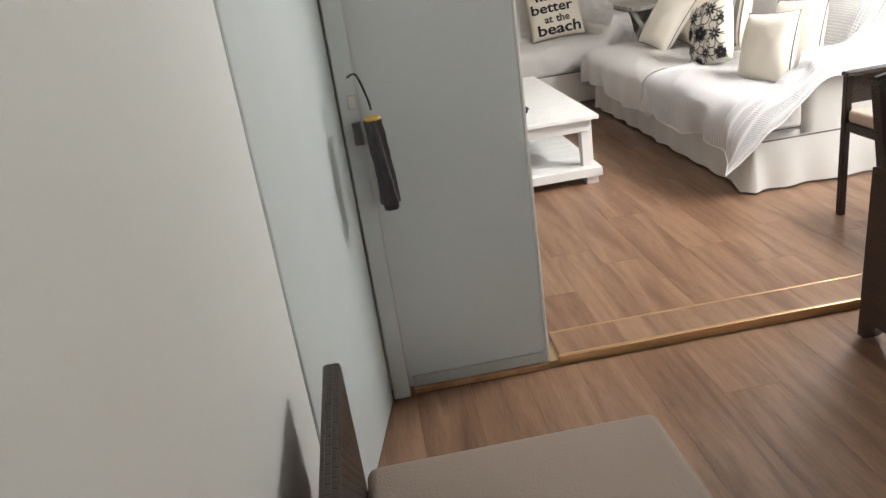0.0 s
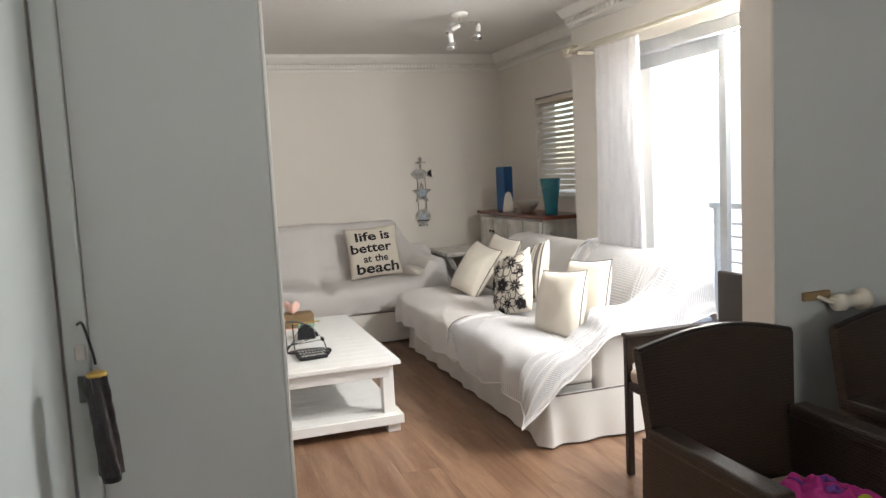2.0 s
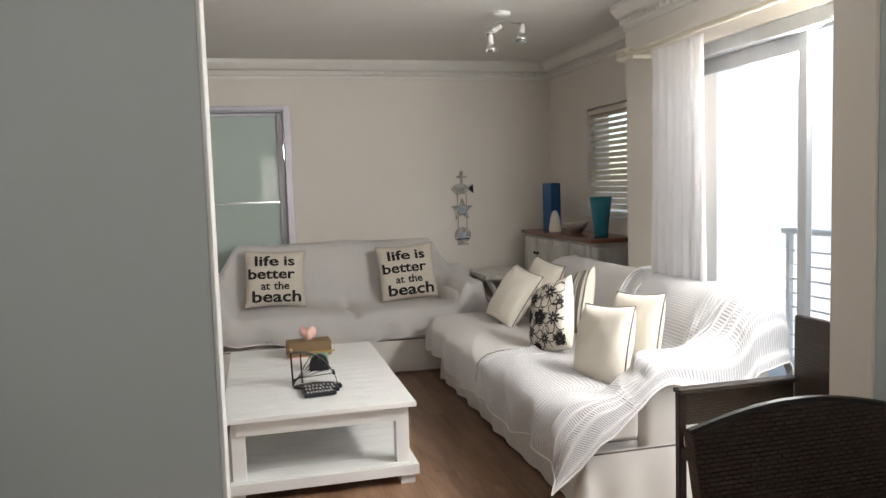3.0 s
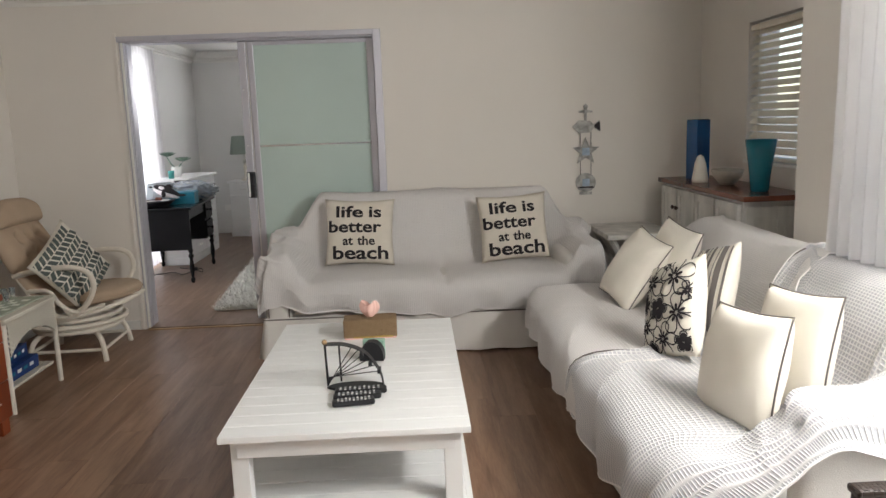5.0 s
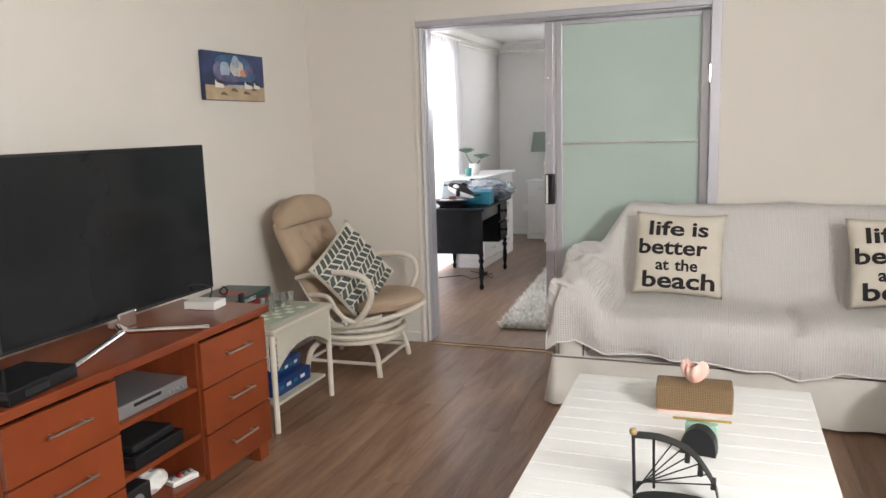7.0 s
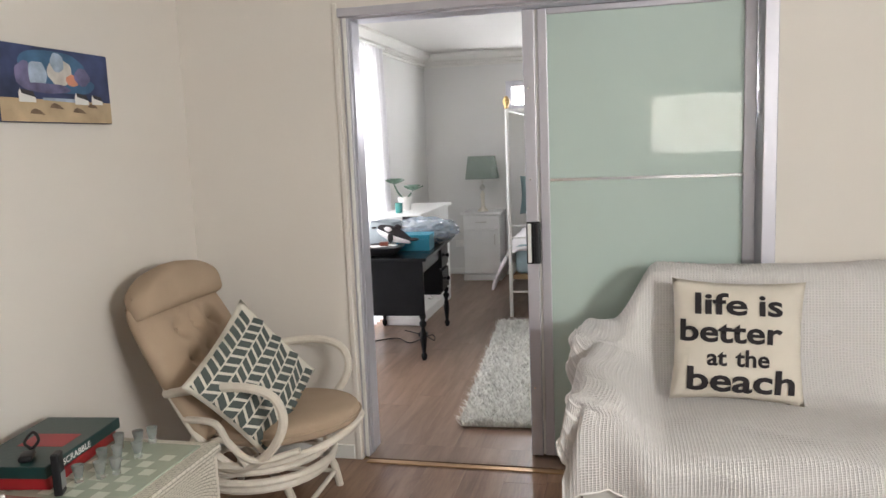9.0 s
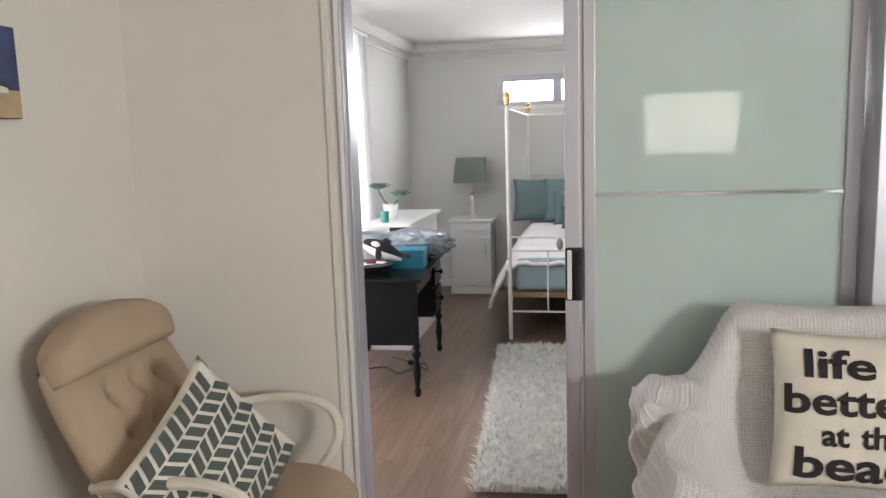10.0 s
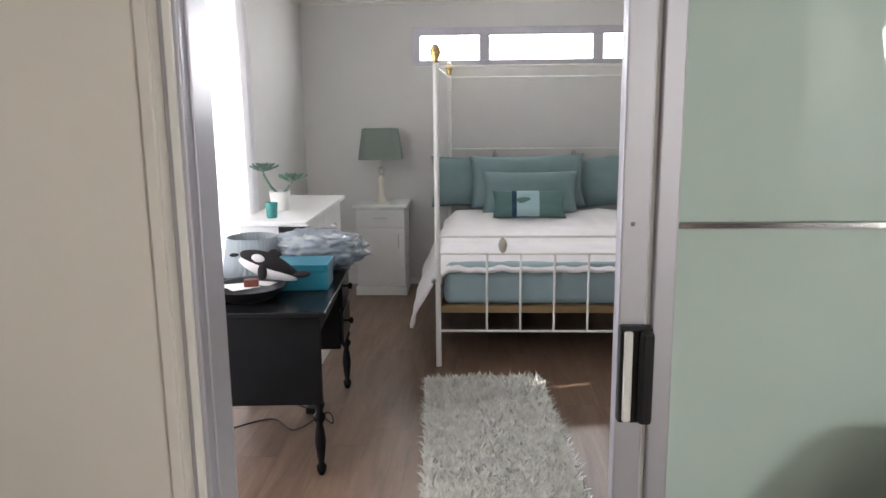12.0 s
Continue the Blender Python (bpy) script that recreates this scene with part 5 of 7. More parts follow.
# ---- white wicker side table ----
wt = thing("wicker_side_table", "white wicker side table with a pale green inlaid top", "side table", (-0.775, 6.59, 0))
part("top_rim", box(-0.25, 0.25, -0.30, 0.30, 0.495, 0.53, 0.012, 3, uv=True), M_WICKER_W, wt)
part("inlay", box(-0.20, 0.20, -0.25, 0.25, 0.5305, 0.536, 0.002), M_GREENTOP, wt, "pale green glass inlay")
M_SQUARE = material("frosted_pale_green_squares", (0.58, 0.62, 0.52), 0.35, var=0.05, scale=20)
for i in range(6):
    for j in range(3):
        x0, y0 = -0.10 + (2 * j + i % 2) * 0.045, -0.16 + i * 0.055
        part("etched_square", box(x0, x0 + 0.042, y0, y0 + 0.042, 0.5362, 0.5367), M_SQUARE, wt)
for s in (-1, 1):
    for t in (-1, 1):
        part("leg", tube([(s * 0.225, t * 0.275, 0), (s * 0.225, t * 0.275, 0.4945)], 0.015, 9), M_RATTAN, wt)


def arch(u, v, half):
    q = 2 * u - 1
    return 0.495 - v * (0.09 + 0.09 * abs(q) ** 2.2)


for s in (-1, 1):
    part("apron", sheet(lambda u, v: Vector((s * 0.235, (2 * u - 1) * 0.26, arch(u, v, 0))), 20, 5, 0.006, 0.52, 0.15), M_WICKER_W, wt)
    part("apron", sheet(lambda u, v: Vector(((2 * u - 1) * 0.21, s * 0.285, arch(u, v, 0))), 20, 5, 0.006, 0.42, 0.15), M_WICKER_W, wt)
part("lower_shelf", box(-0.205, 0.205, -0.255, 0.255, 0.115, 0.132, 0.003, uv=True), M_WICKER_W, wt)
for i, (x, y, z, w, d, h, rz) in enumerate(((0.08, 0.0, 0.133, 0.16, 0.34, 0.075, 0), (0.05, 0.02, 0.209, 0.14, 0.26, 0.07, 4), (0.04, -0.02, 0.280, 0.13, 0.16, 0.06, -5))):
    b = thing("carton", "dark blue printed cardboard carton on the lower shelf", "box", (-0.775 + x, 6.59 + y, z), rz, "blue cartons")
    part("carton_body", box(-w / 2, w / 2, -d / 2, d / 2, 0, h, 0.003), M_BLUEBOX, b)
    for k in range(4):
        part("print_bar", box(w / 2 + 0.0004, w / 2 + 0.0012, -d / 2 + 0.03 + k * d / 5, -d / 2 + 0.03 + k * d / 5 + d / 8, h * 0.4, h * 0.65), M_WHITEP if k % 2 else M_TEALBOX, b, "printed bar")


def board_game(name, label, at, w, d, h, rz, mat, bar):
    b = thing(name, label, "board game", at, rz, "stacked boxes")
    part("lid", box(-w / 2, w / 2, -d / 2, d / 2, 0, h, 0.003), mat, b)
    part("title_bar", box(-w / 4, w / 3, -d / 8, d / 8, h, h + 0.0008), bar, b, "coloured title band")
    return b


board_game("board_game", "dark green board game box with a red title band", (-1.01, 6.635, 0.5365), 0.26, 0.40, 0.035, 9, M_RED, M_WHITEP)
gb = board_game("board_game", "dark green word game box lying on a red box", (-1.015, 6.645, 0.572), 0.27, 0.42, 0.038, 6.7, material("bottle_green_card", (0.012, 0.045, 0.045), 0.35), M_RED)
bm = fit_lines([("SCRABBLE", 0.0, 0.008, 0.028, 0.15)])
part("title", bm, M_WHITEP, gb, "white title lettering", at=pose(0.1358, -0.05, 0.0, 0, 0, 90))
hs = thing("headset", "small black earpiece lying on the green game box", "headset", (-0.96, 6.50, 0.6105), 30)
part("headset_body", box(-0.02, 0.02, -0.035, 0.03, 0, 0.02, 0.008, 3), M_BLACKP, hs, smooth=True)
part("ear_hook", tube(curve([(0.0, 0.03, 0.012), (0.02, 0.07, 0.03), (0.0, 0.10, 0.05), (-0.02, 0.07, 0.03), (0.0, 0.04, 0.02)], 20), 0.005, 7), M_BLACKP, hs, smooth=True)
M_SHOT = material("pale_clear_glass", (0.85, 0.9, 0.88), 0.05, var=0, bump=0, Transmission_Weight=0.85)
for i in range(9):
    gl = thing("shot_glass", "small clear shot glass on the wicker table", "glass", (-0.80 + 0.04 * (i % 3) + 0.01 * (i % 2) - 0.02 * (i // 3), 6.52 + 0.125 * (i // 3) + 0.035 * (i % 3), 0.5365), 0, "shot glasses")
    part("glass_body", lathe([(0.012, 0), (0.014, 0.004), (0.013, 0.02), (0.019, 0.055), (0.017, 0.055), (0.011, 0.02), (0.001, 0.012)], 12), M_SHOT, gl, smooth=True)
rm = thing("cordless_phone", "black cordless phone standing beside the game boxes", "telephone", (-0.80, 6.44, 0.537), 20)
part("handset", box(-0.012, 0.012, -0.022, 0.022, 0, 0.13, 0.006), M_BLACKP, rm)
part("keypad", box(0.0125, 0.0135, -0.016, 0.016, 0.02, 0.07), M_SILVER, rm)

# ---- things on and in the television cabinet ----
b = thing("white_adapter", "white plastic power adapter block on the cherry cabinet", "adapter", (-0.66, 5.98, 0.7105), 6)
part("adapter_body", box(-0.075, 0.075, -0.05, 0.05, 0, 0.035, 0.004), M_WHITEP, b)
part("cable", tube(curve([(0.0, 0.04, 0.03), (0.02, 0.02, 0.09), (-0.04, -0.05, 0.11), (-0.09, -0.10, 0.06)], 20), 0.003, 6), M_BLACKP, b, "black cable")
b = thing("set_top_box", "black set top box lying on the cabinet top", "set top box", (-0.535, 4.91, 0.7105), 6)
part("box_body", box(-0.10, 0.10, -0.14, 0.14, 0, 0.045, 0.005), M_BLACKG, b)
part("display", box(0.1005, 0.102, -0.08, 0.02, 0.012, 0.03), M_BLACKP, b)
b = thing("dvd_player", "flat silver disc player on the upper shelf", "disc player", (-0.605, 5.41, 0.4855), 0)
part("player_body", box(-0.14, 0.13, -0.185, 0.19, 0, 0.05, 0.004), M_SILVER, b)
part("tray_slot", box(0.1305, 0.1325, -0.10, 0.04, 0.028, 0.04), M_BLACKP, b)
for k in range(4):
    part("knob", tube([(0.130, 0.08 + k * 0.025, 0.02), (0.137, 0.08 + k * 0.025, 0.02)], 0.005, 8), M_STEEL, b)
b = thing("game_console", "black glossy console box on the middle shelf", "console", (-0.585, 5.405, 0.2905), 3)
part("console_body", box(-0.12, 0.13, -0.15, 0.13, 0, 0.055, 0.006), M_BLACKG, b)
part("console_lid", box(-0.10, 0.11, -0.13, 0.10, 0.0555, 0.085, 0.008), M_BLACKP, b)
b = thing("black_speaker_box", "small black box with a round badge on the bottom shelf", "speaker", (-0.545, 5.275, 0.1125), 0)
part("speaker_body", box(-0.08, 0.08, -0.07, 0.07, 0, 0.11, 0.006), M_BLACKP, b)
part("badge", lathe([(0.03, 0), (0.03, 0.002), (0.024, 0.002)], 20), M_SILVER, b, "round grey badge", False, pose(0.081, 0, 0.055, 0, 90, 0))
b = thing("white_adapter_bag", "crumpled white plastic packet on the bottom shelf", "packet", (-0.565, 5.435, 0.1125), 12)
bm = bmesh.new()
bmesh.ops.create_icosphere(bm, subdivisions=4, radius=1)
for v in bm.verts:
    n = 1 + 0.25 * wob(v.co.x * 2, v.co.y * 2, v.co.z * 2)
    v.co = Vector((v.co.x * 0.07 * n, v.co.y * 0.07 * n, 0.045 + v.co.z * 0.045 * n))
part("packet", bm, M_PAPER, b, smooth=True)
b = thing("extension_lead", "white plug adapter with small sockets on the bottom shelf", "adapter", (-0.505, 5.555, 0.1125), -15)
part("lead_body", box(-0.03, 0.03, -0.06, 0.06, 0, 0.022, 0.004), M_WHITEP, b)
for k in range(4):
    part("plug", box(-0.012, 0.012, -0.05 + k * 0.028, -0.035 + k * 0.028, 0.0222, 0.034, 0.002), M_RED if k == 1 else M_SILVER, b)

# ---- picture ----
M_CLOUD2 = material("canvas_print_dusk", (0.14, 0.13, 0.24), 0.6, var=0.5, scale=14)
M_AZURE = material("canvas_print_azure", (0.05, 0.13, 0.24), 0.6, var=0.35, scale=12)
M_WARMCLOUD = material("canvas_print_warm_cloud", (0.55, 0.52, 0.48), 0.6, var=0.2, scale=16)
M_ROOFINK = material("canvas_print_roof", (0.05, 0.045, 0.05), 0.7, var=0.2)
M_DUNE = material("canvas_print_dune_grass", (0.18, 0.12, 0.08), 0.7, var=0.3, scale=40)
pc = thing("canvas_picture", "small canvas print of white cottages on a stormy beach", "picture", (-1.237, 7.11, 1.79))
part("canvas", box(0.0, 0.03, -0.29, 0.29, -0.135, 0.135, 0.003), M_SKY1, pc)
part("sand", box(0.0302, 0.0308, -0.288, 0.288, -0.133, -0.052), M_SAND, pc, "painted sand")


def painted(name, pts, y, z, layer, m, label, s=1.0):
    bm = bmesh.new()
    bm.faces.new([bm.verts.new((0.0308 + 0.0003 * layer, y + a * s, z + b * s)) for a, b in pts])
    return part(name, bm, m, pc, label)


def cloud_outline(ry, rz, seed):
    return [(ry * math.cos(a / 40 * 6.283) * (1 + 0.5 * wob(math.cos(a / 40 * 6.283) * 2, seed, 1) * 0.5), rz * math.sin(a / 40 * 6.283) * (1 + 0.3 * wob(math.sin(a / 40 * 6.283) * 2, seed + 5, 2))) for a in range(40)]


for n, (y, z, ry, rz2, m) in enumerate(((-0.02, 0.075, 0.17, 0.05, M_AZURE), (0.05, 0.01, 0.15, 0.035, M_AZURE), (-0.16, 0.03, 0.05, 0.05, M_CLOUD2), (-0.10, 0.035, 0.045, 0.045, M_CLOUD), (0.01, 0.05, 0.065, 0.050, M_WARMCLOUD), (0.00, 0.085, 0.035, 0.035, M_CLOUD), (0.075, 0.025, 0.035, 0.022, M_ORANGE), (0.13, 0.04, 0.045, 0.035, M_CLOUD2), (-0.06, -0.012, 0.12, 0.018, M_CLOUD2))):
    painted("painted_cloud", cloud_outline(ry, rz2, n), y, z, n, m, "painted cloud")
painted("painted_sea", [(-0.09, -0.005), (0.09, -0.008), (0.09, 0.006), (-0.09, 0.004)], 0.0, -0.050, 10, M_CLOUD, "painted pale surf")
for y, s2 in ((-0.17, 1.0), (0.11, 0.95), (0.20, 0.8)):
    painted("painted_cottage", [(-0.035, -0.02), (0.045, -0.02), (0.045, 0.0), (-0.018, 0.012), (-0.027, 0.026), (-0.035, 0.010)], y, -0.045, 11, M_WHITEP, "painted white cottage wall", s2)
    painted("painted_roof", [(-0.020, 0.010), (0.045, -0.002), (0.034, 0.018), (-0.026, 0.026)], y, -0.045, 12, M_ROOFINK, "painted dark thatched roof", s2)
for y, z, s2 in ((-0.13, -0.098, 1.0), (-0.03, -0.075, 1.0), (0.09, -0.088, 1.0), (0.17, -0.068, 0.8)):
    painted("painted_dune", [(-0.03, -0.006), (0.045, -0.010), (0.02, 0.006), (-0.005, 0.012), (-0.022, 0.006)], y, z, 11, M_DUNE, "painted dune grass tuft", s2)

# ---- things on the coffee table ----
TT = 0.4065
tb = thing("tissue_box", "burlap covered tissue box with a pink tissue", "tissue box", (1.40, 6.12, TT), 2)
part("cover", box(-0.135, 0.135, -0.062, 0.062, 0.004, 0.10, 0.008, 2, uv=True), M_BURLAP, tb)
part("box_edge", box(-0.13, 0.13, -0.06, 0.06, 0, 0.01), M_PINK, tb, "pink box edge")


def tissue(u, v):
    a = u * 2 * math.pi
    r = 0.010 + 0.026 * math.sin(v * 2.4) ** 0.8 * (1 + 0.30 * math.sin(a * 3) + 0.15 * math.sin(a * 7))
    return Vector((r * math.cos(a) * 1.2, r * math.sin(a) * 0.6, 0.098 + 0.075 * v * (1 + 0.18 * math.cos(a * 2 + 1))))


part("tissue", sheet(tissue, 40, 10), M_PINK, tb, "pink paper tissue", True)
hp = thing("remote_holder", "black metal harp shaped remote holder with wire strings", "remote holder", (1.38, 5.355, TT), 0)
part("base_plate", lathe([(0.11, 0), (0.12, 0.004), (0.11, 0.01)], 24), M_BLACKP, hp, "", False, Matrix.Diagonal((1, 0.42, 1, 1)))
part("post", tube([(-0.115, 0.01, 0.008), (-0.120, 0.01, 0.185)], 0.005, 8), M_BLACKP, hp)
part("post", tube([(-0.065, 0.06, 0.008), (-0.068, 0.06, 0.165)], 0.004, 8), M_BLACKP, hp)
band = curve([(-0.120, 0.01, 0.188), (-0.04, 0.03, 0.178), (0.04, 0.05, 0.135), (0.10, 0.03, 0.06), (0.115, 0.0, 0.006)], 24)
part("arched_band", sheet(lambda u, v: band[int(u * 24)] + Vector((0, (v - 0.5) * 0.045, 0)), 24, 2, 0.003), M_BLACKP, hp)
for k in range(6):
    part("string", tube([(-0.113, 0.01, 0.015 + 0.006 * k), band[8 + k * 2] + Vector((0, 0, -0.004))], 0.0022, 5), M_BLACKP, hp)
part("ball", lathe([(0.001, -0.012), (0.009, -0.008), (0.012, 0), (0.009, 0.008), (0.001, 0.012)], 12, at=(-0.120, 0.01, 0.195)), M_TAN, hp, "small wooden ball", True)
for k in range(3):
    part("clip", box(0.02 + k * 0.035, 0.035 + k * 0.035, 0.0, 0.05, 0.122 - k * 0.035, 0.140 - k * 0.035, 0.003), M_BLACKP, hp)
for i, (x, y, z, L, rz) in enumerate(((1.405, 5.285, TT, 0.21, 3), (1.395, 5.225, TT, 0.19, 4), (1.385, 5.160, TT, 0.165, 7))):
    r = thing("remote_control", "black remote control lying on the coffee table", "remote control", (x, y, z), rz, "remote controls")
    part("remote_body", box(-L / 2, L / 2, -0.024, 0.024, 0, 0.022, 0.009, 3), M_BLACKP, r)
    for k in range(9):
        for j in (-1, 0, 1):
            part("key", box(-L / 2 + 0.02 + k * L / 11, -L / 2 + 0.028 + k * L / 11, j * 0.013 - 0.004, j * 0.013 + 0.004, 0.0222, 0.0245), M_WHITEP if (k + j) % 3 == 0 else M_SILVER, r)
ds = thing("tape_dispenser", "black half round desk caddy with pale green notes", "desk caddy", (1.43, 5.72, TT), -8)
part("caddy_body", extrude_outline([(0.055 * math.cos(a * math.pi / 12), 0.02 + 0.07 * math.sin(a * math.pi / 12)) for a in range(13)] + [(-0.055, 0.0), (0.055, 0.0)], 0.05), M_BLACKP, ds, at=pose(0, -0.025, 0))
part("notes", box(-0.05, 0.05, 0.027, 0.06, 0.0, 0.085, 0.003), material("pale_green_paper", (0.30, 0.48, 0.38), 0.5, Transmission_Weight=0.0), ds)
part("pen", tube([(-0.09, 0.03, 0.094), (0.09, 0.055, 0.096)], 0.004, 7), M_GOLD, ds)

# ---- corner table, vases, ornament ----
stl = thing("corner_table", "grey white painted corner table with crossed legs", "side table", (3.17, 7.60, 0))
part("tabletop", box(-0.24, 0.22, -0.30, 0.30, 0.65, 0.685, 0.004), M_DISTRESS, stl)
for y in (-0.26, 0.26):
    part("cross_leg", tube([(-0.2, y, 0), (0.18, y, 0.65)], 0.022, 4), M_DISTRESS, stl)
    part("cross_leg", tube([(0.18, y + 0.045 * (1 if y < 0 else -1), 0), (-0.2, y + 0.045 * (1 if y < 0 else -1), 0.65)], 0.022, 4), M_DISTRESS, stl)
VZ = 1.0255
v = thing("tall_vase", "tall square cobalt blue glass vase on the sideboard", "vase", (3.60, 7.50, VZ), 20)
part("vase_body", box(-0.055, 0.055, -0.055, 0.055, 0, 0.40, 0.004), M_BLUEGLASS, v)
# black plate on the solid body stands for the dark hollow inside
part("mouth_shade", box(-0.048, 0.048, -0.048, 0.048, 0.4002, 0.403, 0.001), M_BLACKG, v)
v = thing("turquoise_vase", "flared turquoise glass vase on the sideboard", "vase", (3.60, 6.55, VZ), 0)
part("vase_body", lathe([(0.046, 0), (0.051, 0.01), (0.057, 0.09), (0.072, 0.20), (0.085, 0.290), (0.080, 0.288), (0.066, 0.20), (0.051, 0.09), (0.03, 0.03)], 32), M_TEALGLASS, v, smooth=True)
v = thing("stone_bowl", "grey beige oval ceramic bowl on the sideboard", "bowl", (3.60, 7.0, VZ), 78)
part("bowl_body", lathe([(0.05, 0), (0.07, 0.005), (0.13, 0.05), (0.155, 0.09), (0.148, 0.095), (0.11, 0.06), (0.04, 0.03)], 32), M_STONE, v, "", True, Matrix.Diagonal((1.0, 0.62, 1, 1)))
v = thing("bird_figure", "cream ceramic bird figure beside the blue vase", "figurine", (3.52, 7.24, VZ), 0)
part("figure_body", lathe([(0.05, 0), (0.052, 0.02), (0.042, 0.08), (0.036, 0.12), (0.026, 0.15), (0.020, 0.165), (0.002, 0.178)], 20), M_PILLOW, v, "", True)

orn = thing("hanging_ornament", "distressed white wooden anchor, fish, star and buoy on strings", "wall ornament", (2.935, 7.975, 0))


def star(r1, r2, n, z, flat=1.0):
    return [((r1 if i % 2 == 0 else r2) * math.sin(i * math.pi / n), z + (r1 if i % 2 == 0 else r2) * math.cos(i * math.pi / n) * flat) for i in range(2 * n)]


M_PLAQ = material("whitewashed_plaque", (0.36, 0.35, 0.33), 0.7, var=0.5, scale=22)
part("anchor", extrude_outline([(-0.008, 1.44), (-0.008, 1.50), (-0.05, 1.50), (-0.05, 1.515), (-0.01, 1.52), (-0.016, 1.55), (0, 1.565), (0.016, 1.55), (0.01, 1.52), (0.05, 1.515), (0.05, 1.50), (0.008, 1.50), (0.008, 1.44)], 0.012), M_PLAQ, orn)
part("fish", extrude_outline([(-0.10, 1.40), (-0.05, 1.445), (0.03, 1.44), (0.06, 1.41), (0.10, 1.44), (0.105, 1.36), (0.06, 1.39), (0.03, 1.355), (-0.05, 1.35)], 0.014), M_PLAQ, orn)
part("fish_tail", extrude_outline([(0.064, 1.408), (0.103, 1.436), (0.108, 1.363), (0.064, 1.392)], 0.004), M_INK, orn, "dark painted tail", at=pose(0, -0.0045, 0))
part("star", extrude_outline(star(0.105, 0.045, 5, 1.215), 0.014), M_PLAQ, orn)
part("buoy", extrude_outline([(0.075 * math.sin(i * math.pi / 14), 0.985 + 0.07 * math.cos(i * math.pi / 14)) for i in range(28)], 0.014), M_PLAQ, orn)
part("foot_plaque", extrude_outline([(-0.045, 0.895), (0.045, 0.895), (0.045, 0.915), (-0.045, 0.915)], 0.014), M_PLAQ, orn)
for z in (1.215, 0.985):
    part("picture", extrude_outline([(-0.028, z - 0.028), (0.028, z - 0.028), (0.028, z + 0.028), (-0.028, z + 0.028)], 0.002), M_CLOUD, orn, "tiny blue painted picture", at=pose(0, -0.0025, 0))
part("dark_band", extrude_outline([(-0.06, 0.945), (0.06, 0.945), (0.055, 0.955), (-0.055, 0.955)], 0.002), M_INK, orn, "dark painted band", at=pose(0, -0.0025, 0))
for x in (-0.04, 0.04):
    part("string", tube([(x, 0.007, 1.36), (x, 0.007, 1.04)], 0.003, 5), M_PIPING, orn)

# ---- ceiling spot light ----
cl = thing("ceiling_spot_light", "white and chrome curved bar ceiling light with three spots", "ceiling light", (2.70, 6.08, CEIL), 12)
part("canopy", lathe([(0.055, -0.022), (0.06, -0.015), (0.06, 0)], 24), M_WHITEP, cl, smooth=True)
part("stem", tube([(0, 0, -0.02), (0, 0, -0.05)], 0.008, 8), M_CHROME, cl)
part("curved_bar", tube(curve([(-0.13, -0.08, -0.15), (-0.09, -0.03, -0.09), (0, 0, -0.055), (0.10, 0.04, -0.05), (0.17, 0.0, -0.055)], 26), 0.008, 8), M_CHROME, cl)
for x, y, z, rx, ry in ((-0.13, -0.08, -0.16, 10, -12), (0.0, 0.0, -0.085, 55, 55), (0.16, 0.0, -0.07, -8, 14)):
    s = part("spot", lathe([(0.012, 0), (0.016, -0.01), (0.017, -0.055), (0.02, -0.06)], 14), M_WHITEP, cl, "", True, pose(x, y, z, rx, ry, 0))
    part("reflector", lathe([(0.020, -0.058), (0.032, -0.075), (0.038, -0.105), (0.036, -0.106), (0.028, -0.08), (0.012, -0.066)], 18), M_CHROME, s, "chrome reflector", True)
    part("bulb", lathe([(0.002, -0.112), (0.018, -0.108), (0.033, -0.103), (0.03, -0.09)], 14), M_SHOT, s, "clear bulb", True)


# ---- curtains ----
def curtain(name, label, place, width, z0, z1, folds, amp, mat, gather=0.0):
    c = thing(name, label, "curtain")
    c.matrix_world = place

    def fn(u, v):
        a = amp * (0.55 + 0.45 * (1 - v)) * (1 - 0.35 * gather * math.exp(-((v - 0.93) / 0.03) ** 2))
        spread = 1 + 0.05 * (1 - v)
        x = (u - 0.5) * width * spread
        ph = u * folds * 2 * math.pi + 0.5 * wob(u * 4, v * 1.5, 2)
        y = a * math.sin(ph) + 0.3 * a * math.sin(ph * 2.1 + 1) + 0.012 * wob(u * 3, v * 2, 5)
        return Vector((x, y, z0 + (z1 - z0) * v))

    part("cloth", sheet(fn, int(folds * 16), 40), mat, c, smooth=True)
    return c


def translucent(m, amount):
    nt = m.node_tree
    b = nt.nodes["Principled BSDF"]
    t, mx = nt.nodes.new("ShaderNodeBsdfTranslucent"), nt.nodes.new("ShaderNodeMixShader")
    t.inputs["Color"].default_value = (0.85, 0.84, 0.86, 1)
    mx.inputs[0].default_value = amount
    out = nt.nodes["Material Output"]
    nt.links.new(b.outputs[0], mx.inputs[1])
    nt.links.new(t.outputs[0], mx.inputs[2])
    nt.links.new(mx.outputs[0], out.inputs["Surface"])


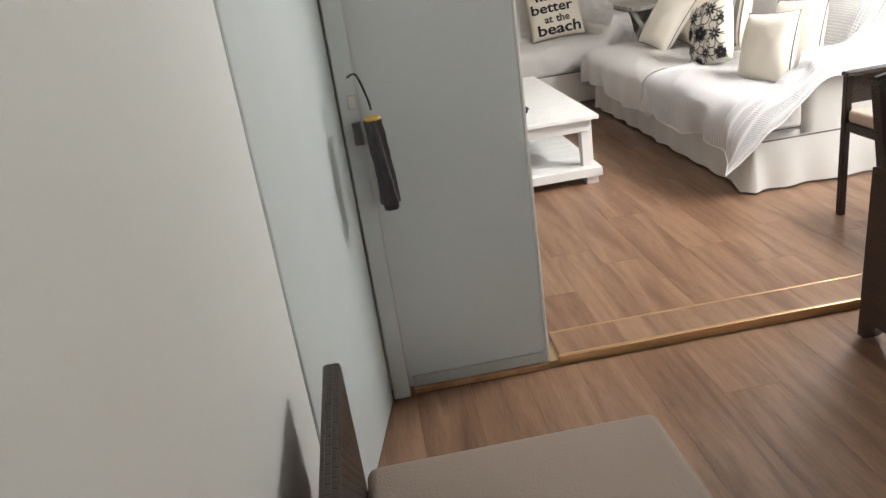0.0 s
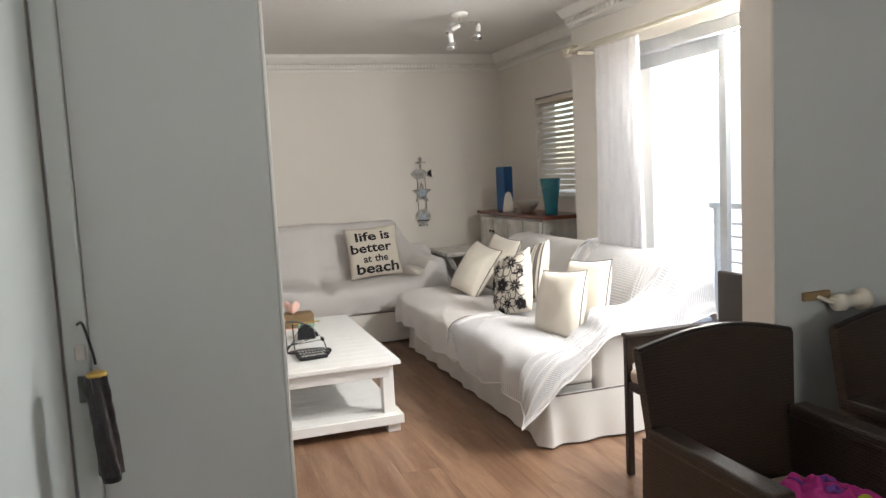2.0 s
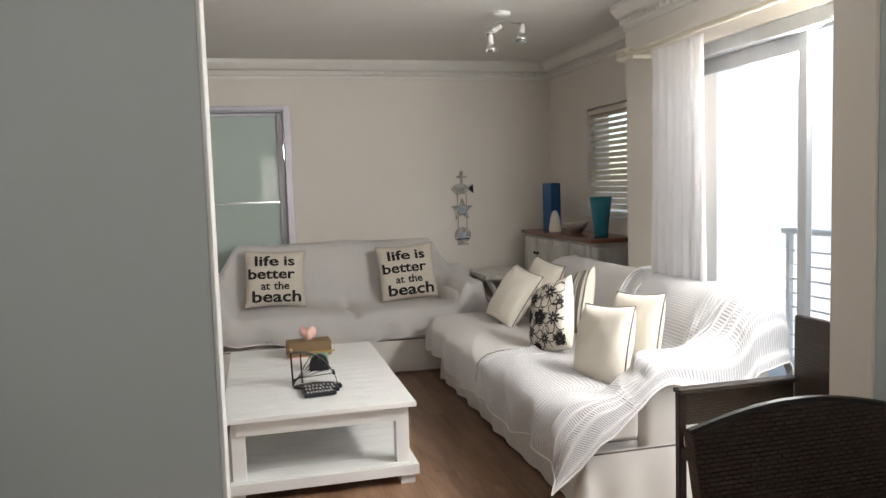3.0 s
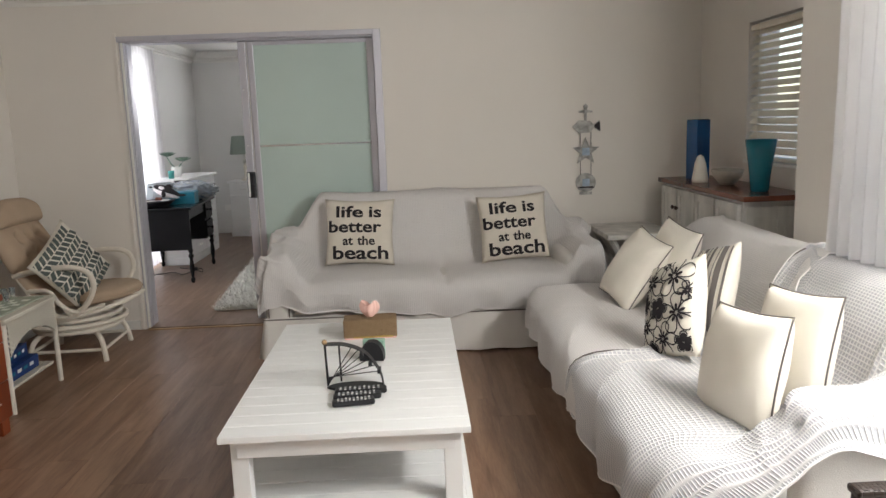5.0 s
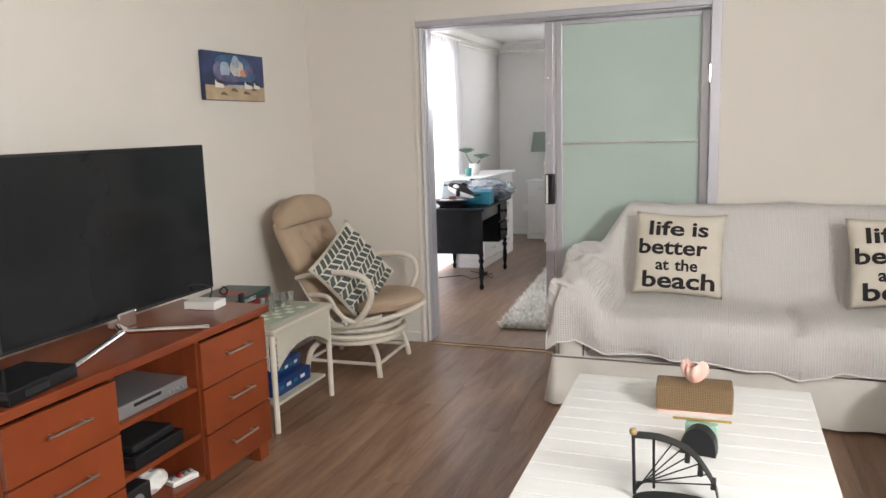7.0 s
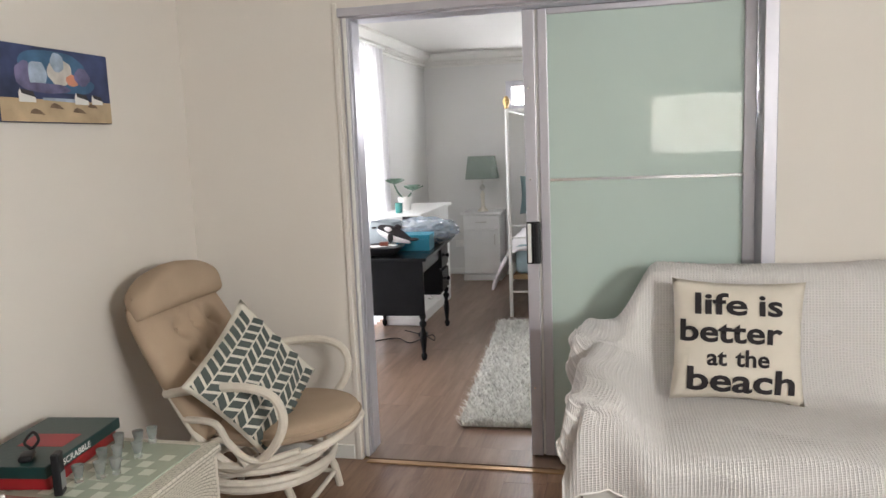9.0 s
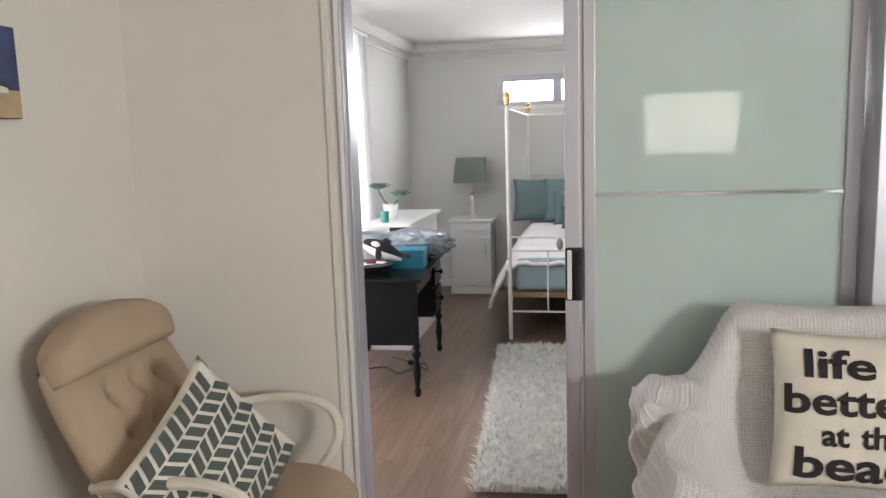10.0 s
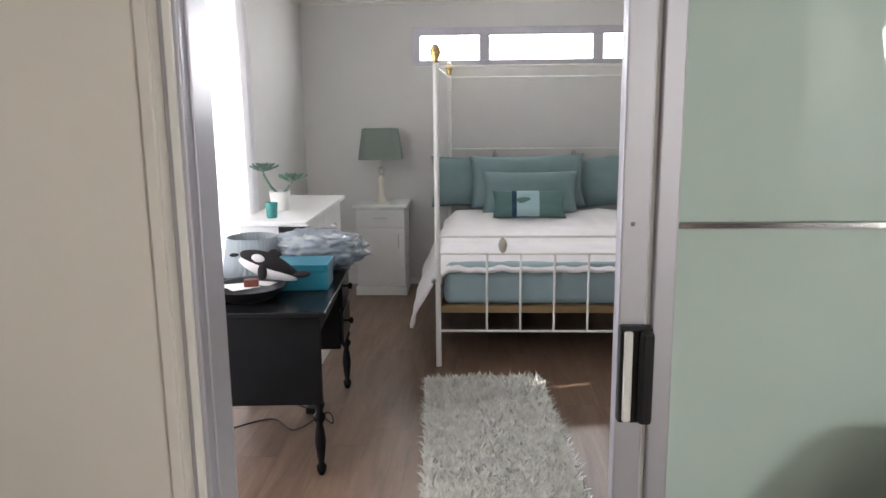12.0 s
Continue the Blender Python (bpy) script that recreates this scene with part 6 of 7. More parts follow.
translucent(M_CURTAIN, 0.35)
M_SHEER = material("sheer_white_voile", (0.82, 0.81, 0.82), 0.9, var=0.02, bump=0.1, bscale=200)
translucent(M_SHEER, 0.35)
curtain("curtain", "white pinch pleated curtain gathered beside the balcony door", pose(3.34, 5.065, 0, 0, 0, 90), 0.50, 0.03, 2.15, 6.5, 0.032, M_CURTAIN, 1.0)
curtain("curtain", "sheer white curtain hanging over the bedroom window", pose(-1.22, 9.18, 0, 0, 0, 90), 1.86, 0.03, 2.36, 13, 0.030, M_SHEER)
curtain("curtain", "sheer white curtain gathered at the window's far side", pose(-1.225, 10.66, 0, 0, 0, 90), 1.02, 0.03, 2.36, 11, 0.035, M_SHEER)
rod = thing("curtain_rod", "cream painted double curtain pole with turned finials", "curtain rod")
M_CREAM = material("cream_pole_paint", (0.58, 0.53, 0.42), 0.4, var=0.04)
for x, z, r in ((3.335, 2.185, 0.016), (3.385, 2.205, 0.013)):
    part("pole", tube([(x, 3.27, z), (x, 5.66, z)], r, 12), M_CREAM, rod)
    part("finial", lathe([(0.016, 0), (0.028, 0.01), (0.02, 0.02), (0.034, 0.035), (0.034, 0.055), (0.012, 0.07)], 16), M_CREAM, rod, "", True, pose(x, 5.655, z, -90, 0, 0))
for y in (3.5, 5.55):
    part("bracket", box(3.33, 3.449, y - 0.012, y + 0.012, 2.15, 2.17, 0.003), M_CREAM, rod)
r2 = thing("curtain_rod", "thin white curtain rail above the bedroom window", "curtain rod")
part("pole", tube([(-1.22, 8.25, 2.375), (-1.22, 11.25, 2.375)], 0.012, 10), M_WHITEP, r2)


# ---- woven dining chairs ----
def woven_panel(outline, depth, parent, name, place, mat=None):
    bm = extrude_outline(outline, depth)
    bmesh.ops.recalc_face_normals(bm, faces=bm.faces)
    boxuv(bm)
    return part(name, bm, mat or M_WICKER_D, parent, at=place)


def woven_armchair(name, label, place, pad=True, back_z=0.87):
    c = thing(name, label, "dining chair", group="woven dining chairs")
    c.matrix_world = place
    n = 14
    back = [(-0.25, 0.36)] + [(0.25, 0.36)] + [(0.29, back_z)] + [(0.29 - 0.58 * i / n, back_z + 0.045 * math.sin(math.pi * i / n)) for i in range(1, n)] + [(-0.29, back_z)]
    b = woven_panel(back, 0.04, c, "backrest", pose(0, 0.225, 0, 0, 0, 0) @ pose(0, 0, 0.36, -6, 0, 0) @ pose(0, 0, -0.36))
    top = [(0.29 - 0.58 * i / n, 0.018, back_z + 0.045 * math.sin(math.pi * i / n)) for i in range(n + 1)]
    part("rolled_edge", tube(top, 0.014, 8), M_WICKER_D, b)
    for s in (-1, 1):
        side = [(-0.28, 0.0), (-0.245, 0.0), (-0.20, 0.07), (0.20, 0.07), (0.255, 0.0), (0.29, 0.0), (0.275, 0.60), (-0.28, 0.61)]
        a = woven_panel(side, 0.055, c, "side_panel", pose(s * 0.265 + 0.0275, 0, 0, 0, 0, 90))
        part("armrest", boxuv(box(s * 0.265 - 0.036, s * 0.265 + 0.036, -0.29, 0.235, 0.601, 0.645, 0.012, 3)), M_WICKER_D, c)
        for y in (-0.262, 0.272):
            part("foot", box(s * 0.265 - 0.02, s * 0.265 + 0.02, y - 0.015, y + 0.015, 0.001, 0.03, 0.003), M_BLACKP, c)
    part("front_panel", boxuv(box(-0.236, 0.236, -0.275, -0.245, 0.16, 0.37, 0.006)), M_WICKER_D, c)
    part("seat", boxuv(box(-0.236, 0.236, -0.245, 0.22, 0.33, 0.37, 0.004)), M_WICKER_D, c)
    if pad:
        s = thing("seat_cushion", "beige seat cushion on a woven dining chair", "seat cushion", group="beige seat cushions")
        s.matrix_world = place @ pose(0, 0, 0.371)
        part("pad", box(-0.228, 0.228, -0.27, 0.20, 0, 0.06, 0.02, 4), M_SEATPAD, s, smooth=True)
        part("seam", box(-0.2285, 0.2285, -0.2705, 0.2005, 0.029, 0.031), M_SEATPAD, s)
    return c


woven_armchair("dining_chair", "dark brown woven armchair with its back to the living room", pose(2.345, 2.62, -0.02))
woven_armchair("dining_chair", "dark brown woven armchair against the pale blue wall", pose(3.09, 2.60, -0.03))

sc = thing("dining_chair", "dark woven chair on slim legs beside the sofa end", "dining chair", (2.89, 3.61, 0), -90, "woven dining chairs")
for x in (-0.25, 0.25):
    part("leg", box(x - 0.015, x + 0.015, -0.295, -0.265, 0, 0.64, 0.003), M_DARKWOOD, sc)
    part("leg", box(x - 0.015, x + 0.015, 0.20, 0.23, 0, 0.46, 0.003), M_DARKWOOD, sc)
    part("armrest", boxuv(box(x - 0.025, x + 0.025, -0.30, 0.22, 0.6405, 0.66, 0.006)), M_WICKER_D, sc)
    part("arm_panel", boxuv(box(x - 0.012, x + 0.012, -0.264, 0.20, 0.52, 0.64, 0.002)), M_WICKER_D, sc)
part("seat", boxuv(box(-0.235, 0.235, -0.29, 0.22, 0.40, 0.44, 0.004)), M_WICKER_D, sc)
part("backrest", boxuv(box(-0.25, 0.25, 0.205, 0.24, 0.46, 0.90, 0.01)), M_WICKER_D, sc)
sp = thing("seat_cushion", "beige seat cushion on the slim legged chair", "seat cushion", (2.89, 3.61, 0.4405), -90, "beige seat cushions")
part("pad", box(-0.23, 0.23, -0.29, 0.20, 0, 0.06, 0.02, 4), M_SEATPAD, sp, smooth=True)

lc = thing("dining_chair", "low backed dark woven chair beside the flush door", "dining chair", (0.70, 1.82, -0.03), 90, "woven dining chairs")
part("backrest", boxuv(box(-0.27, 0.27, 0.305, 0.340, 0.10, 0.725, 0.008)), M_WICKER_D, lc)
part("seat", boxuv(box(-0.28, 0.28, -0.31, 0.304, 0.33, 0.405, 0.006)), M_WICKER_D, lc)
for x in (-0.25, 0.25):
    for y in (-0.25, 0.24):
        part("leg", box(x - 0.02, x + 0.02, y - 0.02, y + 0.02 if y < 0 else y + 0.014, 0.001, 0.329, 0.003), M_WICKER_D, lc)
sp = thing("seat_cushion", "taupe seat cushion on the low backed chair", "seat cushion", (0.70, 1.82, 0.3755), 90, "beige seat cushions")
part("pad", box(-0.285, 0.285, -0.32, 0.302, 0, 0.06, 0.025, 4), material("taupe_seat_pad", (0.36, 0.29, 0.25), 0.9, var=0.03, bump=0.2, bscale=150), sp, smooth=True)

pk = thing("folded_towel", "magenta cloth with lime and violet dots on a chair seat", "cloth", (2.415, 2.54, 0.412), 12)


def towel(u, v):
    x, y = (u - 0.5) * 0.30, (v - 0.5) * 0.26
    e = max(0, 1 - abs(2 * u - 1) ** 5) ** 0.5 * max(0, 1 - abs(2 * v - 1) ** 5) ** 0.5
    return Vector((x, y, 0.004 + e * (0.055 + 0.05 * abs(wob(u * 3, v * 3, 3)) + 0.02 * wob(u * 9, v * 8)) + 0.03 * (1 - u) * e))


part("cloth", sheet(towel, 40, 36, 0.003), M_CLOTH_PINK, pk, smooth=True)
for u, v2, r, m in ((0.15, 0.25, 0.022, M_CLOTH_LIME), (0.5, 0.4, 0.028, M_CLOTH_VIO), (0.75, 0.7, 0.026, M_CLOTH_VIO), (0.35, 0.75, 0.024, M_CLOTH_VIO), (0.6, 0.15, 0.018, M_CLOTH_LIME)):
    bm = bmesh.new()
    c0 = towel(u, v2)
    cv = bm.verts.new(c0 + Vector((0, 0, 0.004)))
    ring = [bm.verts.new(towel(u + r / 0.30 * math.cos(a * 0.3927), v2 + r / 0.26 * math.sin(a * 0.3927)) + Vector((0, 0, 0.004))) for a in range(16)]
    for a, b in zip(ring, ring[1:] + ring[:1]):
        bm.faces.new((cv, a, b))
    part("dot", bm, m, pk, "printed dot")

# wall bracket with white holder, round detector
wb = thing("wall_bracket", "wooden wall plate with a white turned holder", "wall bracket", (2.95, 3.098, 0.905))
part("plate", box(-0.09, 0.03, -0.016, 0.0, -0.012, 0.02, 0.003), M_TAN, wb, "brown wooden plate")
part("holder", lathe([(0.012, -0.05), (0.03, -0.045), (0.032, -0.01), (0.022, 0.0), (0.022, 0.06), (0.04, 0.07), (0.042, 0.09), (0.015, 0.10)], 20), M_PILLOW, wb, "white turned holder", True, pose(0.06, -0.05, -0.02, 0, 90, 0))
part("arm", tube([(-0.03, -0.01, 0.0), (0.01, -0.05, -0.02)], 0.008, 8), M_PILLOW, wb)
dt = thing("wall_detector", "small round grey detector high on the wall", "detector", (3.21, 3.098, 2.02))
part("housing", lathe([(0.042, 0), (0.042, 0.02), (0.030, 0.032), (0.004, 0.034)], 24), M_SILVER, dt, "", True, pose(0, 0, 0, 90, 0, 0))

um = thing("folding_umbrella", "dark folded umbrella hanging by its cord from a hook", "umbrella", (0.54, 2.92, 0.04))
part("cord", tube(curve([(-0.045, 0.130, 1.045), (-0.02, 0.04, 1.06), (0.0, 0.0, 1.0), (0.005, 0, 0.965)], 14), 0.0035, 6), M_BLACKP, um)
part("cap", lathe([(0.022, 0), (0.025, 0.004), (0.023, 0.010), (0.013, 0.014)], 16, at=(0.005, 0, 0.935)), M_GOLD, um, "gold cap", True)


def folded(u, v):
    a = u * 2 * math.pi
    r = 0.024 + 0.003 * (1 - v) + 0.004 * math.sin(a * 5 + v * 4) + 0.002 * wob(a * 2, v * 9)
    return Vector((0.005 + 0.012 * (1 - v) + r * math.cos(a), r * math.sin(a), 0.685 + 0.252 * v))


part("folded_cloth", sheet(folded, 40, 30), M_UMBR, um, smooth=True)
part("handle", lathe([(0.005, 0.0), (0.022, 0.004), (0.024, 0.03)], 14, at=(0.017, 0, 0.665)), M_BLACKP, um, "", True)
pl = thing("sticky_hook", "small clear adhesive hook on the door frame", "hook", (0.50, 3.046, 0.92))
part("hook_body", box(-0.018, 0.018, 0.0, 0.016, -0.04, 0.03, 0.004), M_SHOT, pl)

# ---- bedroom ----
ns = thing("nightstand", "white bedside cabinet with a drawer and a door", "nightstand", (-0.678, 12.985, 0))
part("top", box(-0.225, 0.225, -0.215, 0.21, 0.73, 0.755, 0.004), M_WHITEWOOD, ns)
part("body", box(-0.20, 0.20, -0.18, 0.21, 0.07, 0.729, 0.002), M_WHITEWOOD, ns)
part("plinth", box(-0.212, 0.212, -0.205, 0.21, 0, 0.069, 0.004), M_WHITEWOOD, ns)
d = part("drawer", box(-0.198, 0.198, -0.20, -0.181, 0.575, 0.72, 0.003), M_WHITEWOOD, ns)
part("handle", tube(curve([(-0.055, -0.202, 0.65), (-0.045, -0.218, 0.65), (0.045, -0.218, 0.65), (0.055, -0.202, 0.65)], 12), 0.005, 7), M_STEEL, d, "steel bow handle")
d = part("door", box(-0.198, 0.198, -0.20, -0.181, 0.078, 0.567, 0.003), M_WHITEWOOD, ns)
part("handle", tube(curve([(0.15, -0.202, 0.40), (0.15, -0.218, 0.41), (0.15, -0.218, 0.50), (0.15, -0.202, 0.51)], 12), 0.005, 7), M_STEEL, d, "steel bow handle")
lp = thing("table_lamp", "turned white table lamp with a sage green tapered shade", "table lamp", (-0.68, 12.96, 0.7555))
part("lamp_base", lathe([(0.065, 0), (0.06, 0.01), (0.03, 0.035), (0.018, 0.07), (0.022, 0.16), (0.028, 0.19), (0.014, 0.21), (0.010, 0.23)], 20), M_PILLOW, lp, "", True)
part("ornament_ball", lathe([(0.006, -0.035), (0.026, -0.02), (0.030, 0.0), (0.022, 0.02), (0.006, 0.035)], 16, at=(0, 0, 0.265)), M_STEEL, lp, "pewter ball ornament", True)
part("stem", tube([(0, 0, 0.22), (0, 0, 0.40)], 0.006, 8), M_STEEL, lp)
sh = sheet(lambda u, v: Vector(((0.178 - 0.036 * v) * max(-1, min(1, 1.25 * math.cos(u * 6.28318))), (0.11 - 0.02 * v) * max(-1, min(1, 1.25 * math.sin(u * 6.28318))), 0.36 + 0.25 * v)), 40, 4, 0.002)
part("shade", sh, M_SHADE, lp)

cd = thing("chest_of_drawers", "white chest of drawers with dark bow handles", "chest of drawers", (-1.08, 11.265, 0))
part("top", box(-0.09, 0.285, -0.60, 0.60, 0.925, 0.95, 0.004), M_WHITEWOOD, cd)
part("body", box(-0.085, 0.235, -0.57, 0.57, 0.08, 0.9245, 0.003), M_WHITEWOOD, cd)
part("plinth", box(-0.085, 0.25, -0.58, 0.58, 0, 0.079, 0.004), M_WHITEWOOD, cd)
for k in range(4):
    for y0, y1 in ((-0.565, -0.005), (0.005, 0.565)):
        d = part("drawer", box(0.2355, 0.256, y0, y1, 0.09 + k * 0.208, 0.292 + k * 0.208, 0.003), M_WHITEWOOD, cd)
        ym, zm = (y0 + y1) / 2, 0.19 + k * 0.203
        part("handle", tube(curve([(0.257, ym - 0.05, zm), (0.275, ym - 0.04, zm - 0.012), (0.275, ym + 0.04, zm - 0.012), (0.257, ym + 0.05, zm)], 12), 0.006, 7), M_STEEL, d, "dark steel bow handle")
pt = thing("potted_succulent", "grey green succulent in a white tapered pot", "plant", (-1.05, 11.12, 0.9505))
part("pot", lathe([(0.045, 0), (0.048, 0.004), (0.062, 0.115), (0.056, 0.115), (0.050, 0.095), (0.001, 0.095)], 24), M_WHITEP, pt, smooth=True)
part("soil", lathe([(0.001, 0.097), (0.05, 0.097), (0.001, 0.099)], 16), M_SOIL, pt)


def rosette(parent, at, r, seed):
    rg = random.Random(seed)
    h = part("rosette", lathe([(0.002, -0.01), (0.008, 0), (0.002, 0.01)], 8, at=at), M_LEAF, parent)
    for k in range(24):
        a, up = k * 2.39996, radians(78 - 70 * (k / 24) ** 0.7)
        L = r * (0.45 + 0.55 * (k / 24))
        bm = sheet(lambda u, v: Vector((u * L, (v - 0.5) * L * 0.42 * math.sin(math.pi * min(0.96, 0.12 + 0.88 * u)), 0.10 * L * (2 * v - 1) ** 2 + 0.14 * L * u * u)), 5, 4, 0.0015)
        part("leaf", bm, M_LEAF, h, "", True, Matrix.Translation(at) @ Matrix.Rotation(a, 4, "Z") @ Matrix.Rotation(-up * 0.8, 4, "Y"))


part("stem", tube(curve([(0, 0, 0.09), (-0.05, 0, 0.14), (-0.09, -0.01, 0.22)], 10), 0.008, 8), M_LEAF, pt)
part("stem", tube(curve([(0.01, 0, 0.09), (0.04, 0, 0.12), (0.06, 0, 0.15)], 10), 0.008, 8), M_LEAF, pt)
rosette(pt, (-0.09, -0.01, 0.23), 0.105, 1)
rosette(pt, (0.075, 0.0, 0.17), 0.105, 2)
gc = thing("tumbler", "small turquoise glass beside the plant pot", "glass", (-1.02, 10.82, 0.9505))
part("glass_body", lathe([(0.026, 0), (0.029, 0.004), (0.034, 0.085), (0.031, 0.085), (0.026, 0.01), (0.001, 0.008)], 20), material("aqua_glass", (0.10, 0.48, 0.45), 0.2, Transmission_Weight=0.4), gc, smooth=True)

DZ = 0.7455
lb = thing("lamp_shade", "pleated pale grey lamp shade standing on the desk", "lamp shade", (-0.98, 10.30, DZ))
part("shade", sheet(lambda u, v: Vector(((0.15 - 0.03 * v + 0.0025 * math.sin(u * 6.28318 * 40)) * math.cos(u * 6.28318), (0.15 - 0.03 * v + 0.0025 * math.sin(u * 6.28318 * 40)) * math.sin(u * 6.28318), 0.19 * v + 0.002)), 160, 3, 0.002), material("pale_grey_pleats", (0.33, 0.37, 0.39), 0.8, var=0.05), lb, smooth=True)
bx = thing("gift_box", "teal cardboard box with a lid on the black desk", "box", (-0.68, 10.07, DZ), 4)
part("box_body", box(-0.125, 0.125, -0.10, 0.10, 0, 0.085, 0.002), M_TEALBOX, bx)
part("lid", box(-0.129, 0.129, -0.104, 0.104, 0.086, 0.118, 0.003), M_TEALBOX, bx)
bw = thing("black_bowl", "wide black bowl holding papers and trinkets on the desk", "bowl", (-0.87, 9.84, DZ), 0)
part("bowl_body", lathe([(0.10, 0), (0.11, 0.004), (0.165, 0.055), (0.17, 0.058), (0.155, 0.055), (0.10, 0.015), (0.001, 0.012)], 32), M_BLACKP, bw, "", True)
for i, (x, y, rz, m) in enumerate(((-0.05, 0.0, 20, M_PAPER), (0.05, 0.03, -15, M_PAPER), (0.0, -0.06, 40, M_PAPER))):
    pp = thing("card", "small white paper card lying in the black bowl", "card", (-0.87 + x, 9.84 + y, DZ + 0.055 + 0.003 * i), rz, "cards in the bowl")
    part("sheet", box(-0.06, 0.06, -0.035, 0.035, 0, 0.0015), m, pp)
bt = thing("trinket_box", "tiny reddish brown trinket box on the cards", "box", (-0.84, 9.80, DZ + 0.063), 10)
part("box_body", box(-0.03, 0.03, -0.02, 0.02, 0, 0.03, 0.004), material("reddish_tin", (0.14, 0.035, 0.02), 0.4, var=0.4, scale=60), bt)

wh = thing("whale_toy", "black and white plush whale resting over the bowl rim", "plush toy", (-0.795, 9.86, DZ + 0.085), 8)


def ellipsoid(cx, cy, cz, rx, ry, rz, bm=None, tip=0.0, n=20):
    own = bmesh.new()
    bmesh.ops.create_uvsphere(own, u_segments=n, v_segments=n // 2 + 4, radius=1)
    for v in own.verts:
        k = 1 - tip * max(0, v.co.x) - 0.3 * tip * max(0, -v.co.x)
        v.co = Vector((cx + v.co.x * rx, cy + v.co.y * ry * k, cz + v.co.z * rz * k - 0.25 * tip * v.co.x * rz))
    return own if bm is None else merge(bm, own)


part("back", ellipsoid(0, 0, 0.065, 0.135, 0.05, 0.048, tip=0.5), M_INK, wh, "black plush back", True, pose(0, 0, 0, 0, 20, 0))
part("belly", ellipsoid(0.0, -0.004, 0.040, 0.132, 0.047, 0.040, tip=0.5), M_SHEET, wh, "white plush belly", True, pose(0, 0, 0, 0, 20, 0))
part("eye_patch", ellipsoid(-0.045, -0.044, 0.088, 0.028, 0.010, 0.017), M_SHEET, wh, "white eye patch", True, pose(0, 0, 0, 0, 15, 0))
part("fin", ellipsoid(0.045, 0, 0.105, 0.03, 0.008, 0.022, tip=0.4), M_INK, wh, "", True)
part("flipper", ellipsoid(-0.005, -0.05, 0.035, 0.02, 0.012, 0.035), M_INK, wh, "", True)
part("tail", ellipsoid(0.155, 0, 0.012, 0.04, 0.05, 0.012), M_INK, wh, "", True)
part("snout", ellipsoid(-0.128, 0, 0.105, 0.02, 0.018, 0.008), M_INK, wh, "", True)

bg = thing("blanket_bag", "blue dotted blanket folded in a clear plastic bag", "bag", (-0.72, 10.42, DZ), 6)
bm = bmesh.new()
bmesh.ops.create_icosphere(bm, subdivisions=5, radius=1)
for v in bm.verts:
    n = 1 + 0.10 * wob(v.co.x * 2.5, v.co.y * 2.5, v.co.z * 2.5)
    v.co = Vector((math.copysign(abs(v.co.x) ** 0.7, v.co.x) * 0.20 * n, math.copysign(abs(v.co.y) ** 0.7, v.co.y) * 0.15 * n, 0.085 + math.copysign(abs(v.co.z) ** 0.7, v.co.z) * 0.08 * n))
fb = part("blanket", bm, M_BLUEFAB, bg, "blue blanket with pale dots", True)
for i in range(14):
    a, e = i * 2.4, -0.3 + 0.09 * i
    d = Vector((math.cos(a) * math.cos(e) * 0.205, math.sin(a) * math.cos(e) * 0.155, 0.088 + 0.082 * math.sin(e)))
    part("dot", ellipsoid(d.x, d.y, d.z, 0.02, 0.02, 0.012, n=12), M_CLOUD, fb, "pale dot", True)
bm = bmesh.new()
bmesh.ops.create_icosphere(bm, subdivisions=5, radius=1)
for v in bm.verts:
    n = 1 + 0.22 * abs(wob(v.co.x * 3, v.co.y * 3, v.co.z * 3 + 4)) + 0.12 * wob(v.co.x * 8, v.co.y * 8, v.co.z * 8)
    v.co = Vector((v.co.x * 0.245 * n + 0.02, v.co.y * 0.18 * n, max(0.003, 0.10 + v.co.z * 0.10 * n)))
part("plastic_bag", bm, M_BAG, bg, "clear crinkled plastic", True)
bk2 = thing("book", "black covered book standing behind the lamp shade", "book", (-0.83, 10.55, DZ), 0)
part("cover", box(-0.08, 0.08, -0.02, 0.02, 0, 0.20, 0.003), M_BLACKP, bk2)
part("pages", box(-0.072, 0.072, -0.015, 0.015, 0.2005, 0.204), M_PAPER, bk2)

cb = thing("cable_tangle", "loose black cable with plugs on the bedroom floor", "cable", (-0.72, 10.2, 0.0))
part("cable", tube(curve([(-0.4, -0.1, 0.006), (-0.2, 0.05, 0.006), (-0.05, -0.08, 0.006), (0.08, 0.08, 0.03), (0.12, 0.0, 0.008), (0.0, 0.15, 0.006), (-0.2, 0.3, 0.006)], 50), 0.004, 6), M_BLACKP, cb)
part("plug", box(-0.04, 0.03, 0.12, 0.17, 0.001, 0.035, 0.006), M_BLACKP, cb)
so = thing("wall_socket", "white double wall socket low on the bedroom wall", "socket", (-1.0, 13.198, 0.36))
part("plate", box(-0.06, 0.06, -0.01, 0, -0.04, 0.04, 0.003), M_WHITEP, so)
part("plug", box(0.0, 0.035, -0.035, -0.0102, -0.02, 0.015, 0.004), M_WHITEP, so)

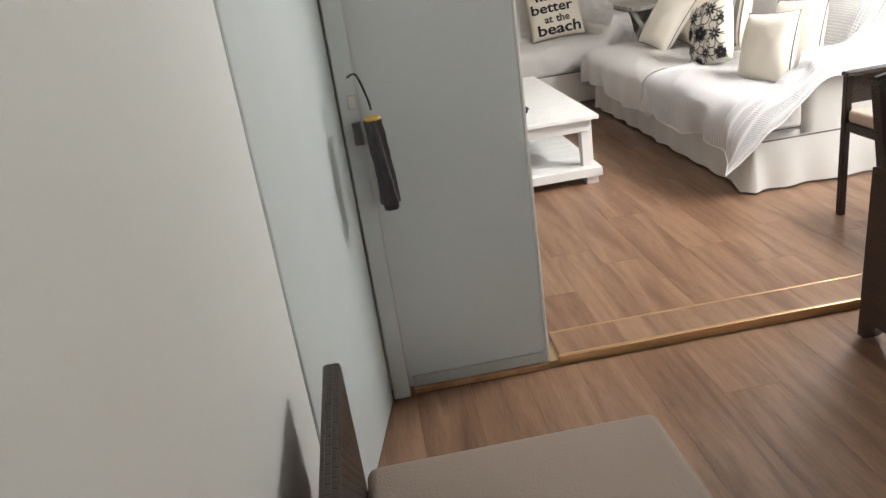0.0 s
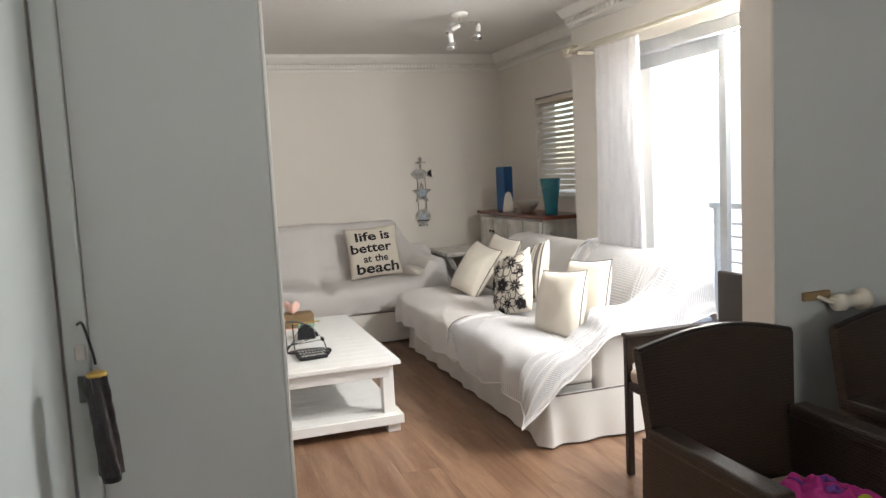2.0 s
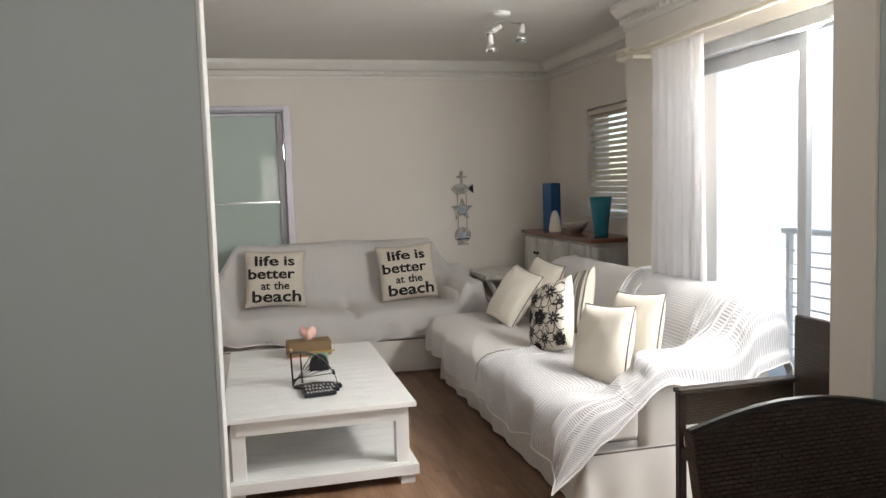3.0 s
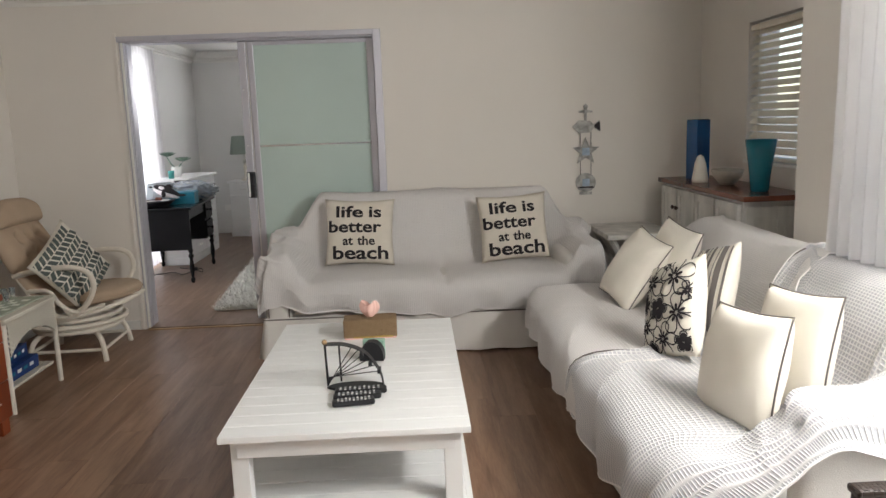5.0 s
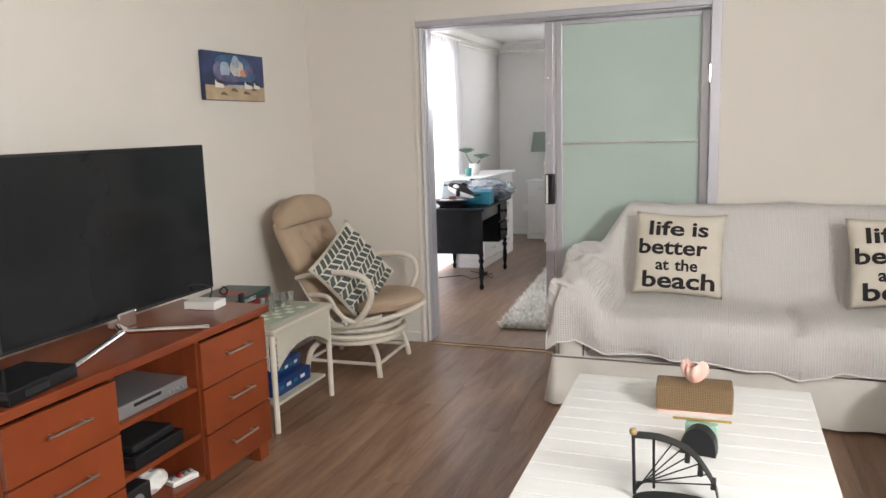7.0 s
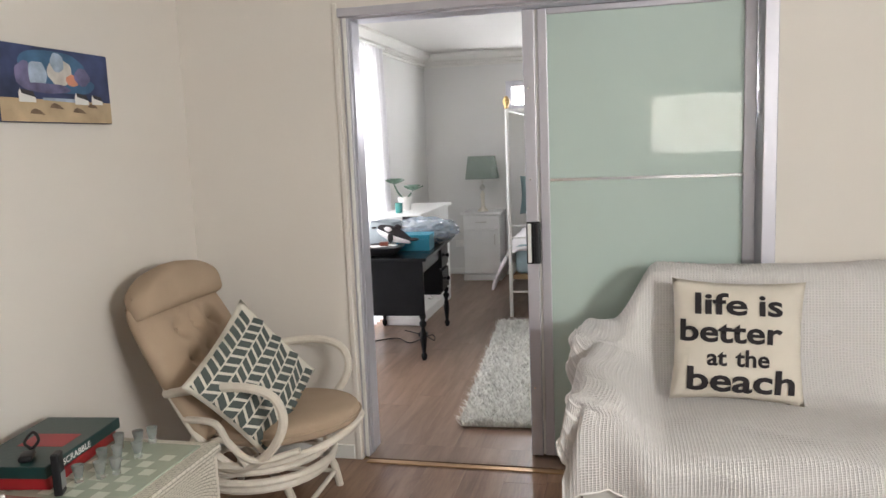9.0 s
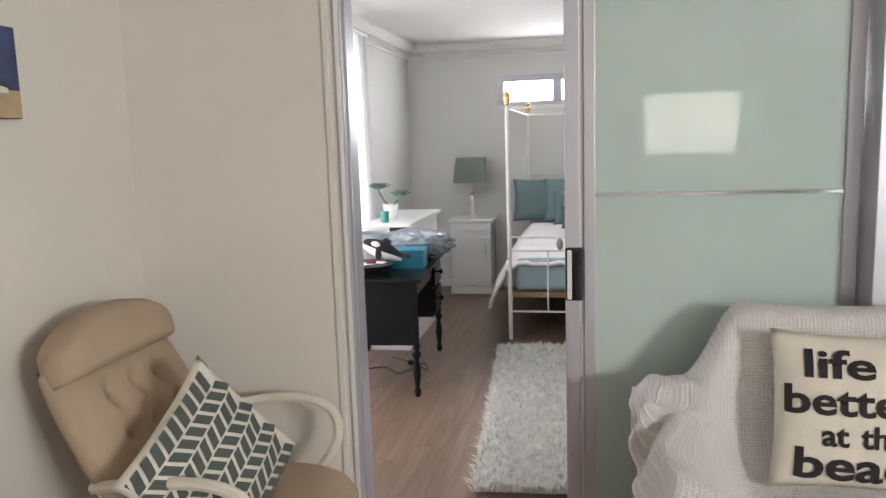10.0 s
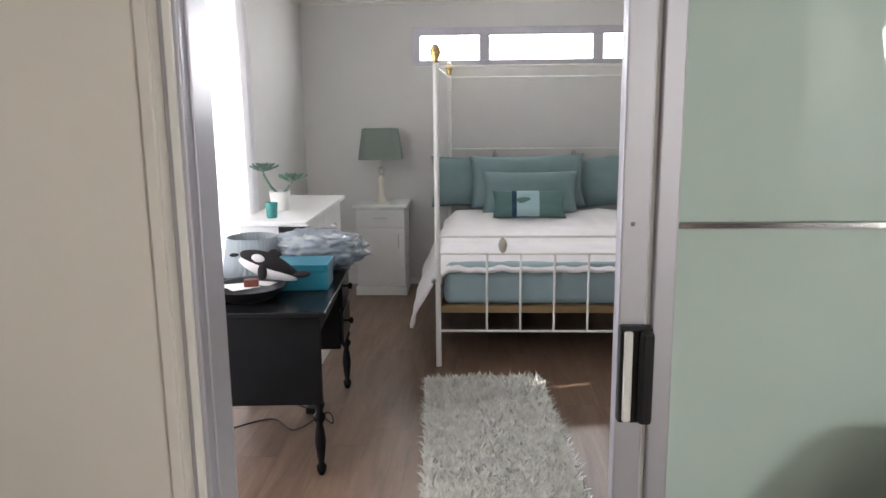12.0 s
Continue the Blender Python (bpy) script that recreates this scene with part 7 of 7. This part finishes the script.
# pillows on the bed
BG = "pillows on the bed"
for x, y, z, w, h, m, lab, rx, ry in (
        (0.05, 12.92, 0.93, 0.62, 0.42, M_TEALBED, "dusty teal pillow against the metal headboard", -12, 0),
        (1.18, 12.92, 0.93, 0.62, 0.42, M_TEALBED, "dusty teal pillow at the bed's far corner", -12, -6),
        (0.515, 12.76, 0.945, 0.92, 0.43, M_TEALBED, "wide dusty teal flanged pillow on the bed", -16, -1),
        (0.527, 12.60, 0.875, 0.74, 0.34, M_TEALBED, "smaller dusty teal pillow in front of a wide one", -18, 0)):
    pillow("bed_pillow", lab, pose(x, y, z, rx, ry, 0), w, h, 0.14, m, seed=x, group=BG)
gp = pillow("accent_pillow", "sage green accent pillow with a pale aqua centre panel", pose(0.513, 12.46, 0.80, -20, 0, 0), 0.56, 0.22, 0.11, M_GREENPIL, 2.0, group=BG)
for x, wd, m, lab in ((-0.01, 0.17, M_LIGHTPIL, "pale aqua panel"), (-0.115, 0.035, material("navy_band", (0.01, 0.05, 0.09), 0.9), "dark blue band")):
    bm = sheet(lambda u, v: Vector((x + (u - 0.5) * wd, 0, -0.10 + 0.20 * v)), 8, 14)
    part("panel", lay_on(bm, 0.56, 0.22, 0.11, 0.003), m, gp, lab)

# shaggy rug
rg = thing("shaggy_rug", "cream shaggy wool rug with long tufts beside the bed", "rug")
rg.matrix_world = pose(0.226, 9.63, 0, 0, 0, 3.6) @ pose(-0.23, -9.69, 0)
part("backing", box(-0.085, 0.545, 8.55, 10.83, 0.001, 0.012, 0.003), M_RUG, rg)
rr = np.random.RandomState(11)
N = 26000
cx, cy = rr.uniform(-0.095, 0.555, N), rr.uniform(8.53, 10.86, N)
ang, ln, lean, wd = rr.uniform(0, 6.283, N), rr.uniform(0.035, 0.07, N), rr.uniform(0.4, 1.25, N), rr.uniform(0.0025, 0.005, N)
dx, dy = np.cos(ang), np.sin(ang)
tipx, tipy, tipz = cx + dx * ln * np.sin(lean), cy + dy * ln * np.sin(lean), 0.01 + ln * np.cos(lean)
mx_, my_, mz_ = cx + dx * ln * 0.35 * np.sin(lean), cy + dy * ln * 0.35 * np.sin(lean), 0.01 + ln * 0.62 * np.cos(lean)
V = np.stack([np.stack([cx - dy * wd, cy + dx * wd, np.full(N, 0.010)], 1), np.stack([cx + dy * wd, cy - dx * wd, np.full(N, 0.010)], 1),
              np.stack([mx_ + dy * wd, my_ - dx * wd, mz_], 1), np.stack([mx_ - dy * wd, my_ + dx * wd, mz_], 1), np.stack([tipx, tipy, tipz], 1)], 1).reshape(-1, 3)
F = []
for i in range(N):
    k = 5 * i
    F += [(k, k + 1, k + 2, k + 3), (k + 3, k + 2, k + 4)]
me = bpy.data.meshes.new("fleece")
me.from_pydata(V.tolist(), [], F)
me.materials.append(M_RUG)
pile = new("fleece", me)
pile.parent = rg
tagged(pile, "long cream wool tufts", kind="stuff")


# ---- floor planks, last ----
def planks(x0, x1, y0, y1, ztop, mat, parent, width=0.192, length=1.21, seed=1):
    rng = random.Random(seed)
    meshes = {}
    col = 0
    x = x0
    while x < x1 - 0.01:
        w = min(width, x1 - x)
        y = y0 - rng.random() * length * 0.9
        while y < y1 - 0.005:
            a, b = max(y, y0), min(y + length, y1)
            if b - a > 0.01:
                key = (round(w, 3), round(b - a, 3))
                if key not in meshes:
                    own = part("plank", box(0, w - 0.0003, 0, b - a - 0.0003, -0.008, 0, 0.0006, 1), mat, parent)
                    meshes[key] = own.data
                else:
                    own = new("plank", meshes[key])
                    own.parent = parent
                own.matrix_basis = pose(x, a, ztop)
            y += length
        x += width
        col += 1


fl = thing("floor_1", "warm brown wood laminate laid along the living room", "floor", kind="structure")
planks(-1.235, 3.46, 3.278, 7.985, 0.0, M_FLOOR, fl, seed=3)
planks(3.462, 3.795, 5.86, 7.985, 0.0, M_FLOOR, fl, seed=8)
fl = thing("floor_2", "warm brown wood laminate in the dining room", "floor", kind="structure")
planks(0.145, 4.59, -1.59, 3.08, -0.03, M_FLOOR, fl, seed=5)
fl = thing("floor_3", "grey brown wood laminate in the bedroom", "floor", kind="structure")
planks(-1.35, 3.44, 8.135, 13.19, 0.0, M_FLOOR_BED, fl, seed=7)
